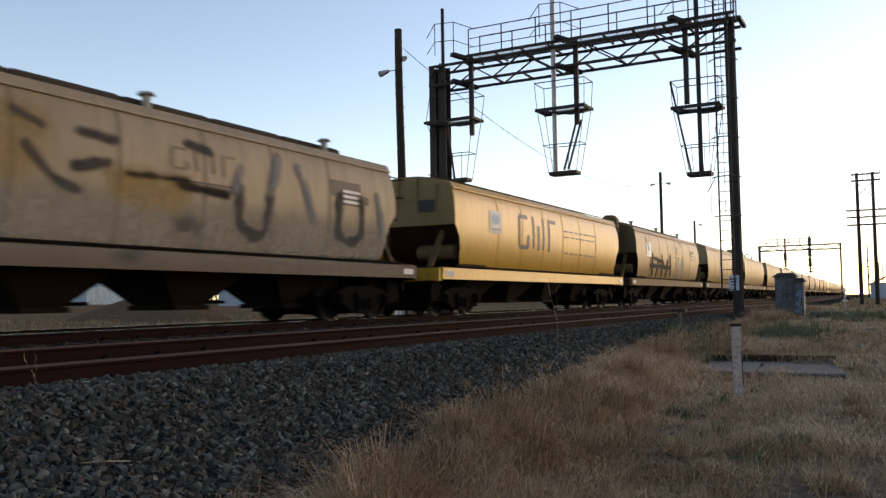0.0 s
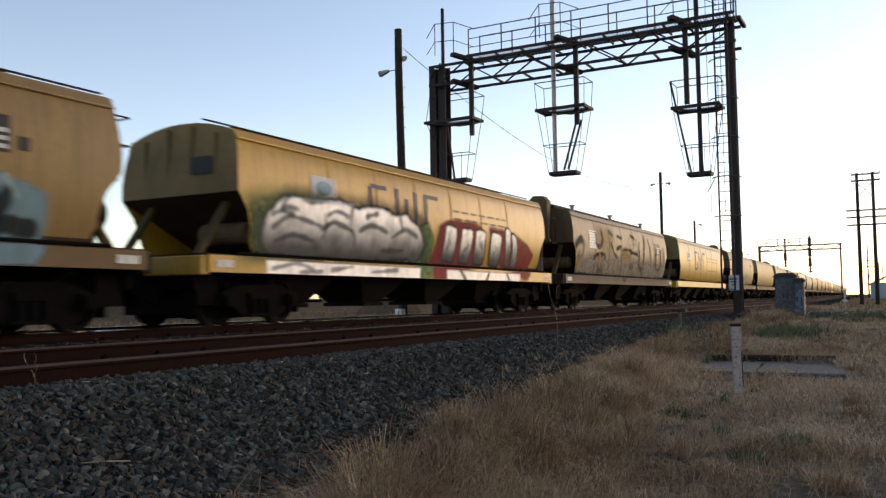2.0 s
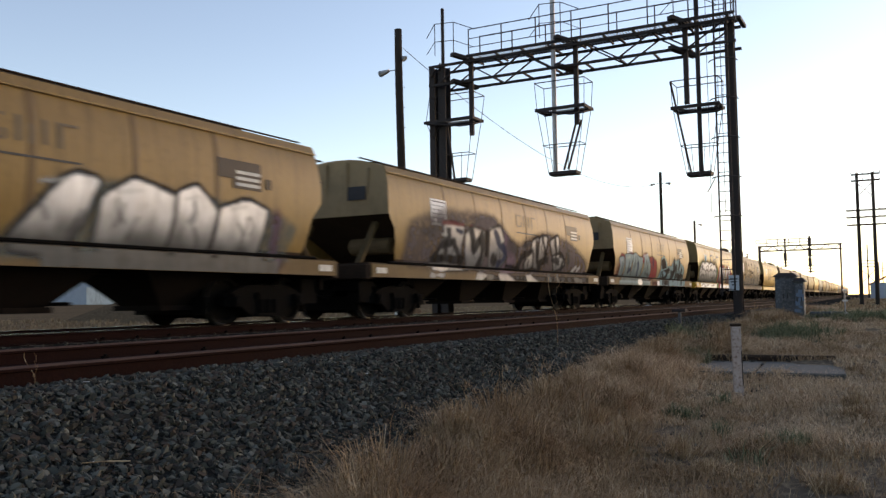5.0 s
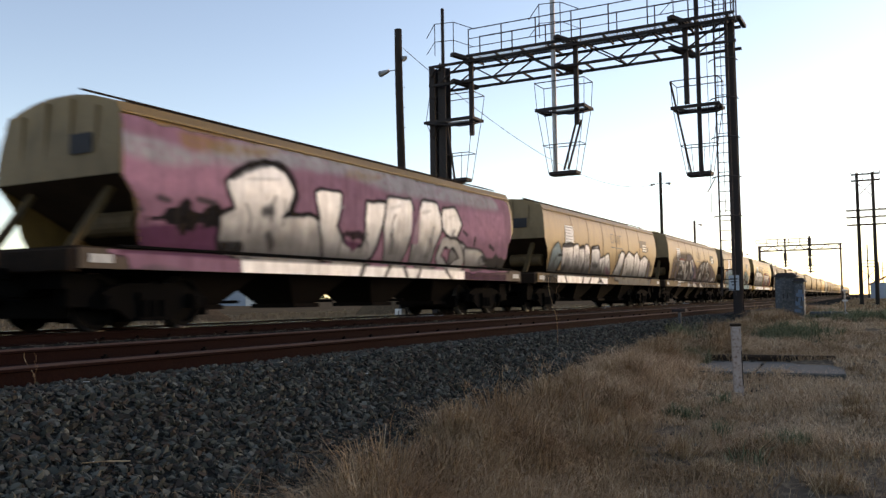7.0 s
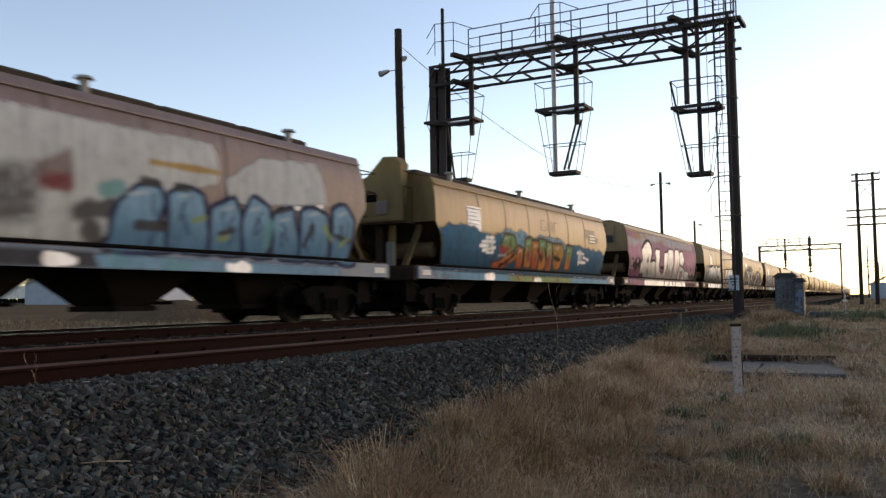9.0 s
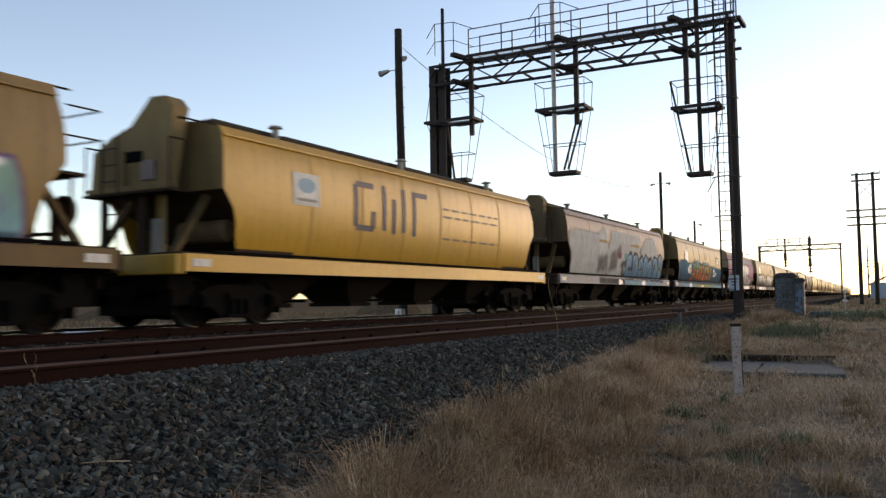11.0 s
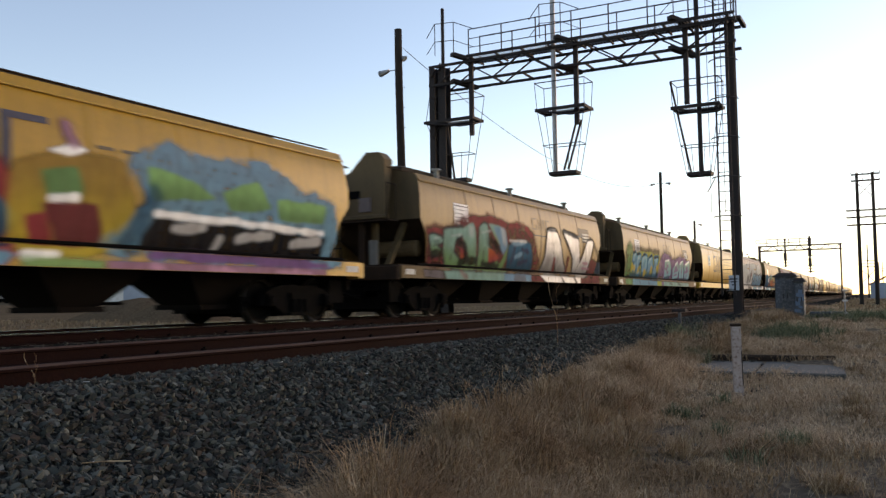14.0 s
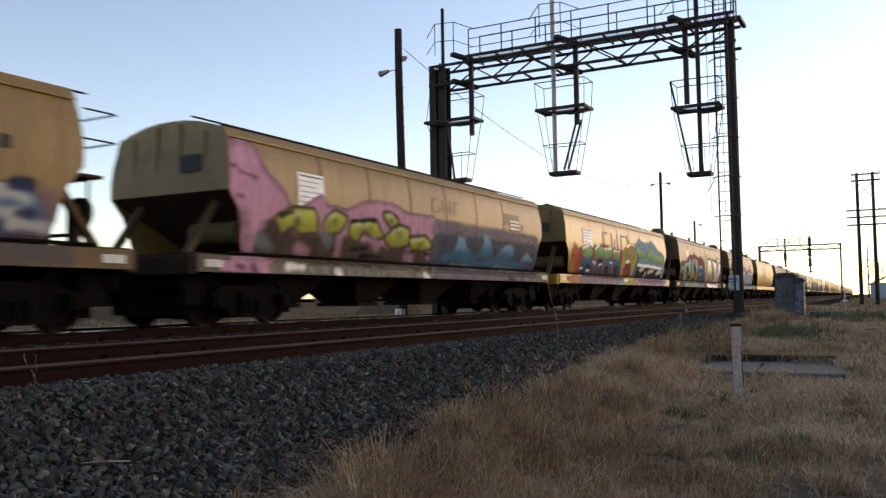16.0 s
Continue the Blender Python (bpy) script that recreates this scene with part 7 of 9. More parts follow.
a.line([(0.48, 2.98), (0.57, 2.79)], 0.2, "rose", soft=0.1, op=0.9)
a.fill([(0.12, 1.83), (1.05, 1.91), (1.2, 1.3), (0.45, 1.25)], "maroon", soft=0.06)
a.line([(0.27, 1.91), (0.64, 1.96)], 0.1, "bright", op=0.9)
a.line([(-0.19, 1.08), (0.34, 1.12)], 0.1, "bright", op=0.9)
a.fill([(-0.11, 1.63), (0.19, 1.71), (0.36, 1.27), (0.04, 1.26)], "red", soft=0.06)
a.fill([(1.6, 2.61), (2.44, 3.04), (3.45, 2.84), (4.72, 3.05), (5.69, 2.66), (6.96, 2.44), (7.14, 1.1), (1.2, 1.14), (1.96, 1.99)], "denimlt", top="sky", soft=0.12, op=0.9, wob=0.08)
a.fill([(1.98, 2.57), (2.93, 2.44), (3.49, 2.2), (2.14, 2.06)], "green", top="lightgreen", soft=0.05)
a.fill([(3.65, 2.35), (4.58, 2.6), (4.96, 2.15), (3.87, 2.03)], "green", top="lightgreen", soft=0.05)
a.fill([(5.14, 2.34), (6.75, 2.36), (6.57, 2), (5.24, 1.96)], "green", top="lightgreen", soft=0.05)
a.fill([(2.14, 1.82), (4.06, 1.81), (6.79, 1.73), (6.57, 1.19), (2.05, 1.21)], "black", soft=0.06, wob=0.06)
a.line([(2.18, 1.85), (4.05, 1.84), (6.62, 1.79)], 0.09, "bright", soft=0.05, op=0.9)
a.line([(2.59, 1.63), (3.26, 1.69)], 0.12, "silver", soft=0.05, op=0.9)
a.line([(4.14, 1.56), (5.01, 1.66)], 0.12, "silver", soft=0.05, op=0.9)
a.line([(5.7, 1.53), (6.54, 1.63)], 0.12, "silver", soft=0.05, op=0.9)
a.line([(3.7, 1.52), (3.58, 1.32)], 0.12, "silver", soft=0.05, op=0.9)
a.fill([(2.35, 1.28), (6.67, 1.19), (6.67, 1.06), (2.05, 1.11)], "purple", soft=0.06)
a.line([(1.64, 1.34), (2.13, 2.14)], 0.3, "bluedk", soft=0.12, op=0.7)
a.line([(6.75, 2.3), (6.85, 1.19)], 0.2, "denimlt", soft=0.1, op=0.9)
a.fill([(-7.06, 1.19), (-0.41, 1.17), (-0.41, 0.93), (-7, 0.92)], "salmon", soft=0.03, wob=0)
a.fill([(-5.86, 1.14), (-5.26, 1.14), (-5.41, 1), (-5.6, 0.96), (-5.73, 1.01)], "denimlt", soft=0.05, line="red", lw=0.03)
a.fill([(-5.03, 1.13), (-4.37, 1.13), (-4.54, 0.99), (-4.75, 0.95), (-4.89, 1)], "denimlt", soft=0.05, line="red", lw=0.03)
a.fill([(-4.11, 1.13), (-3.36, 1.13), (-3.55, 0.97), (-3.8, 0.93), (-3.96, 0.98)], "denimlt", soft=0.05, line="red", lw=0.03)
a.fill([(-3.25, 1.13), (-2.41, 1.12), (-2.63, 0.96), (-2.9, 0.91), (-3.07, 0.97)], "denimlt", soft=0.05, line="red", lw=0.03)
a.fill([(-2.19, 1.12), (-1.24, 1.11), (-1.49, 0.94), (-1.79, 0.89), (-1.99, 0.95)], "denimlt", soft=0.05, line="red", lw=0.03)
a.fill([(-1.31, 1.11), (-0.27, 1.11), (-0.54, 0.93), (-0.88, 0.88), (-1.1, 0.94)], "denimlt", soft=0.05, line="red", lw=0.03)
a.fill([(-0.21, 1.08), (1.16, 1.06), (1.16, 0.91), (-0.21, 0.91)], "lightgreen", soft=0.08, op=0.8, wob=0)
a.fill([(1.2, 1.06), (6.67, 1.06), (6.66, 0.88), (1.2, 0.9)], "rose", wob=0)
a.line([(2.1, 0.98), (2.34, 0.91)], 0.12, "pink", soft=0.05, op=0.9)
a.line([(3.39, 0.98), (3.95, 0.9)], 0.12, "pink", soft=0.05, op=0.9)
a.line([(5.16, 0.95), (6.14, 0.93)], 0.12, "pink", soft=0.05, op=0.9)
a.line([(-7.23, 1.1), (-6.7, 1.07)], 0.14, "ochre", soft=0.08, op=0.7)
a.done()

a = Spray(WAG[13], "pink cloud with lime forms beside a dusky blue fade")
a.fill([(-7.45, 3), (-7.16, 3.19), (-6.83, 3.27), (-6.5, 3.17), (-6.36, 2.81), (-5.95, 2.56), (-5.68, 2.31), (-5.81, 2.07), (-6.36, 1.77), (-6.09, 1.27), (-7.09, 1.22), (-7.09, 1.99), (-7.37, 2.48)], "pink", soft=0.05, line="rose", lw=0.1)
a.fill([(-4.98, 2.31), (-4.52, 2.52), (-4.31, 2.32), (-3.46, 2.34), (-2.97, 2.5), (-2.26, 2.62), (-1.78, 2.6), (-1.11, 2.45), (-0.26, 2.45), (0.24, 2.44), (0.4, 2.07), (0.37, 1.59), (-0.01, 1.4), (-6.12, 1.35), (-6.3, 1.85)], "pink", soft=0.06, line="rose", lw=0.05)
a.fill([(-6.99, 1.67), (-6.23, 1.7), (-6.09, 1.26), (-7.09, 1.22)], "rose", soft=0.12, op=0.8)
a.line([(-7.26, 2.86), (-7.05, 2.86)], 0.05, "plum", op=0.7)
a.line([(-6.98, 2.77), (-6.53, 2.7)], 0.05, "plum", op=0.7)
a.line([(-7.06, 2.33), (-6.91, 2.33)], 0.05, "plum", op=0.7)
a.line([(-6.83, 2.03), (-6.76, 1.85)], 0.14, "rose", soft=0.1, op=0.9)
a.fill([(-7.12, 1.9), (-6.85, 1.89), (-6.84, 1.67), (-7.05, 1.69)], "murk", soft=0.12, op=0.6)
a.fill([(-6.38, 1.68), (-6.04, 1.96), (-5.26, 1.73), (-3.55, 1.78), (-1.8, 1.67), (-0.14, 1.64), (-0, 1.19), (-6.33, 1.2)], "brown", soft=0.1, wob=0.08)
a.fill([(-5.92, 2.01), (-5.45, 2.2), (-4.79, 2.23), (-4.66, 1.83), (-5.13, 1.76), (-5.49, 1.92), (-5.76, 1.75)], "limedk", top="limelt", soft=0.05, line="brown")
a.fill([(-4.38, 2.05), (-4.07, 2.26), (-3.64, 2.18), (-3.85, 1.89), (-4.41, 1.85)], "limedk", top="limelt", soft=0.05, line="brown")
a.fill([(-3.47, 2.08), (-2.5, 2.19), (-2.18, 1.88), (-2.56, 1.81), (-2.93, 1.96), (-3.22, 1.72), (-3.5, 1.81)], "limedk", top="limelt", soft=0.05, line="brown")
a.fill([(-2.19, 2.39), (-1.86, 2.4), (-1.54, 2.25), (-1.87, 2.08)], "limedk", top="limelt", soft=0.05, line="brown")
a.fill([(-2.06, 1.84), (-1.49, 2.13), (-1.05, 2.09), (-1.02, 1.74), (-1.8, 1.67)], "limedk", top="limelt", soft=0.05, line="brown")
a.fill([(-0.97, 1.88), (-0.21, 1.93), (0.19, 1.73), (-0.79, 1.63)], "limedk", top="limelt", soft=0.05, line="brown")
a.line([(-3.43, 1.52), (-2.81, 1.57)], 0.06, "black", soft=0.03, op=0.9)
a.line([(-2.96, 1.39), (-2.09, 1.41)], 0.06, "black", soft=0.03, op=0.9)
a.line([(-1.05, 1.52), (-0.73, 1.59)], 0.06, "black", soft=0.03, op=0.9)
a.line([(-0.12, 1.57), (0.16, 1.53)], 0.06, "black", soft=0.03, op=0.9)
a.line([(-3.44, 2.13), (-2.54, 2.21)], 0.06, "black", soft=0.03, op=0.9)
a.line([(-5.81, 2.06), (-5.44, 2.17)], 0.06, "black", soft=0.03, op=0.9)
a.line([(-5.2, 1.47), (-4.91, 1.38)], 0.18, "pink", soft=0.12, op=0.6)
a.line([(-3.85, 1.7), (-3.84, 1.44)], 0.18, "pink", soft=0.12, op=0.6)
a.line([(-2.54, 1.72), (-2.34, 1.64)], 0.18, "pink", soft=0.12, op=0.6)
a.line([(-1.03, 1.48), (-0.79, 1.39)], 0.18, "pink", soft=0.12, op=0.6)
a.line([(-6.37, 1.61), (-6.09, 1.47)], 0.2, "tealdk", soft=0.12, op=0.7)
a.line([(-4.38, 1.79), (-4.21, 1.66)], 0.2, "tealdk", soft=0.12, op=0.7)
a.fill([(0.31, 2.43), (6.89, 2.42), (7.04, 1.89), (0.36, 1.94)], "dusk", soft=0.12, op=0.85)
a.fill([(0.33, 2.09), (6.99, 2.09), (6.92, 1.16), (0.3, 1.17)], "navygrey", soft=0.1, op=0.9)
a.fill([(1.3, 1.58), (1.52, 1.93), (1.54, 2.1), (1.91, 2.09), (2.06, 1.88), (2.47, 1.57)], "blue", top="sky", soft=0.05)
a.fill([(2.8, 1.61), (3.17, 2), (3.08, 2.2), (3.44, 2.19), (3.74, 1.65)], "blue", top="sky", soft=0.05)
a.fill([(4.07, 1.61), (4.43, 1.92), (5.01, 2.05), (5.38, 1.69)], "blue", top="sky", soft=0.05)
a.fill([(5.75, 1.49), (6.27, 1.86), (6.9, 1.59)], "blue", top="sky", soft=0.05)
a.line([(0.83, 1.51), (2.65, 1.55)], 0.16, "blue", soft=0.08, op=0.9)
a.line([(2.44, 1.38), (4.21, 1.44)], 0.16, "blue", soft=0.08, op=0.9)
a.line([(4.17, 1.52), (5.94, 1.4)], 0.16, "blue", soft=0.08, op=0.9)
a.line([(1.42, 1.32), (2.5, 1.3)], 0.1, "tealdk", soft=0.06, op=0.9)
a.line([(3.97, 1.31), (5.31, 1.29)], 0.1, "tealdk", soft=0.06, op=0.9)
a.fill([(-7.73, 1.16), (-6.22, 1.15), (-6.15, 0.93), (-7.63, 0.96)], "pink", soft=0.05, op=0.9, wob=0)
a.fill([(-6.22, 1.15), (0.27, 1.1), (0.27, 0.93), (-6.15, 0.93)], "pale", soft=0.05, op=0.6, wob=0)
a.fill([(0.27, 1.1), (6.92, 1.07), (6.91, 0.91), (0.27, 0.93)], "dusk", soft=0.05, op=0.9, wob=0)
a.line([(-7.04, 1.06), (-6.88, 1.04)], 0.08, "plum", soft=0.05, op=0.9)
a.line([(-6.62, 1.05), (-6.55, 0.97)], 0.08, "plum", soft=0.05, op=0.9)
a.line([(-5.6, 1.08), (-5.16, 1.08)], 0.12, "bright", soft=0.06, op=0.7)
a.line([(-4.05, 1.03), (-3.9, 0.95)], 0.12, "bright", soft=0.06, op=0.7)
a.line([(-0.27, 1.01), (-0.1, 0.94)], 0.12, "bright", soft=0.06, op=0.7)
a.line([(4.8, 1.02), (5.21, 0.97)], 0.1, "navy", soft=0.05, op=0.9)
a.line([(5.71, 1.04), (5.78, 0.91)], 0.1, "navy", soft=0.05, op=0.9)
a.done()

a = Spray(WAG[14], "blue and grey piece low on the side")
a.fill([(-2.0, 1.3), (-1.8, 2.1), (2.0, 2.3), (5.2, 2.15), (5.3, 1.3)], "denim", soft=0.15, op=0.8)
a.fill([(5.32, 2.01), (6.11, 2.02), (6.74, 1.95), (6.85, 1.38), (5.41, 1.37)], "lilac", soft=0.2, op=0.5)
a.fill([(5.33, 1.9), (5.94, 2.04), (6.31, 1.95), (6.52, 1.64), (6.37, 1.42), (5.41, 1.37)], "bluedk", top="denim", soft=0.12)
a.line([(5.55, 1.96), (5.95, 1.93), (6.21, 1.84)], 0.14, "silver", soft=0.08, op=0.9)
a.line([(6.01, 1.51), (6.53, 1.5)], 0.14, "silver", soft=0.08, op=0.9)
a.line([(5.66, 1.67), (6.07, 1.64)], 0.14, "silver", soft=0.08, op=0.9)
a.line([(5.94, 2.04), (6.24, 2.06)], 0.14, "navy", soft=0.05, op=0.9)
a.line([(6.07, 1.67), (6.24, 1.65)], 0.14, "navy", soft=0.05, op=0.9)
a.fill([(5.43, 1.3), (6.91, 1.21), (6.91, 0.97), (5.32, 0.97)], "murk", soft=0.05, op=0.7, wob=0)
a.done()

a = Spray(WAG[-1], "dark tags low on the side")
a.line([(-4.21, 2.37), (-4.12, 1.55)], 0.3, "smoke", soft=0.1, op=0.9)
a.line([(-3.11, 2.17), (-3.27, 1.51)], 0.3, "smoke", soft=0.1, op=0.9)
a.line([(-2.28, 2.32), (-2.18, 1.53)], 0.3, "smoke", soft=0.1, op=0.9)
a.line([(-1.09, 2.11), (-1.27, 1.49)], 0.3, "smoke", soft=0.1, op=0.9)
a.line([(-0.52, 2.38), (-0.3, 1.57)], 0.3, "smoke", soft=0.1, op=0.9)
a.line([(-4.61, 1.89), (-0.23, 1.88)], 0.14, "smoke", soft=0.08, op=0.9)
a.line([(-3.93, 2.26), (-1.96, 2.08)], 0.14, "smoke", soft=0.08, op=0.9)
a.line([(1.39, 2.25), (1.4, 1.6)], 0.3, "paleteal", soft=0.1, op=0.8)
a.line([(2.38, 2.34), (2.55, 1.62)], 0.3, "paleteal", soft=0.1, op=0.8)
a.line([(-5.22, 3.08), (-4.94, 2.69)], 0.2, "chalk", soft=0.1, op=0.5)
a.line([(1.86, 3.51), (2.16, 3.2)], 0.2, "chalk", soft=0.1, op=0.5)
a.done()


# ---- signal gantry over both tracks ----
GY0, GY1 = 27.1, 28.1          # the two faces of its box truss
GX0, GX1 = -15.2, -4.35
LOW, HIGH = 8.26, 8.96


def bar_part(name, a, b, w, h=None, seg=0, material=None, parent=None, label=""):
    bm = bmesh.new()
    bm_bar(bm, a, b, w, h, seg)
    return part(name, bm, material or M["steel"], parent, label)


def i_column(x, y, z0, z1, w, d, parent, label=""):
    bm = bmesh.new()
    hw, hd, t = w / 2, d / 2, 0.03
    sec = [(-hw, -hd), (hw, -hd), (hw, -hd + t), (t / 2, -hd + t), (t / 2, hd - t), (hw, hd - t), (hw, hd), (-hw, hd), (-hw, hd - t), (-t / 2, hd - t), (-t / 2, -hd + t), (-hw, -hd + t)]
    lo = [bm.verts.new((x + a, y + b, z0)) for a, b in sec]
    hi = [bm.verts.new((x + a, y + b, z1)) for a, b in sec]
    bm.faces.new(hi)
    for i in range(len(sec)):
        k = (i + 1) % len(sec)
        bm.faces.new((lo[i], lo[k], hi[k], hi[i]))
    bmesh.ops.recalc_face_normals(bm, faces=bm.faces)
    return part("column", bm, M["steel"], parent, label)


def box_rail(parent, name, pts, w=0.04, closed=False, material=None):
    bm = bmesh.new()
    n = len(pts)
    for i in range(n if closed else n - 1):
        bm_bar(bm, pts[i], pts[(i + 1) % n], w, seg=6)
    return part(name, bm, material or M["steel"], parent)


M["grate"] = mat("dull_grating", (0.22, 0.24, 0.25), 0.6, 0.3, second=(0.14, 0.15, 0.16), scale=5)


def signal_cage(g, xt0, xt1, xp0, xp1, xm0, xm1, xb0, xb1, zt, zp, zm, zb):
    """A hanging platform for a signal: top rail, working platform, middle rail and foot platform, narrowing downwards."""
    y0, y1 = 26.95, 27.8
    cage = part("signal_cage", grating(xp0, xp1, y0, y1, zp), M["grate"], g, "hanging signal platform")
    part("foot_platform", cage_floor(xb0, xb1, y0 + 0.2, y1 - 0.2, zb, 0.22), M["steel"], cage)
    for y in (y0, y1):
        bar_part("edge_beam", (xp0 - 0.05, y, zp - 0.04), (xp1 + 0.05, y, zp - 0.03), 0.06, 0.10, parent=cage)
    for x in (xp0, xp1):
        bar_part("edge_beam", (x, y0, zp - 0.03), (x, y1, zp - 0.03), 0.06, 0.10, parent=cage)
    box_rail(cage, "under_brace", [(xp0 + 0.2, y0 - 0.03, zp - 0.1), (xp1 - 0.45, y0 - 0.03, zp - 0.30), (xp1 - 0.05, y0 + 0.1, zp - 0.26), (xp1, y1, zp - 0.05)], 0.07)
    box_rail(cage, "top_rail", [(xt0, y0 - 0.02, zt), (xt1, y0 - 0.02, zt), (xt1, y1, zt), (xt0, y1, zt)], 0.035, True)
    box_rail(cage, "middle_rail", [(xm0, y0 + 0.15, zm), (xm1, y0 + 0.15, zm), (xm1, y1 - 0.15, zm), (xm0, y1 - 0.15, zm)], 0.03, True)
    for xa, xb, xc in ((xt0, xp0, xb0), (xt1, xp1, xb1)):
        for ya, yb in ((y0 - 0.02, y0 + 0.2), (y1, y1 - 0.2)):
            box_rail(cage, "hanger", [(xa, ya, zt), (xb, (ya * 2 + yb) / 3, zp), (xc, yb, zb)], 0.022)
    for s in (0.3, 0.7):
        bar_part("hanger", (xm0 + (xm1 - xm0) * s, y0 + 0.15, zm), (xb0 + (xb1 - xb0) * s, y0 + 0.2, zb), 0.02, seg=6, parent=cage)
    return cage


def cage_floor(x0, x1, y0, y1, z, th):
    bm = bmesh.new()
    bm_box(bm, ((x0 + x1) / 2, (y0 + y1) / 2, z), (x1 - x0, y1 - y0, th * 0.6))
    bevel(bm, 0.02)
    return bm


def grating(x0, x1, y0, y1, z, step=0.085):
    """Open bar grating: flat cross bars on two bearers."""
    bm = bmesh.new()
    x = x0
    while x < x1:
        bm_box(bm, (x, (y0 + y1) / 2, z), (0.03, y1 - y0, 0.012))
        x += step
    for y in (y0 + 0.3 * (y1 - y0), y0 + 0.7 * (y1 - y0)):
        bm_box(bm, ((x0 + x1) / 2, y, z - 0.02), (x1 - x0, 0.03, 0.03))
    return bm


def signal_gantry():
    g = thing("signal_gantry", pose(-9.8, 27.6, 0), "dark steel signal gantry with hanging platforms spanning both tracks", "signal gantry")
    g.matrix_world = pose(0, 0, 0)
    # columns
    for x, w in ((-15.26, 0.22), (-14.84, 0.30)):
        i_column(x, 27.6, -0.45, 9.05, w, 0.42, g)
    zs = np.arange(0.6, 8.8, 1.15)
    for k, z in enumerate(zs):
        bar_part("lacing", (-15.28, 27.36, z), (-14.86, 27.36, z + (0.5 if k % 2 else -0.3)), 0.07, 0.02, parent=g)
    i_column(-4.62, 27.6, -0.45, 8.95, 0.27, 0.32, g)
    # chords and lattice
    for y in (GY0, GY1):
        for z in (LOW, HIGH):
            bar_part("chord", (GX0, y, z), (GX1, y, z), 0.08, 0.085, parent=g)
        n = 9
        for k in range(n):
            xa, xb = GX0 + 0.3 + (GX1 - GX0 - 0.6) * k / n, GX0 + 0.3 + (GX1 - GX0 - 0.6) * (k + 1) / n
            z0, z1 = (LOW, HIGH) if k % 2 == 0 else (HIGH, LOW)
            bar_part("brace", (xa, y, z0), (xb, y, z1), 0.05, 0.045, parent=g)
    n = 9
    for k in range(n + 1):
        x = GX0 + 0.3 + (GX1 - GX0 - 0.6) * k / n
        bar_part("cross_tie", (x, GY0, LOW), (x, GY1, LOW), 0.06, parent=g)
        bar_part("cross_tie", (x, GY0, HIGH), (x, GY1, HIGH), 0.06, parent=g)
    for z in (HIGH,):
        bar_part("end_beam", (GX1 + 0.1, GY0 - 0.05, z), (GX1 + 0.1, GY1 + 0.05, z), 0.12, 0.10, parent=g)
    # walkway with handrails
    part("walkway", grating(-13.6, GX1, 26.98, 27.92, 9.08, 0.10), M["grate"], g, "open grating walkway")
    for y in (26.98, 27.92):
        bar_part("kick_plate", (-13.6, y, 9.12), (GX1, y, 9.12), 0.02, 0.11, parent=g)
    for k in range(10):
        x = -13.4 + k * (GX1 + 13.2) / 9
        bar_part("cross_bearer", (x, 26.9, 9.03), (x, 28.0, 9.03), 0.06, parent=g)
    for y in (26.98, 27.92):
        for z, w in ((10.08, 0.04), (9.74, 0.03), (9.42, 0.025)):
            bar_part("handrail", (-13.5, y, z), (-4.45, y, z), w, seg=6, parent=g)
        for k in range(8):
            x = -13.5 + 9.05 * k / 7
            bar_part("rail_post", (x, y, 9.08), (x, y, 10.1), 0.045, seg=6, parent=g)
    # masts and hanging signal posts
    bar_part("mast", (-14.72, 27.3, 8.4), (-14.72, 27.3, 11.15), 0.13, seg=8, parent=g)
    bar_part("mast", (-13.57, 27.3, 6.3), (-13.57, 27.3, 9.1), 0.15, 0.12, parent=g)
    bar_part("mast", (-10.37, 27.2, 4.7), (-10.37, 27.2, 11.0), 0.16, seg=10, material=M["steel_light"], parent=g, label="pale galvanised mast")
    bar_part("mast", (-9.6, 27.3, 6.25), (-9.6, 27.3, 9.2), 0.15, 0.12, parent=g)
    bar_part("mast", (-5.93, 27.3, 6.5), (-5.93, 27.3, 9.25), 0.15, 0.12, parent=g)
    bar_part("mast", (-5.54, 27.2, 4.15), (-5.54, 27.2, 10.0), 0.14, seg=10, parent=g)
    for x, s in ((-13.57, 1), (-9.6, 1), (-5.75, 1)):
        for z in (8.15, 9.12):
            bar_part("bracket", (x - 0.55, 26.85, z + 0.12), (x + 0.02, 27.75, z - 0.02), 0.22, 0.13, parent=g)
    for a, b in (((-14.6, 27.3, 6.9), (-14.3, 27.3, 4.75)), ((-9.62, 27.3, 6.4), (-10.1, 27.3, 4.75)), ((-9.45, 27.3, 6.4), (-9.95, 27.3, 4.75)), ((-6.42, 27.2, 7.25), (-5.85, 27.2, 4.3))):
        bar_part("strut", a, b, 0.065, 0.055, parent=g)
    signal_cage(g, -15.1, -13.3, -15.3, -13.4, -14.55, -13.62, -14.45, -13.75, 7.8, 6.92, 5.68, 4.72)
    signal_cage(g, -10.98, -9.2, -10.93, -9.24, -10.78, -9.42, -10.6, -9.62, 7.76, 6.86, 5.62, 4.64)
    signal_cage(g, -6.36, -4.9, -6.32, -4.92, -6.12, -5.06, -5.98, -5.24, 7.2, 6.38, 5.15, 4.24)
    for x in (-14.1, -10.1, -5.65):                 # curved hood rails over the walkway where the masts stand
        box_rail(g, "hood_rail", [(x - 0.9, 26.6, 9.9), (x - 0.4, 26.3, 10.25), (x + 0.35, 26.3, 10.2), (x + 0.8, 26.98, 10.08)], 0.03)
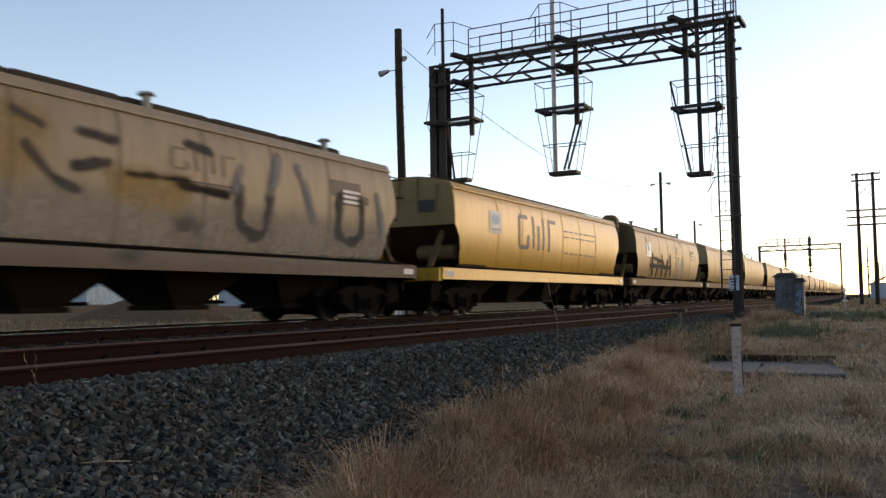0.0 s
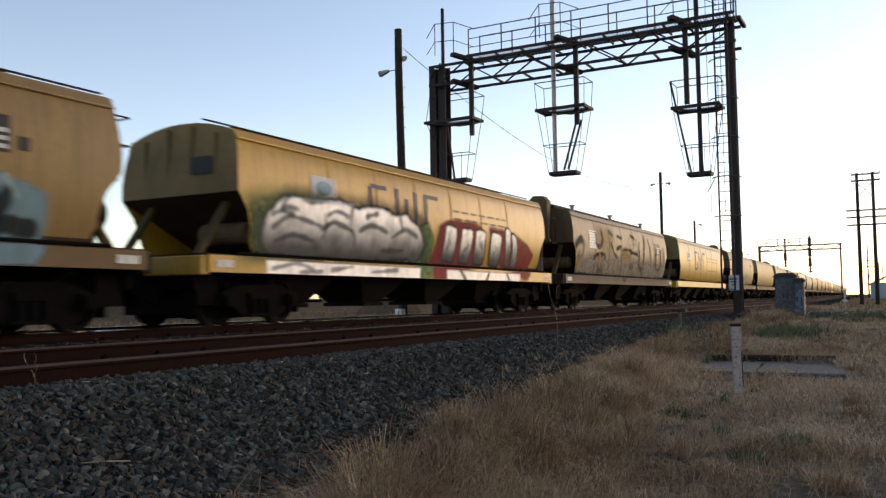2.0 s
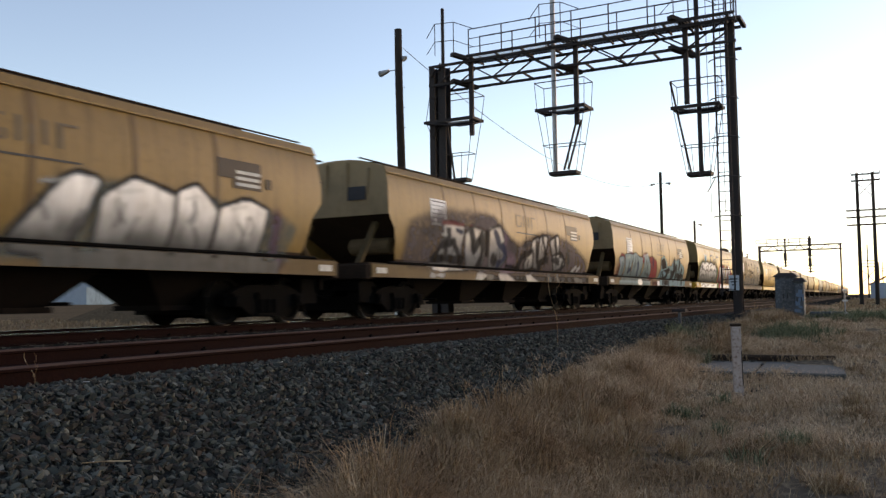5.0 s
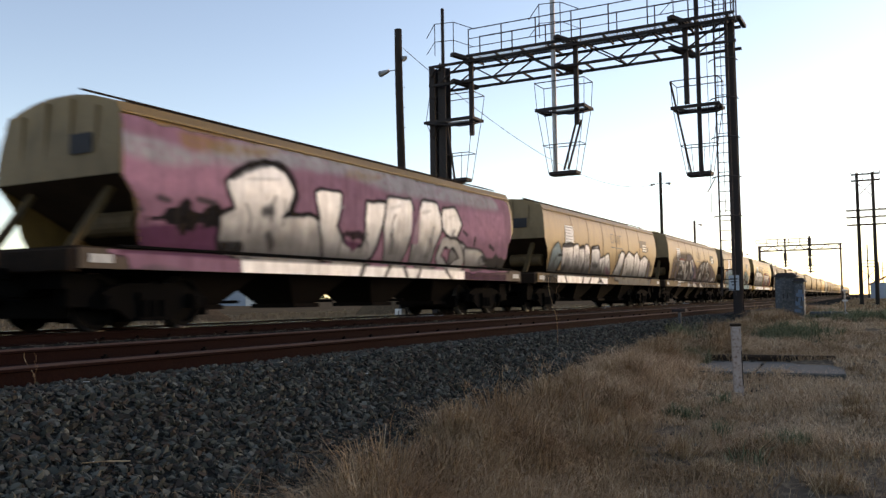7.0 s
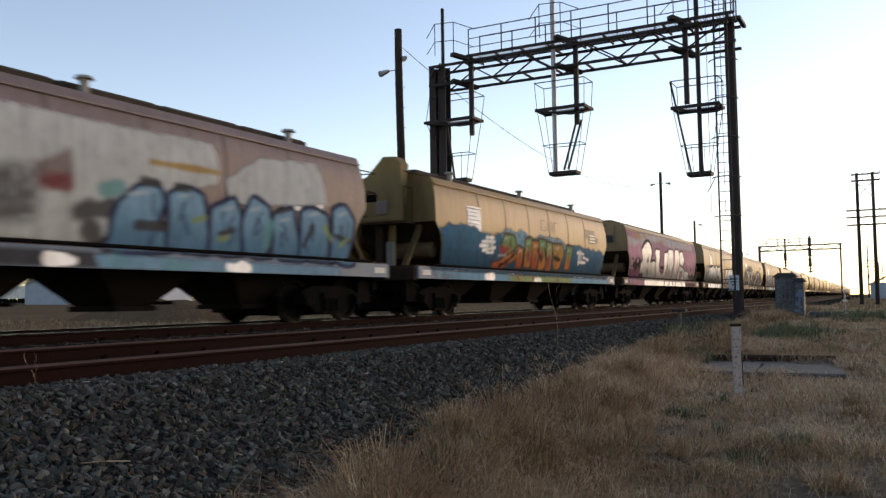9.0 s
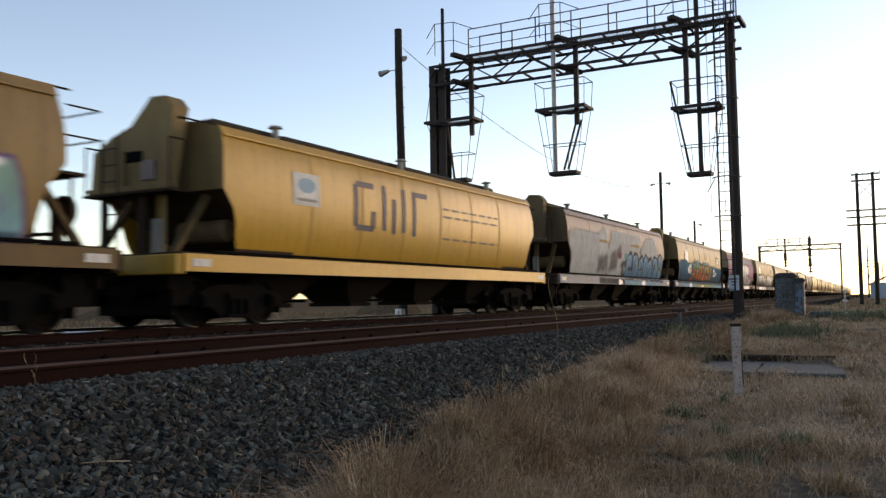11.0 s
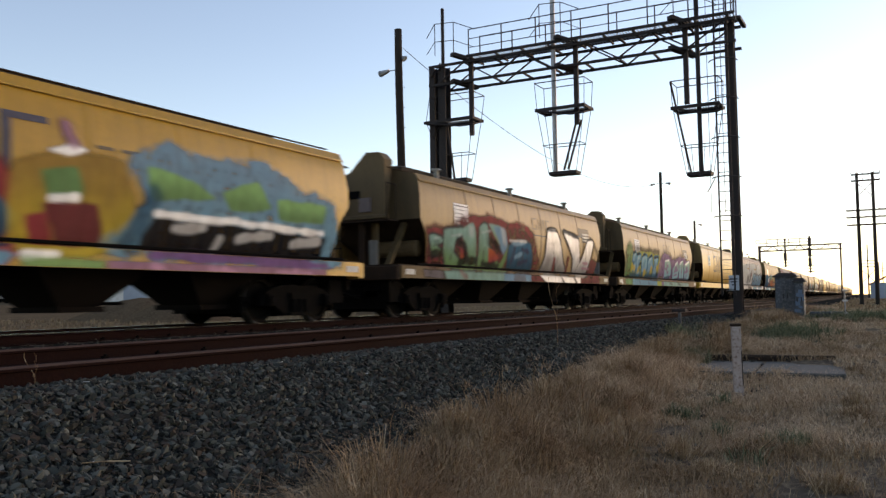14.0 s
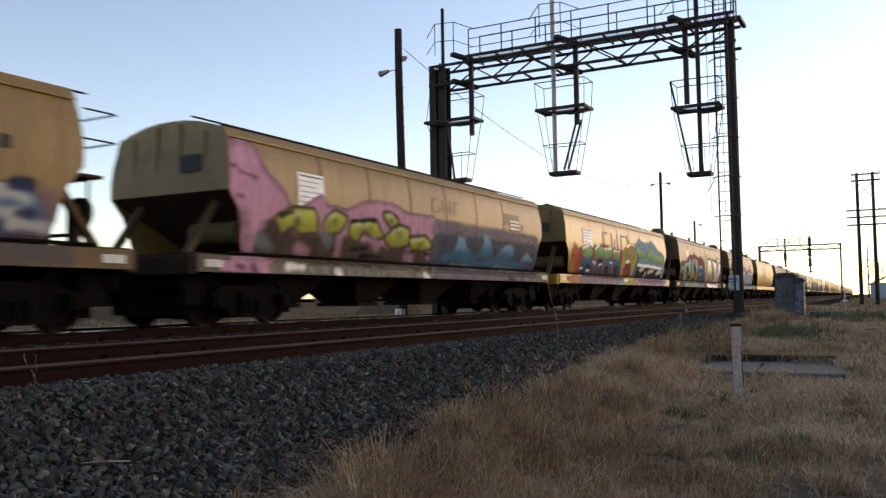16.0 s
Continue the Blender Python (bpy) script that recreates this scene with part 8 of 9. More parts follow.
        box_rail(g, "hood_rail", [(x - 0.9, 26.6, 9.3), (x - 0.4, 26.3, 9.6), (x + 0.35, 26.3, 9.55), (x + 0.8, 26.98, 9.42)], 0.025)
        box_rail(g, "hood_rail", [(x - 0.4, 26.3, 10.25), (x - 0.4, 26.3, 9.1)], 0.03)
        box_rail(g, "hood_rail", [(x + 0.35, 26.3, 10.2), (x + 0.35, 26.3, 9.1)], 0.03)
    # ladder with hoops beside the column
    lad = part("ladder", ladder_mesh(), M["steel"], g, "caged access ladder")
    for z in np.arange(2.82, 10.4, 1.21):
        pts = [(-5.12 + 0.36 + 0.42 * math.cos(t), 27.0 - 0.45 * math.sin(t) + 0.1, z) for t in [math.radians(d) for d in range(-10, 200, 30)]]
        box_rail(lad, "hoop", pts, 0.036)
    for x in (-5.17, -4.76, -4.35):
        box_rail(lad, "cage_bar", [(x, 26.72, 2.9), (x, 26.72, 10.3)], 0.02)
    for k in range(3):                              # railing at the right head of the gantry
        box_rail(g, "end_rail", [(-4.9 + 0.3 * k, 26.6, 9.0), (-4.9 + 0.3 * k, 26.6, 10.4)], 0.04)
    box_rail(g, "end_rail", [(-5.2, 26.6, 9.7), (-4.1, 26.6, 9.9), (-4.1, 28.2, 9.9)], 0.03)
    bar_part("loose_rod", (-5.03, 26.85, 4.06), (-5.30, 26.85, 3.59), 0.035, seg=6, material=M["steel_light"], parent=g)
    # notice on the column's foot
    bm = bmesh.new()
    bm_box(bm, (-4.70, 27.36, 0.80), (0.30, 0.015, 0.46))
    sg = part("notice_plate", bm, M["sign"], g, "pale blue notice plate")
    bm = bmesh.new()
    for k in range(3):
        bm_box(bm, (-4.70, 27.348, 0.92 - 0.09 * k), (0.22 - 0.04 * k, 0.008, 0.04))
    part("plate_lettering", bm, M["dark"], sg)
    return g


def ladder_mesh():
    bm = bmesh.new()
    for x in (-5.0, -4.62):
        bm_bar(bm, (x, 27.05, 0.4), (x, 27.05, 10.3), 0.05, 0.03)
    for z in np.arange(0.6, 10.2, 0.3):
        bm_bar(bm, (-5.0, 27.05, z), (-4.62, 27.05, z), 0.025, seg=5)
    return bm


signal_gantry()


def signal_head(x, y, z, parent):
    bm = bmesh.new()
    bm_box(bm, (x, y, z), (0.38, 0.12, 0.95))
    bm_bar(bm, (x, y - 0.25, z + 0.25), (x, y, z + 0.25), 0.28, seg=10)
    bm_bar(bm, (x, y - 0.25, z - 0.25), (x, y, z - 0.25), 0.28, seg=10)
    bm_box(bm, (x, y, z - 0.75), (0.8, 0.5, 0.05))
    return part("signal_head", bm, M["steel"], parent)


def far_gantry():
    y = 115.0
    g = thing("signal_gantry", pose(0, 0, 0), "distant lattice signal gantry with two hanging signals", "signal gantry")
    x0, x1 = -16.5, -7.1
    for x, w in ((x0, 0.30), (x1, 0.20)):
        bar_part("column", (x, y, -0.6), (x, y, 6.7), w, 0.3, parent=g)
    for z in (6.0, 6.6):
        bar_part("chord", (x0, y, z), (x1 + 0.2, y, z), 0.17, parent=g)
    n = 12
    for k in range(n):
        xa, xb = x0 + (x1 - x0) * k / n, x0 + (x1 - x0) * (k + 1) / n
        bar_part("brace", (xa, y, 6.0 if k % 2 else 6.6), (xb, y, 6.6 if k % 2 else 6.0), 0.10, parent=g)
    for z in (7.0, 7.45):
        bar_part("handrail", (x0 - 0.4, y, z), (x1 - 3.3, y, z), 0.085, parent=g)
    for k in range(6):
        x = x0 - 0.4 + (x1 - 3.3 - x0 + 0.4) * k / 5
        bar_part("rail_post", (x, y, 6.6), (x, y, 7.45), 0.08, parent=g)
    for x, top, bot in ((-13.4, 7.5, 3.9), (-10.55, 7.7, 3.1)):
        bar_part("mast", (x, y - 0.3, bot), (x, y - 0.3, top), 0.20, parent=g)
        for z in (bot + 0.15, bot + 0.9, bot + 2.1):
            bar_part("bracket", (x - 0.35, y - 0.3, z), (x + 0.45, y - 0.3, z), 0.09, parent=g)
        signal_head(x, y - 0.45, bot + 1.3, g)
        if top > 7.6:
            signal_head(x, y - 0.45, bot + 2.6, g)
            signal_head(x, y - 0.45, bot + 3.8, g)
    return g


far_gantry()


# ---- poles, cabinets and lineside things ----
def pole_mesh(h, r0, r1, lean=(0, 0), crook=0.0):
    bm = bmesh.new()
    n, seg = 10, 10
    rows = []
    for k in range(n + 1):
        u = k / n
        r = r0 + (r1 - r0) * u
        cx = lean[0] * u * h + crook * math.sin(u * 5.0)
        cy = lean[1] * u * h + crook * 0.5 * math.sin(u * 3.0 + 1)
        rows.append([bm.verts.new((cx + r * math.cos(2 * math.pi * i / seg), cy + r * math.sin(2 * math.pi * i / seg), u * h)) for i in range(seg)])
    for a, b in zip(rows, rows[1:]):
        for i in range(seg):
            k = (i + 1) % seg
            bm.faces.new((a[i], a[k], b[k], b[i]))
    bm.faces.new(rows[-1])
    return bm


def floodlight(parent, x, y, z, sx):
    """A lamp on a short arm."""
    bm = bmesh.new()
    bm_bar(bm, (x, y, z + 0.05), (x + sx * 0.55, y, z + 0.05), 0.04, seg=6)
    arm = part("lamp_arm", bm, M["steel"], parent)
    bm = bmesh.new()
    bm_bar(bm, (x + sx * 0.5, y, z + 0.06), (x + sx * 0.92, y, z - 0.02), 0.12, 0.26, seg=12)
    part("lamp_hood", bm, M["steel_light"], parent)
    bm = bmesh.new()
    bm_bar(bm, (x + sx * 0.92, y, z - 0.02), (x + sx * 0.94, y, z - 0.025), 0.24, seg=12)
    part("lamp_glass", bm, M["glass"], parent)


def light_pole(x, y, h, r, lamps, label, crook=0.0):
    z = ground_z(x, y) - 0.1
    p = thing("light_pole", pose(x, y, z), label, "pole", "lineside poles")
    part("shaft", pole_mesh(h - z, r * 1.2, r, crook=crook), M["wood"], p, smooth=True)
    for dz, sx in lamps:
        floodlight(p, 0, 0, dz - z, sx)
    return p


p1 = light_pole(-17.25, 28.4, 11.1, 0.145, [(9.45, -1), (9.9, 0.25)], "tall weathered timber light pole behind the train", 0.05)
bm = bmesh.new()
for k in range(9):
    bm_bar(bm, (0.16, 0, 3 + k * 0.8), (0.22, 0, 3 + k * 0.8), 0.03, seg=5)
part("step_iron", bm, M["steel"], p1)
light_pole(-20.2, 80.5, 12.2, 0.14, [(11.05, -1), (11.05, 1)], "distant timber light pole with two lamps")
light_pole(-24.0, 112.5, 10.2, 0.14, [(9.6, 1)], "distant timber light pole with one lamp")
for y, h in ((150, 7.8), (185, 7.4), (225, 7.0), (270, 7.2), (320, 7.0), (380, 7.2)):
    light_pole(-22.5 + bend(y)[0] * 1.0 + 2.2, y, h, 0.12, [(h - 0.5, 1)], "slim distant timber pole beside the line")


def cable_between(a, b, sag, w, label):
    a, b = Vector(a), Vector(b)
    cu = bpy.data.curves.new("overhead_cable", 'CURVE')
    cu.dimensions = '3D'
    cu.bevel_depth = w
    cu.bevel_resolution = 0
    sp = cu.splines.new('POLY')
    n = 28
    sp.points.add(n)
    for k in range(n + 1):
        u = k / n
        q = a.lerp(b, u)
        sp.points[k].co = (q.x, q.y, q.z - 4 * sag * u * (1 - u), 1)
    me = bpy.data.meshes.new_from_object(bpy.data.objects.new("tmp_cable", cu))
    me.materials.append(M["cable"])
    return tagged(new("overhead_cable", me), label, "cable")


cable_between((-17.15, 28.5, 10.35), (-20.15, 80.4, 11.2), 2.25, 0.017, "thin grey overhead cable slung between two poles")


def h_pole(x0, x1, y, top, arms, label):
    z = ground_z((x0 + x1) / 2, y) - 0.1
    p = thing("power_pole", pose((x0 + x1) / 2, y, z), label, "power pole", "twin power poles")
    off = (x0 + x1) / 2
    for x in (x0, x1):
        o = part("shaft", pole_mesh(top - z, 0.16, 0.11), M["wood"], p, smooth=True)
        o.location = (x - off, 0, 0)
    for a0, a1, za, w in arms:
        arm = bar_part("crossarm", (a0 - off, -0.2, za - z), (a1 - off, -0.2, za - z), 0.10, 0.12, material=M["wood"], parent=p)
        n = max(3, round((a1 - a0) / 0.45))
        for k in range(n + 1):
            xx = a0 - off + (a1 - a0) * k / n
            bar_part("insulator", (xx, -0.2, za - z + 0.07), (xx, -0.2, za - z + 0.24), 0.07, 0.05, 7, material=M["pot"], parent=arm)
    for za, zb in ((top - 1.9, top - 0.8), (1.2, 2.4)):
        bar_part("cross_brace", (x0 - off, -0.1, za - z), (x1 - off, -0.1, zb - z), 0.05, material=M["wood"], parent=p)
        bar_part("cross_brace", (x1 - off, 0.1, za - z), (x0 - off, 0.1, zb - z), 0.05, material=M["wood"], parent=p)
    return p


h_pole(-3.26, -2.14, 75.0, 10.0, [(-3.65, -1.6, 9.85, 1), (-3.65, -1.6, 9.35, 1), (-4.1, -0.8, 7.0, 1), (-4.1, -0.8, 6.45, 1), (-4.1, -0.8, 5.85, 1)], "tall twin timber power pole with stacked crossarms")
h_pole(-8.1, -6.9, 190.0, 10.3, [(-8.6, -5.5, 7.0, 1), (-8.6, -5.5, 6.4, 1), (-8.6, -5.5, 5.8, 1)], "distant twin timber power pole with crossarms")
h_pole(-7.6, -6.6, 290.0, 10.0, [(-8.2, -5.5, 8.0, 1), (-8.2, -5.5, 7.2, 1)], "far twin timber power pole")


def relay_cabinet(x, y, w, d, h, material, label, scrawl):
    z = ground_z(x, y) - 0.02
    c = thing("relay_cabinet", pose(x, y, z), label, "equipment cabinet", "lineside cabinets")
    bm = bmesh.new()
    bm_box(bm, (0, 0, 0.06), (w + 0.1, d + 0.1, 0.16))
    part("plinth", bm, M["concrete"], c)
    bm = bmesh.new()
    bm_box(bm, (0, 0, 0.14 + (h - 0.14) / 2), (w, d, h - 0.14))
    bevel(bm, 0.02)
    part("body", bm, material, c)
    bm = bmesh.new()
    v = bm_box(bm, (0, 0, h + 0.06), (w + 0.14, d + 0.14, 0.12))
    for q in v:
        if q.co.z > h + 0.1:
            q.co.x *= 0.55
            q.co.y *= 0.8
    part("roof", bm, M["cab_roof"], c)
    for sx in (-1, 1):
        bm = bmesh.new()
        bm_box(bm, (sx * w / 4, -d / 2 - 0.012, 0.16 + (h - 0.3) / 2 + 0.04), (w / 2 - 0.05, 0.024, h - 0.32))
        bevel(bm, 0.006)
        dr = part("door", bm, material, c)
        bm = bmesh.new()
        bm_box(bm, (sx * 0.06, -d / 2 - 0.035, h * 0.55), (0.025, 0.03, 0.14))
        part("handle", bm, M["steel"], dr)
    if scrawl:
        bm = bmesh.new()
        rnd = random.Random(3)
        for k in range(6):
            bm_box(bm, ((rnd.random() - 0.5) * w * 0.7, -d / 2 - 0.03, h * (0.25 + 0.1 * k)), (0.1 + 0.15 * rnd.random(), 0.006, 0.06 + 0.08 * rnd.random()), Matrix.Rotation(rnd.random() - 0.5, 3, 'Y'))
        part("paint_mark", bm, M["cab_blue"], c, "sprayed blue marks")
    return c


relay_cabinet(-3.30, 28.2, 0.60, 0.55, 1.30, M["cab"], "grey painted relay cabinet with a dark pitched roof", False)
relay_cabinet(-2.90, 28.0, 0.26, 0.40, 1.16, M["cab"], "narrow grey relay cabinet with blue scrawls", True)


def guide_post(x, y, h):
    z = ground_z(x, y)
    p = thing("marker_post", pose(x, y, z - 0.1, 1.5, -1, 12), "worn white concrete marker post with a rusty cap", "post")
    bm = bmesh.new()
    bm_box(bm, (0, 0, (h + 0.1) / 2), (0.125, 0.125, h + 0.1))
    bevel(bm, 0.012, 2)
    part("shaft", bm, M["postwhite"], p)
    bm = bmesh.new()
    bm_box(bm, (0, 0, h + 0.11), (0.14, 0.14, 0.035))
    bevel(bm, 0.008)
    part("cap", bm, M["rusty"], p)
    bm = bmesh.new()
    bm_box(bm, (0.055, -0.0645, h * 0.5), (0.012, 0.004, h * 0.5))
    part("rust_strip", bm, M["rusty"], p)


guide_post(-1.98, 11.62, 0.89)

# old slab behind the post, with a low dark edge
sx, sy = -2.1, 14.2
sz = ground_z(sx, sy)
slab = thing("concrete_slab", pose(sx, sy, sz, 0, 0, 4), "cracked pale concrete slab sunk in dry grass", "slab")
for k, (dx, w) in enumerate(((-0.62, 1.2), (0.62, 1.2))):
    bm = bmesh.new()
    bm_box(bm, (dx, 0, -0.02), (w, 2.2, 0.16))
    bevel(bm, 0.02)
    part("panel", bm, M["concrete"], slab)
bm = bmesh.new()
bm_box(bm, (0, 1.24, 0.06), (2.2, 0.22, 0.20))
bevel(bm, 0.03)
part("kerb", bm, M["rusty"], slab, "dark weathered timber edge")


def block_marker(x, y):
    z = ground_z(x, y)
    p = thing("track_marker", pose(x, y, z, 0, 0, -30), "low white painted marker beside the far rail", "marker")
    bm = bmesh.new()
    bm_box(bm, (0, 0, 0.24), (0.42, 0.16, 0.5))
    bevel(bm, 0.015)
    part("body", bm, M["white"], p)
    bm = bmesh.new()
    bm_box(bm, (0.05, -0.083, 0.25), (0.05, 0.008, 0.36))
    bm_box(bm, (0.14, -0.083, 0.2), (0.04, 0.008, 0.2))
    part("dark_mark", bm, M["dark"], p)


block_marker(-14.0, 22.9)


def point_box(x, y):
    """A flat dark box on a short pale stake."""
    z = ground_z(x, y)
    p = thing("junction_box", pose(x, y, z), "small dark junction box on a short grey stake", "junction box")
    bm = bmesh.new()
    bm_box(bm, (0, 0, 0.33), (0.30, 0.24, 0.07))
    bevel(bm, 0.012)
    part("box", bm, M["steel"], p)
    bm = bmesh.new()
    bm_box(bm, (0, 0, 0.12), (0.055, 0.055, 0.36))
    part("stake", bm, M["cab"], p, "grey stake")


point_box(-4.55, 19.5)


def cable_trough(x, y, w):
    z = ground_z(x, y)
    p = thing("cable_trough", pose(x, y, z, 0, 0, 3), "low grey concrete cable trough beside the cabinets", "cable trough")
    bm = bmesh.new()
    bm_box(bm, (0, 0, 0.10), (w, 0.4, 0.24))
    bevel(bm, 0.015)
    part("channel", bm, M["concrete"], p)
    for k in range(3):
        bm = bmesh.new()
        bm_box(bm, ((k - 1) * w / 3, 0, 0.24), (w / 3 - 0.02, 0.44, 0.05))
        bevel(bm, 0.008)
        part("cover_slab", bm, M["cab"], p)


def marker_stake(x, y):
    z = ground_z(x, y)
    p = thing("marker_stake", pose(x, y, z), "thin grey stake with small white caps by the cabinets", "stake")
    bm = bmesh.new()
    bm_bar(bm, (0, 0, -0.1), (0, 0, 0.86), 0.035, seg=8)
    part("pole", bm, M["steel_light"], p)
    for h in (0.22, 0.58, 0.88):
        bm = bmesh.new()
        bm_box(bm, (0, 0, h), (0.14, 0.05, 0.05))
        bevel(bm, 0.01)
        part("cap", bm, M["white"], p, "small white cap")


cable_trough(-2.15, 27.6, 0.9)
marker_stake(-1.62, 27.2)


# ---- beyond the train: sheds, a heap, parked trailers, trees and low scrub ----
M["shed_wall"] = mat("shed_cladding", (0.26, 0.31, 0.37), 0.6, second=(0.2, 0.24, 0.29), scale=1)
M["shed_roof"] = mat("shed_roof", (0.35, 0.38, 0.42), 0.5, second=(0.28, 0.3, 0.33), scale=1)
M["brick"] = mat("far_brick", (0.25, 0.11, 0.07), 0.9)
M["heap"] = mat("tan_earth", (0.12, 0.078, 0.048), 1.0, second=(0.07, 0.047, 0.03), scale=1.2, fine=(0.17, 0.115, 0.07), fine_scale=9, bump=0.8, bump_scale=6, spec=0.0)
M["leaf"] = island_mat("gum_leaves", [(0.035, 0.05, 0.02), (0.06, 0.08, 0.03), (0.08, 0.09, 0.045)])
M["scrub"] = island_mat("green_weeds", [(0.07, 0.085, 0.042), (0.13, 0.142, 0.075), (0.20, 0.195, 0.11)])


def shed(x, y, w, d, h, rise, rz, label):
    s = thing("shed", pose(x, y, ground_z(x, y) - 0.2, 0, 0, rz), label, "shed", "sheds beyond the line")
    bm = bmesh.new()
    bm_box(bm, (0, 0, h / 2), (w, d, h))
    for sy in (-1, 1):
        v = [bm.verts.new(c) for c in ((-w / 2, sy * d / 2, h), (w / 2, sy * d / 2, h), (0, sy * d / 2, h + rise))]
        bm.faces.new(v)
    part("wall", bm, M["shed_wall"], s)
    for sx in (-1, 1):
        bm = bmesh.new()
        ln = math.hypot(w / 2, rise)
        bm_box(bm, (sx * w / 4, 0, h + rise / 2 + 0.06), (ln + 0.5, d + 0.8, 0.1), Matrix.Rotation(sx * math.atan2(rise, w / 2), 3, 'Y'))
        part("roof", bm, M["shed_roof"], s)
    bm = bmesh.new()
    bm_box(bm, (w * 0.15, -d / 2 - 0.03, h * 0.4), (w * 0.3, 0.06, h * 0.8))
    part("roller_door", bm, M["white"], s)


shed(-138, 118, 22, 30, 4.0, 2.4, 30, "blue-grey gabled steel shed across the field")
shed(-160, 128, 16, 22, 6.2, 1.0, 48, "flat blue-grey steel shed across the field")
shed(-92, 104, 8, 10, 2.6, 1.6, 40, "small grey gabled shed across the field")


def trailer(x, y, l, rz):
    z = ground_z(x, y)
    t = thing("trailer", pose(x, y, z, 0, 0, rz), "white parked box trailer across the field", "trailer", "parked trailers")
    bm = bmesh.new()
    bm_box(bm, (0, 0, 2.3), (l, 2.5, 2.6))
    bevel(bm, 0.05)
    part("box", bm, M["white"], t)
    for x2 in (-l / 2 + 1.2, -l / 2 + 2.4, l / 2 - 1.5):
        for sy in (-1, 1):
            bm = bmesh.new()
            bm_bar(bm, (x2, sy * 1.25, 0.5), (x2, sy * 0.95, 0.5), 1.0, seg=14)
            part("wheel", bm, M["black"], t)


for x, y, l, rz in ((-176, 124, 11, 20), (-190, 122, 9, 35), (-165, 116, 7, 10), (-196, 128, 12, 28), (-150, 121, 6, 30)):
    trailer(x, y, l, rz)


def heap(x, y, r, h, seed, label):
    z = ground_z(x, y) - 0.1
    bm = bmesh.new()
    n, m = 18, 7
    top = bm.verts.new((0, 0, h))
    rows = []
    for k in range(1, m + 1):
        u = k / m
        row = []
        for i in range(n):
            a = 2 * math.pi * i / n
            rr = r * u * (1 + 0.2 * noise.noise((math.cos(a) + seed, math.sin(a), u)))
            row.append(bm.verts.new((rr * math.cos(a), rr * math.sin(a), h * (math.cos(u * math.pi / 2) ** 1.2) + 0.12 * noise.noise((rr * 2, a, seed)) * (1 - u))))
        rows.append(row)
    for i in range(n):
        bm.faces.new((top, rows[0][i], rows[0][(i + 1) % n]))
    for a, b in zip(rows, rows[1:]):
        for i in range(n):
            k = (i + 1) % n
            bm.faces.new((a[i], b[i], b[k], a[k]))
    ob = new("earth_bank", data_of(bm, "earth_bank", M["heap"], smooth=True))
    ob.matrix_world = pose(x, y, z)
    tagged(ob, label, "earth bank", "banks beyond the line")


heap(-30, 47.5, 2.6, 1.9, 1, "low tan earth bank beyond the train")
heap(-34, 33, 3.6, 1.3, 2, "low tan earth bank beyond the train")
heap(-44, 40, 5.0, 1.5, 3, "broad tan earth bank beyond the train")


def leaf_cloud(cx, cy, cz, rx, ry, rz, n, size, rnd):
    """Leaf cards scattered through uneven lobes."""
    vs, fs = [], []
    lobes = [(cx + rx * 0.6 * (rnd.random() * 2 - 1), cy + ry * 0.6 * (rnd.random() * 2 - 1), cz + rz * 0.6 * (rnd.random() * 2 - 1)) for _ in range(7)]
    for _ in range(n):
        lx, ly, lz = lobes[rnd.randrange(7)]
        d = Vector((rnd.gauss(0, 1), rnd.gauss(0, 1), rnd.gauss(0, 1))).normalized() * (rnd.random() ** 0.5)
        p = Vector((lx + d.x * rx * 0.5, ly + d.y * ry * 0.5, lz + d.z * rz * 0.45))
        a = Vector((rnd.gauss(0, 1), rnd.gauss(0, 1), rnd.gauss(0, 1))).normalized() * size
        b = a.cross(Vector((rnd.gauss(0, 1), rnd.gauss(0, 1), rnd.gauss(0, 1)))).normalized() * size * 0.6
        k = len(vs)
        vs += [p - a, p + b, p + a, p - b]
        fs.append((k, k + 1, k + 2, k + 3))
    return vs, fs


def tree(x, y, h, seed, label):
    rnd = random.Random(seed)
    z = ground_z(x, y)
    t = thing("tree", pose(x, y, z), label, "tree", "trees across the field")
    bm = pole_mesh(h * 0.5, 0.2, 0.1, crook=0.12)
    for k in range(5):
        a = rnd.random() * 6.28
        bm_bar(bm, (0, 0, h * (0.3 + 0.04 * k)), (math.cos(a) * h * 0.22, math.sin(a) * h * 0.22, h * (0.55 + 0.06 * k)), 0.1, 0.04, 6)
    part("trunk", bm, M["wood"], t)
    vs, fs = leaf_cloud(0, 0, h * 0.66, h * 0.38, h * 0.38, h * 0.32, 420, h * 0.045, rnd)
    me = bpy.data.meshes.new("crown")
    me.from_pydata(vs, [], fs)
    me.materials.append(M["leaf"])
    part("crown", me, None, t)


rnd = random.Random(5)
for k in range(12):
    x = -205 + k * 9 + rnd.random() * 5
    tree(x, 132 + rnd.random() * 18 + max(0, (x + 150)) * 0.15, 4 + rnd.random() * 3, k, "small dark gum tree on the field's far edge")
for k in range(4):
    tree(-95 + k * 14, 190 + rnd.random() * 30, 5 + rnd.random() * 2, 40 + k, "small dark gum tree on the field's far edge")

h1 = thing("cottage", pose(-3.0, 175.0, -0.6), "distant low cottage with a dull red roof", "house")
bm = bmesh.new()
bm_box(bm, (0, 0, 1.5), (6, 7, 3.0))
part("wall", bm, M["shed_wall"], h1)
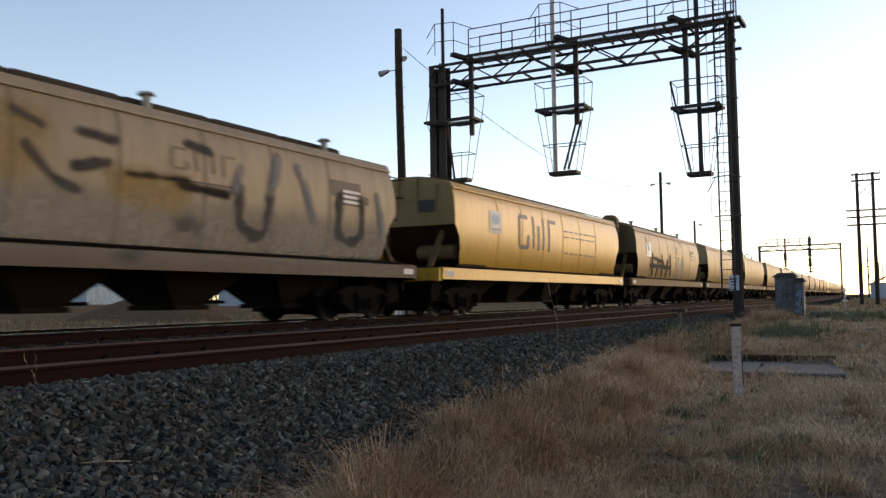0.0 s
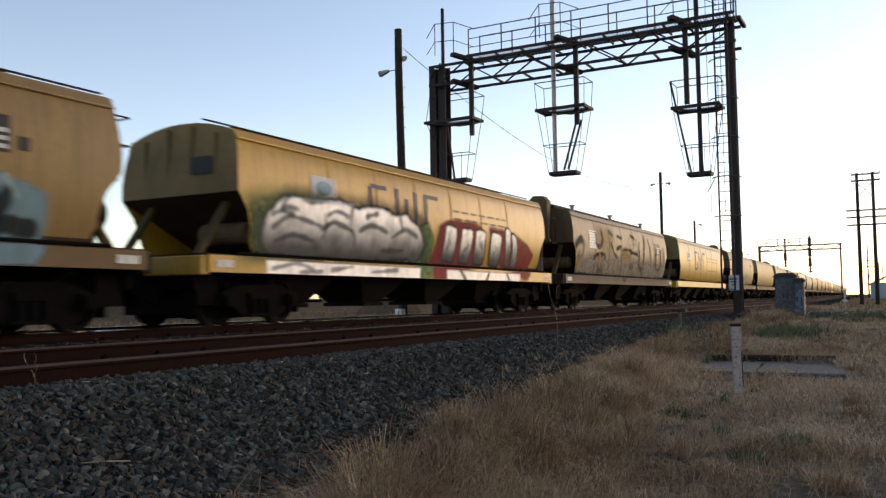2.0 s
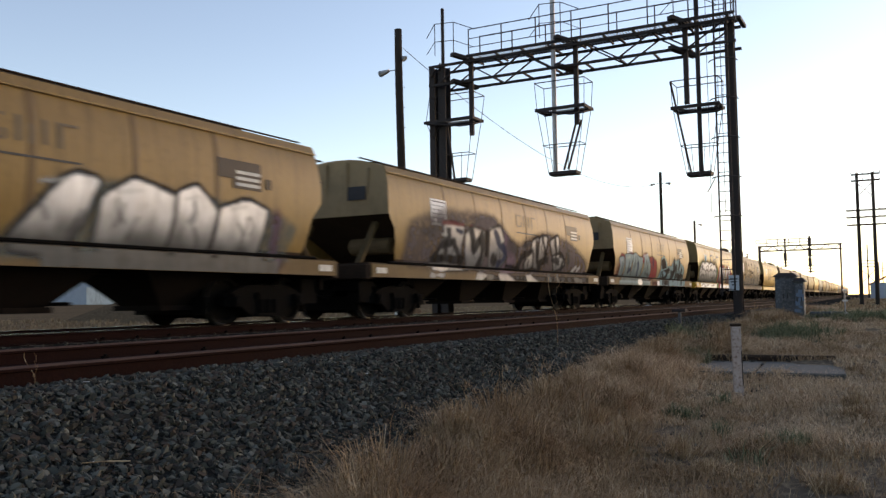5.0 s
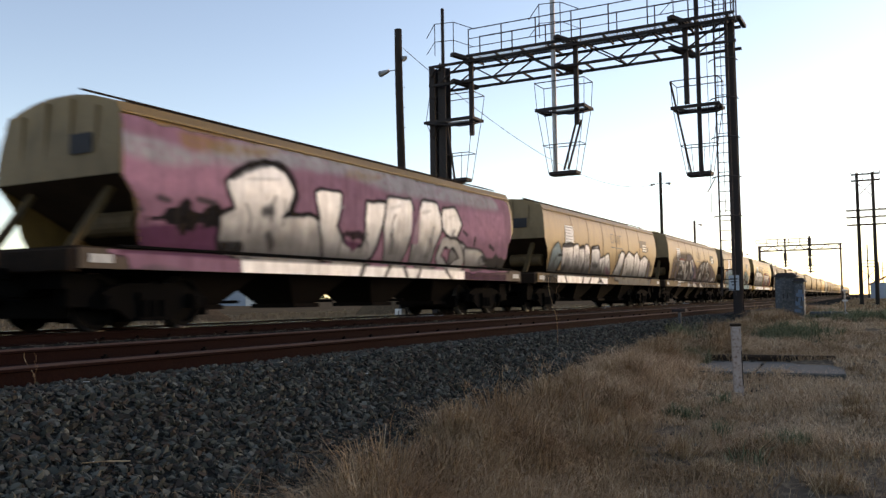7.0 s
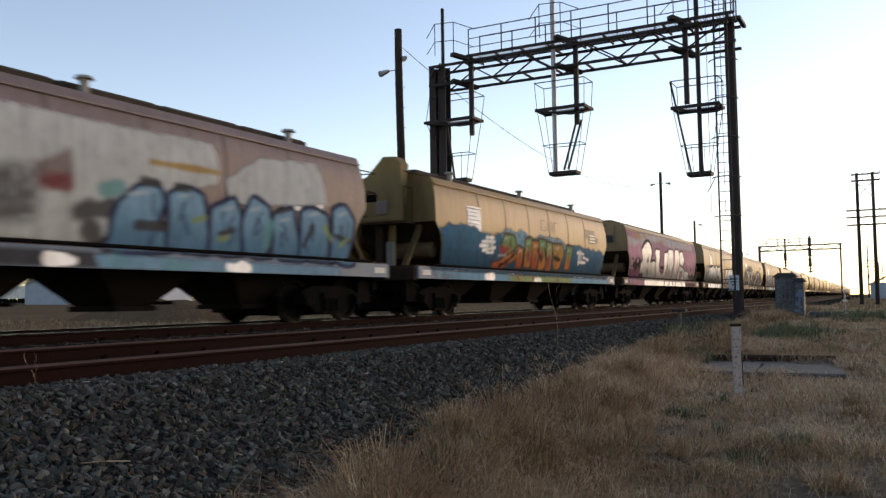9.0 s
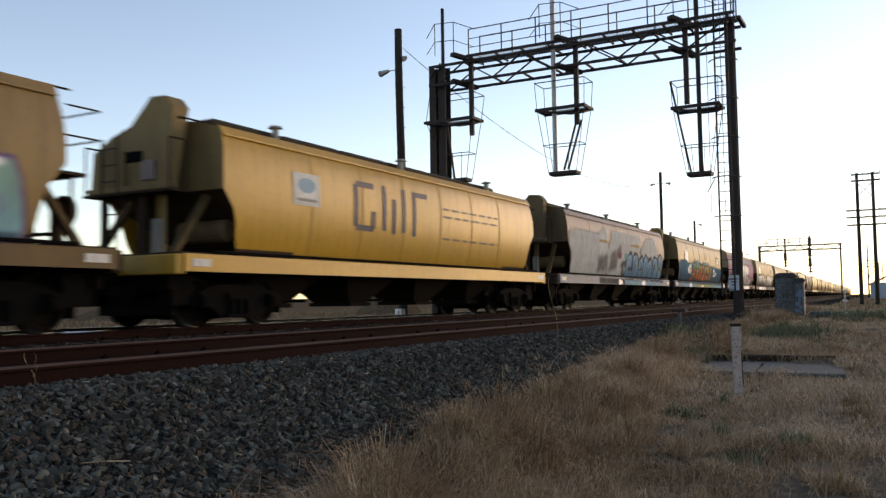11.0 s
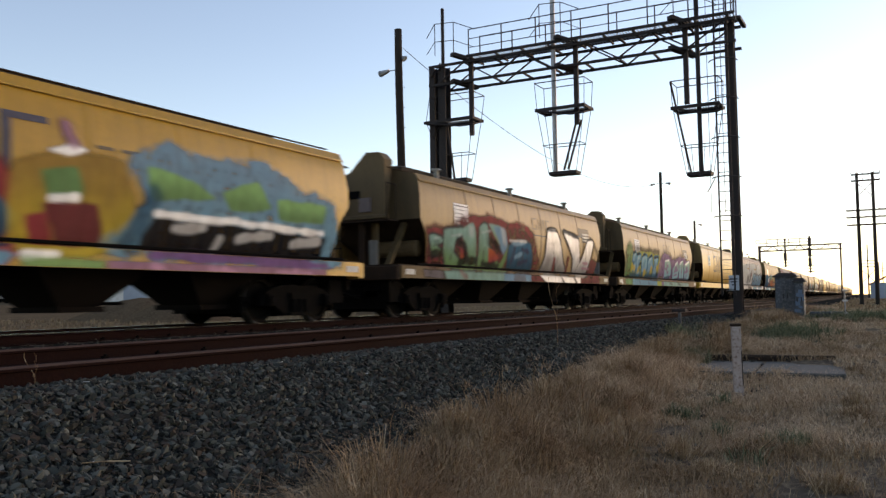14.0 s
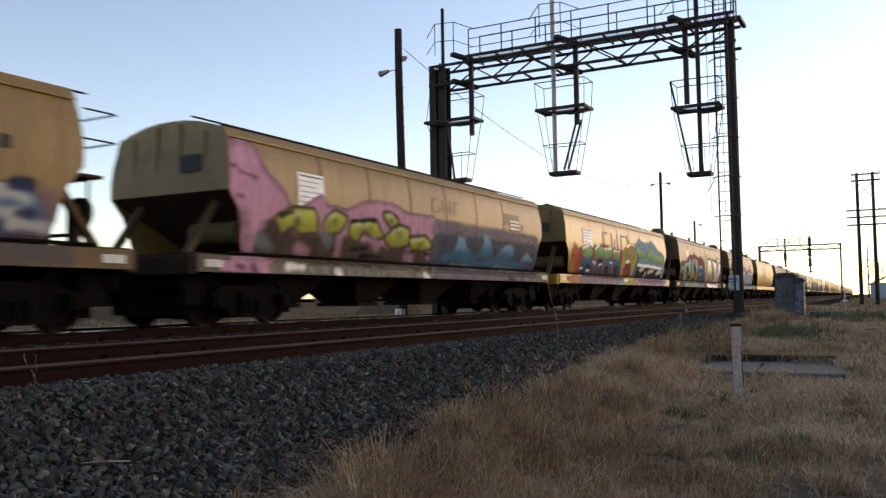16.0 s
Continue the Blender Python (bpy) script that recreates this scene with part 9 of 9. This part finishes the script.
for s in (-1, 1):
    bm = bmesh.new()
    bm_box(bm, (s * 1.6, 0, 3.5), (3.7, 7.6, 0.15), Matrix.Rotation(s * 0.5, 3, 'Y'))
    part("roof", bm, M["brick"], h1)


# ---- stones, dry grass and weeds ----
def rock_template(seed):
    """An angular broken stone: the hull of a few random points."""
    rnd = random.Random(seed)
    bm = bmesh.new()
    for _ in range(8):
        d = Vector((rnd.gauss(0, 1), rnd.gauss(0, 1), rnd.gauss(0, 1))).normalized()
        bm.verts.new((d.x * (1.05 + 0.45 * rnd.random()), d.y * (0.75 + 0.25 * rnd.random()), d.z * (0.50 + 0.2 * rnd.random())))
    bmesh.ops.convex_hull(bm, input=bm.verts[:])
    bmesh.ops.delete(bm, geom=[v for v in bm.verts if not v.link_faces], context='VERTS')
    bmesh.ops.triangulate(bm, faces=bm.faces[:])
    bm.verts.index_update()
    vs = np.array([v.co[:] for v in bm.verts])
    fs = np.array([[v.index for v in f.verts] for f in bm.faces])
    bm.free()
    return vs, fs


def scatter(name, templates, places, label, category, material):
    """places: rows of x, y, z, size, turn. All in one mesh."""
    V, F, k = [], [], 0
    for n, (x, y, z, s, a) in enumerate(places):
        vs, fs = templates[n % len(templates)]
        r = np.array(Euler((math.sin(a * 7) * 0.75, math.cos(a * 5) * 0.75, a)).to_matrix())
        V.append(vs @ r.T * s + (x, y, z))
        F.append(fs + k)
        k += len(vs)
    V, F = np.concatenate(V), np.concatenate(F)
    me = bpy.data.meshes.new(name)
    me.vertices.add(len(V))
    me.vertices.foreach_set("co", V.ravel())
    me.loops.add(F.size)
    me.loops.foreach_set("vertex_index", F.ravel())
    me.polygons.add(len(F))
    me.polygons.foreach_set("loop_start", np.arange(len(F)) * F.shape[1])
    me.polygons.foreach_set("loop_total", np.full(len(F), F.shape[1]))
    me.update(calc_edges=True)
    me.validate()
    me.shade_flat()
    me.materials.append(material)
    return tagged(new(name, me), label, category, kind="stuff")


rocks = [rock_template(s) for s in range(14)]
rnd = random.Random(11)
pl = []
tries = 0
while len(pl) < 49000:
    y = 1.5 + 24 * rnd.random() ** 1.8
    u = -5.32 + rnd.random() * 3.57
    x = u + bend(y)[0]
    edge = grass_edge(y) + 0.25
    if u > edge and rnd.random() > 0.06:
        continue
    s = 0.012 + 0.028 * rnd.random() ** 1.6
    pl.append((x, y, ground_z(x, y) + s * 0.35, s, rnd.random() * 6.28))
for _ in range(5000):
    y = 2 + 40 * rnd.random() ** 1.5
    u = -13.4 + rnd.random() * 8.5
    s = 0.016 + 0.018 * rnd.random()
    x = u + bend(y)[0]
    pl.append((x, y, ground_z(x, y) + s * 0.3, s, rnd.random() * 6.28))
for _ in range(7000):                            # the bed goes on behind the camera
    y = 1.6 - 8 * rnd.random() ** 1.3
    u = -5.32 + rnd.random() * 1.95
    s = 0.012 + 0.028 * rnd.random() ** 1.6
    pl.append((u, y, ground_z(u, y) + s * 0.35, s, rnd.random() * 6.28))
scatter("ballast_stones", rocks, pl, "dark grey crushed-stone ballast beside the rails", "ballast", M["stone"])


def blades(name, clumps, material, label, category, per=(9, 16), bend_amt=0.6, width=0.006, tussocks=()):
    """Tufts of thin curved blades. clumps: x, y, z, height, spread."""
    rnd = np.random.RandomState(7)
    V, F = [], []
    k = 0
    for x, y, z, h, sp in clumps:
        n = rnd.randint(per[0], per[1])
        a = rnd.rand(n) * 2 * np.pi
        r = sp * np.sqrt(rnd.rand(n))
        bx, by = x + r * np.cos(a), y + r * np.sin(a)
        hh = h * (0.45 + 0.65 * rnd.rand(n))
        la = rnd.rand(n) * 2 * np.pi
        lean = hh * bend_amt * (0.2 + 1.3 * rnd.rand(n))
        w = width * (0.55 + 0.8 * rnd.rand(n)) * (1 + 0.055 * max(0, y - 4))
        px, py = -np.sin(la) * w, np.cos(la) * w
        p0 = np.stack([bx - px, by - py, np.full(n, z - 0.02)], 1)
        p1 = np.stack([bx + px, by + py, np.full(n, z - 0.02)], 1)
        mx, my, mz = bx + np.cos(la) * lean * 0.35, by + np.sin(la) * lean * 0.35, z + hh * 0.6
        p2 = np.stack([mx + px * 0.8, my + py * 0.8, mz], 1)
        p3 = np.stack([mx - px * 0.8, my - py * 0.8, mz], 1)
        tw = la + 1.7 * rnd.randn(n)
        p4 = np.stack([mx + np.cos(tw) * lean * 0.65, my + np.sin(tw) * lean * 0.65, z + hh * (0.35 + 0.75 * rnd.rand(n))], 1)
        V.append(np.stack([p0, p1, p2, p3, p4], 1).reshape(-1, 3))
        i = k + 5 * np.arange(n)
        F.append(np.stack([i, i + 1, i + 2], 1))
        F.append(np.stack([i, i + 2, i + 3], 1))
        F.append(np.stack([i + 3, i + 2, i + 4], 1))
        k += 5 * n
    for x, y, z, h, sp in tussocks:                  # big domed tufts that fall open from the middle
        n = 300
        a = rnd.rand(n) * 2 * np.pi
        q = np.sqrt(rnd.rand(n))
        bx, by = x + 0.55 * sp * q * np.cos(a), y + 0.55 * sp * q * np.sin(a)
        la = a + rnd.randn(n) * 1.5
        tw = la + 1.5 * rnd.randn(n)
        hh = h * (0.55 + 0.6 * rnd.rand(n)) * (1.1 - 0.5 * q)
        lean = h * (0.3 + 1.3 * q) * (0.4 + 0.9 * rnd.rand(n))
        w = width * (0.55 + 0.7 * rnd.rand(n)) * (1 + 0.055 * max(0, y - 4))
        px, py = -np.sin(la) * w, np.cos(la) * w
        zz = np.full(n, z - 0.03)
        mx, my, mz = bx + np.cos(la) * lean * 0.4, by + np.sin(la) * lean * 0.4, z + hh * 0.75
        V.append(np.stack([np.stack([bx - px, by - py, zz], 1), np.stack([bx + px, by + py, zz], 1), np.stack([mx + px * 0.8, my + py * 0.8, mz], 1),
                           np.stack([mx - px * 0.8, my - py * 0.8, mz], 1), np.stack([mx + np.cos(tw) * lean * 0.6, my + np.sin(tw) * lean * 0.6, z + hh * (0.35 + 0.8 * rnd.rand(n))], 1)], 1).reshape(-1, 3))
        i = k + 5 * np.arange(n)
        F += [np.stack([i, i + 1, i + 2], 1), np.stack([i, i + 2, i + 3], 1), np.stack([i + 3, i + 2, i + 4], 1)]
        k += 5 * n
    V, F = np.concatenate(V), np.concatenate(F)
    me = bpy.data.meshes.new(name)
    me.vertices.add(len(V))
    me.vertices.foreach_set("co", V.ravel())
    me.loops.add(F.size)
    me.loops.foreach_set("vertex_index", F.ravel())
    me.polygons.add(len(F))
    me.polygons.foreach_set("loop_start", np.arange(len(F)) * 3)
    me.polygons.foreach_set("loop_total", np.full(len(F), 3))
    me.update(calc_edges=True)
    me.validate()
    me.materials.append(material)
    return tagged(new(name, me), label, category, kind="stuff")


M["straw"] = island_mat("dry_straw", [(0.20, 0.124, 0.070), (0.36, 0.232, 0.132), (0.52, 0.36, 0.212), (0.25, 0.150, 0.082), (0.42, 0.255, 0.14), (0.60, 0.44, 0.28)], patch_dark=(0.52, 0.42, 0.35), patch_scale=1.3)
# paler straw past 8 m: brightness of the far verge put into colour
M["pale_straw"] = island_mat("lightened_straw", [(0.34, 0.222, 0.138), (0.52, 0.35, 0.22), (0.72, 0.51, 0.33), (0.40, 0.255, 0.155), (0.74, 0.55, 0.37)], patch_dark=(0.62, 0.53, 0.45), patch_scale=0.8)
rnd = random.Random(21)
cl = []
while len(cl) < 18500:
    y = 2.8 + 42 * rnd.random() ** 2.1
    e = grass_edge(y)
    u = e - 0.5 + 7.5 * rnd.random() ** 1.25
    x = u + bend(y)[0]
    if x > 0.3 + 0.10 * y:
        continue
    if u < e + 0.34 * noise.noise((x * 0.9, y * 0.9, 1)) and rnd.random() > 0.012:
        continue
    if -3.1 < x < -1.0 and 13.5 < y < 15.3:
        continue
    dens = noise.noise((x * 0.7, y * 0.6, 9)) + 0.5 * noise.noise((x * 2.1, y * 1.8, 4))
    ridge = smooth(e - 0.1, e + 0.25, u) * (1 - smooth(e + 0.7, e + 1.7, u))
    if rnd.random() < smooth(-1.9, 0.3, u) * 0.45 or dens < -0.5 or rnd.random() < 0.85 * smooth(-1.6, -0.5, u) * (1 - smooth(7.0, 9.5, y + 1.2 * dens)):
        continue
    h = (0.06 + 0.08 * max(0, dens + 0.4) + 0.10 * ridge * max(0, 0.7 + dens)) * (0.55 + rnd.random())
    if -2.6 < x < -1.5 and 10.4 < y < 12.4:
        h = min(h, 0.10)
    cl.append((x, y, ground_z(x, y), max(0.05, h) + 0.02, 0.08 + 0.07 * rnd.random()))
for _ in range(4500):                            # thinner grass behind and beside the camera
    x, y = -3.25 + 7.5 * rnd.random() ** 1.5, 13 - 20 * rnd.random()
    if x < 0.3 + 0.10 * y and y > 2.8 or rnd.random() > 0.75 + noise.noise((x * 0.5, y * 0.5, 2)):
        continue
    cl.append((x, y, ground_z(x, y), 0.09 + 0.09 * rnd.random(), 0.1 + 0.12 * rnd.random()))
tus = []
for _ in range(280):
    y = 3.0 + 30 * rnd.random() ** 1.7
    e = grass_edge(y)
    u = e + 0.1 + (1.1 if rnd.random() < 0.6 else 3.4) * rnd.random()
    x = u + bend(y)[0]
    if (-3.2 < x < -0.9 and 9.6 < y < 15.6) or x > 0.2 + 0.1 * y:
        continue
    r = 0.16 + 0.2 * rnd.random()
    tus.append((x, y, ground_z(x, y), r * (0.8 + 0.4 * rnd.random()) * (1.15 if u < e + 1.2 else 0.6), r))
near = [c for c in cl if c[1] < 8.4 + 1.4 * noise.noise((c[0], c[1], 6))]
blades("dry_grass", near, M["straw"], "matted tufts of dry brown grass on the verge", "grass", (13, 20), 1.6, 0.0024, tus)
# farther clumps take the lightened copy of the straw
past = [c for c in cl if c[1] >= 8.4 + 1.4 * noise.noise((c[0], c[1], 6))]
blades("bleached_grass", past, M["pale_straw"], "flattened dry grass round the concrete slab, in lightened straw", "grass", (11, 18), 1.6, 0.0025)
gr = []
for cx, cy, n, sp in ((-2.3, 19.6, 210, 0.34), (-2.6, 20.6, 90, 0.6), (-3.45, 15.0, 60, 0.20), (-3.9, 17.6, 40, 0.3), (-1.02, 8.35, 22, 0.08), (-1.2, 7.6, 5, 0.10), (-1.5, 27, 110, 0.7), (-0.6, 29, 80, 0.9), (0.1, 33, 60, 2), (-1.67, 8.8, 7, 0.06), (-2.24, 9.65, 12, 0.08), (-1.95, 10.4, 6, 0.06), (-2.4, 7.4, 4, 0.12)):
    for _ in range(n):
        x, y = cx + rnd.gauss(0, sp), cy + rnd.gauss(0, sp * 1.4)
        if x - bend(y)[0] < -4.5:
            continue
        gr.append((x, y, ground_z(x, y), 0.05 + 0.009 * y + 0.10 * rnd.random(), 0.07))
blades("green_weeds", gr, M["scrub"], "low green weeds among the dry grass", "weeds", (10, 18), 1.0, 0.004)
fl = []
for _ in range(5000):
    y = 8 + 90 * rnd.random() ** 1.3
    x = -14.8 - 32 * rnd.random() ** 1.5
    fl.append((x, y, ground_z(x, y), 0.16 + 0.26 * rnd.random() * (0.6 + noise.noise((x * 0.3, y * 0.3, 8))), 0.3))
M["field_straw"] = island_mat("field_straw", [(0.165, 0.108, 0.063), (0.24, 0.162, 0.095), (0.32, 0.22, 0.13), (0.20, 0.13, 0.076)])
blades("field_grass", fl, M["field_straw"], "dry pale grass in the field beyond the train", "grass", (9, 13), 0.8, 0.008)
far = []
for _ in range(1800):
    y = 40 + 160 * rnd.random() ** 1.4
    x = -4.0 + bend(y)[0] + 26 * rnd.random()
    far.append((x, y, ground_z(x, y), 0.12 + 0.2 * rnd.random(), 0.5))
blades("verge_grass", far, M["straw"], "dry grass along the distant verge", "grass", (9, 13), 0.6, 0.012)

# one tall dead stalk at the ballast's edge, and a few wisps by the rail
def stalk(x, y, h, label):
    s = thing("dead_stalk", pose(x, y, ground_z(x, y) - 0.03), label, "weed", "dead weeds")
    bm = bmesh.new()
    pts = [(0.05 * math.sin(k * 0.7) * k / 6 - 0.01 * k, 0, h * k / 8) for k in range(9)]
    for a, b in zip(pts, pts[1:]):
        bm_bar(bm, a, b, 0.005, 0.003, 5)
    part("stem", bm, M["straw"], s)
    rnd = random.Random(int(h * 100))
    for k in range(9):
        z = h * (0.35 + 0.07 * k)
        a = rnd.random() * 6.28
        bm = bmesh.new()
        bm_bar(bm, (0, 0, z), (0.08 * math.cos(a) * h, 0.08 * math.sin(a) * h, z + 0.09 * h), 0.003, 0.002, 4)
        part("twig", bm, M["straw"], s)


stalk(-4.35, 11.35, 1.05, "tall dead weed stalk at the ballast edge")
stalk(-5.32, 3.87, 0.27, "thin dead weed beside the rail")

# distant scrub along the skyline
vs, fs = [], []
rnd = random.Random(31)
for k in range(130):
    a = radians(-75 + 90 * k / 130 + rnd.random())
    d = 330 + 200 * rnd.random()
    x, y = math.sin(a) * d, math.cos(a) * d
    b, _ = bend(y)
    if abs(x - b + 9) < 9:
        continue
    h = 2.0 + 2.6 * rnd.random()
    v, f = leaf_cloud(x, y, -0.5 + h * 0.45, 7 + 6 * rnd.random(), 3, h * 0.6, 46, 1.0, rnd)
    fs += [tuple(i + len(vs) for i in q) for q in f]
    vs += v
me = bpy.data.meshes.new("distant_scrub")
me.from_pydata(vs, [], fs)
me.materials.append(M["leaf"])
tagged(new("distant_scrub", me), "low dark scrub and trees on the skyline", "scrub", kind="stuff")


# litter on the ballast: paper scraps and a bleached stick
def litter(x, y, z, size, seed):
    bm = bmesh.new()
    rnd = random.Random(seed)
    pts = [(math.cos(a) * size * rnd.uniform(0.6, 1.1), math.sin(a) * size * rnd.uniform(0.4, 0.9), size * rnd.uniform(0, 0.5)) for a in (0.3, 1.4, 2.5, 3.7, 5.2)]
    top = [bm.verts.new(p) for p in pts]
    bot = [bm.verts.new((a, b, c - 0.004)) for a, b, c in pts]
    bm.faces.new(top)
    bm.faces.new(bot[::-1])
    for i in range(5):
        k = (i + 1) % 5
        bm.faces.new((top[i], bot[i], bot[k], top[k]))
    ob = new("paper_scrap", data_of(bm, "paper_scrap", M["white"]))
    ob.matrix_world = pose(x, y, z)
    tagged(ob, "crumpled white paper scrap lying on the dark ballast", "litter", "litter by the line")


for k, (x, y, sz) in enumerate(((-5.02, 4.05, 0.030), (-4.95, 6.05, 0.022), (-4.88, 7.3, 0.026), (-4.2, 5.2, 0.014), (-3.9, 3.2, 0.016), (-3.7, 8.1, 0.018), (-4.4, 6.6, 0.014))):
    litter(x, y, ground_z(x, y) + 0.03, sz, k)
bm = bmesh.new()
for a, b in (((0, 0, 0.02), (0.10, 0.08, 0.025)), ((0.10, 0.08, 0.025), (0.19, 0.155, 0.02))):
    bm_bar(bm, a, b, 0.008, 0.006, 6)
ob = new("stick", data_of(bm, "stick", M["straw"]))
ob.matrix_world = pose(-3.90, 3.12, ground_z(-3.90, 3.12) + 0.02)
tagged(ob, "thin bleached stick lying on the ballast", "stick")


# ---- what moves ----
SPEED, GAIN = 13.493, 0.0242
# the driver's hand: metres ahead of the even run
SURGE = [(0, 0.35), (0.5, 0.28), (1, 0.5), (1.5, 0.4), (2, 0.05), (2.5, -0.25), (3, -0.35), (3.5, -0.5), (4.1, -0.25), (6.3, -0.5), (6.6, -0.48), (7, -0.17), (7.3, -0.15), (8, -0.22), (8.5, -0.28), (9.1, -0.05), (11.4, -0.1), (12, 0.12), (12.5, 0.25),
         (13, 0.4), (13.5, 0.5), (14, 0.7), (14.5, 0.92), (15, 1.05), (15.5, 1.3), (16, 1.5)]


def travel(t):
    """How far the train has run since 8 s."""
    base = SPEED * (t - 8) + GAIN * (t - 8) ** 2 / 2
    k = max(0, min(len(SURGE) - 2, sum(1 for a, b in SURGE if a <= t) - 1))
    (t0, d0), (t1, d1) = SURGE[k], SURGE[k + 1]
    tp, dp = SURGE[max(0, k - 1)]
    tn, dn = SURGE[min(len(SURGE) - 1, k + 2)]
    m0, m1 = (d1 - dp) / max(0.1, t1 - tp) * (t1 - t0), (dn - d0) / max(0.1, tn - t0) * (t1 - t0)
    u = min(1, max(0, (t - t0) / (t1 - t0)))
    return base + d0 * (2 * u ** 3 - 3 * u ** 2 + 1) + m0 * (u ** 3 - 2 * u ** 2 + u) + d1 * (3 * u ** 2 - 2 * u ** 3) + m1 * (u ** 3 - u ** 2)


def motions():
    times = [i * 0.5 for i in range(33)]
    for i, s8, w in WAGONS:
        rows = []
        for t in times:
            s = s8 + travel(t)
            a, b = bend(s - 6.27)[0], bend(s + 6.27)[0]
            rows.append((t, pose(TRAIN_X + (a + b) / 2, s, 0, 0, 0, -math.degrees(math.atan2(b - a, 12.54)))))
        walk(w, rows)
        if i >= -1:                                  # the wheels that pass near turn with the way gone
            for bg in [o for o in w.children if o.name.startswith("bogie")]:
                for ws in [o for o in bg.children if o.name.startswith("wheelset")]:
                    y, spin = ws.location.y, []
                    for k in range(16 * FPS + 1):
                        t = k / FPS
                        gone = travel(t)
                        spin.append((t, pose(0, y, 0.45, -math.degrees(gone / 0.45) % 360)))
                    walk(ws, spin)


motions()
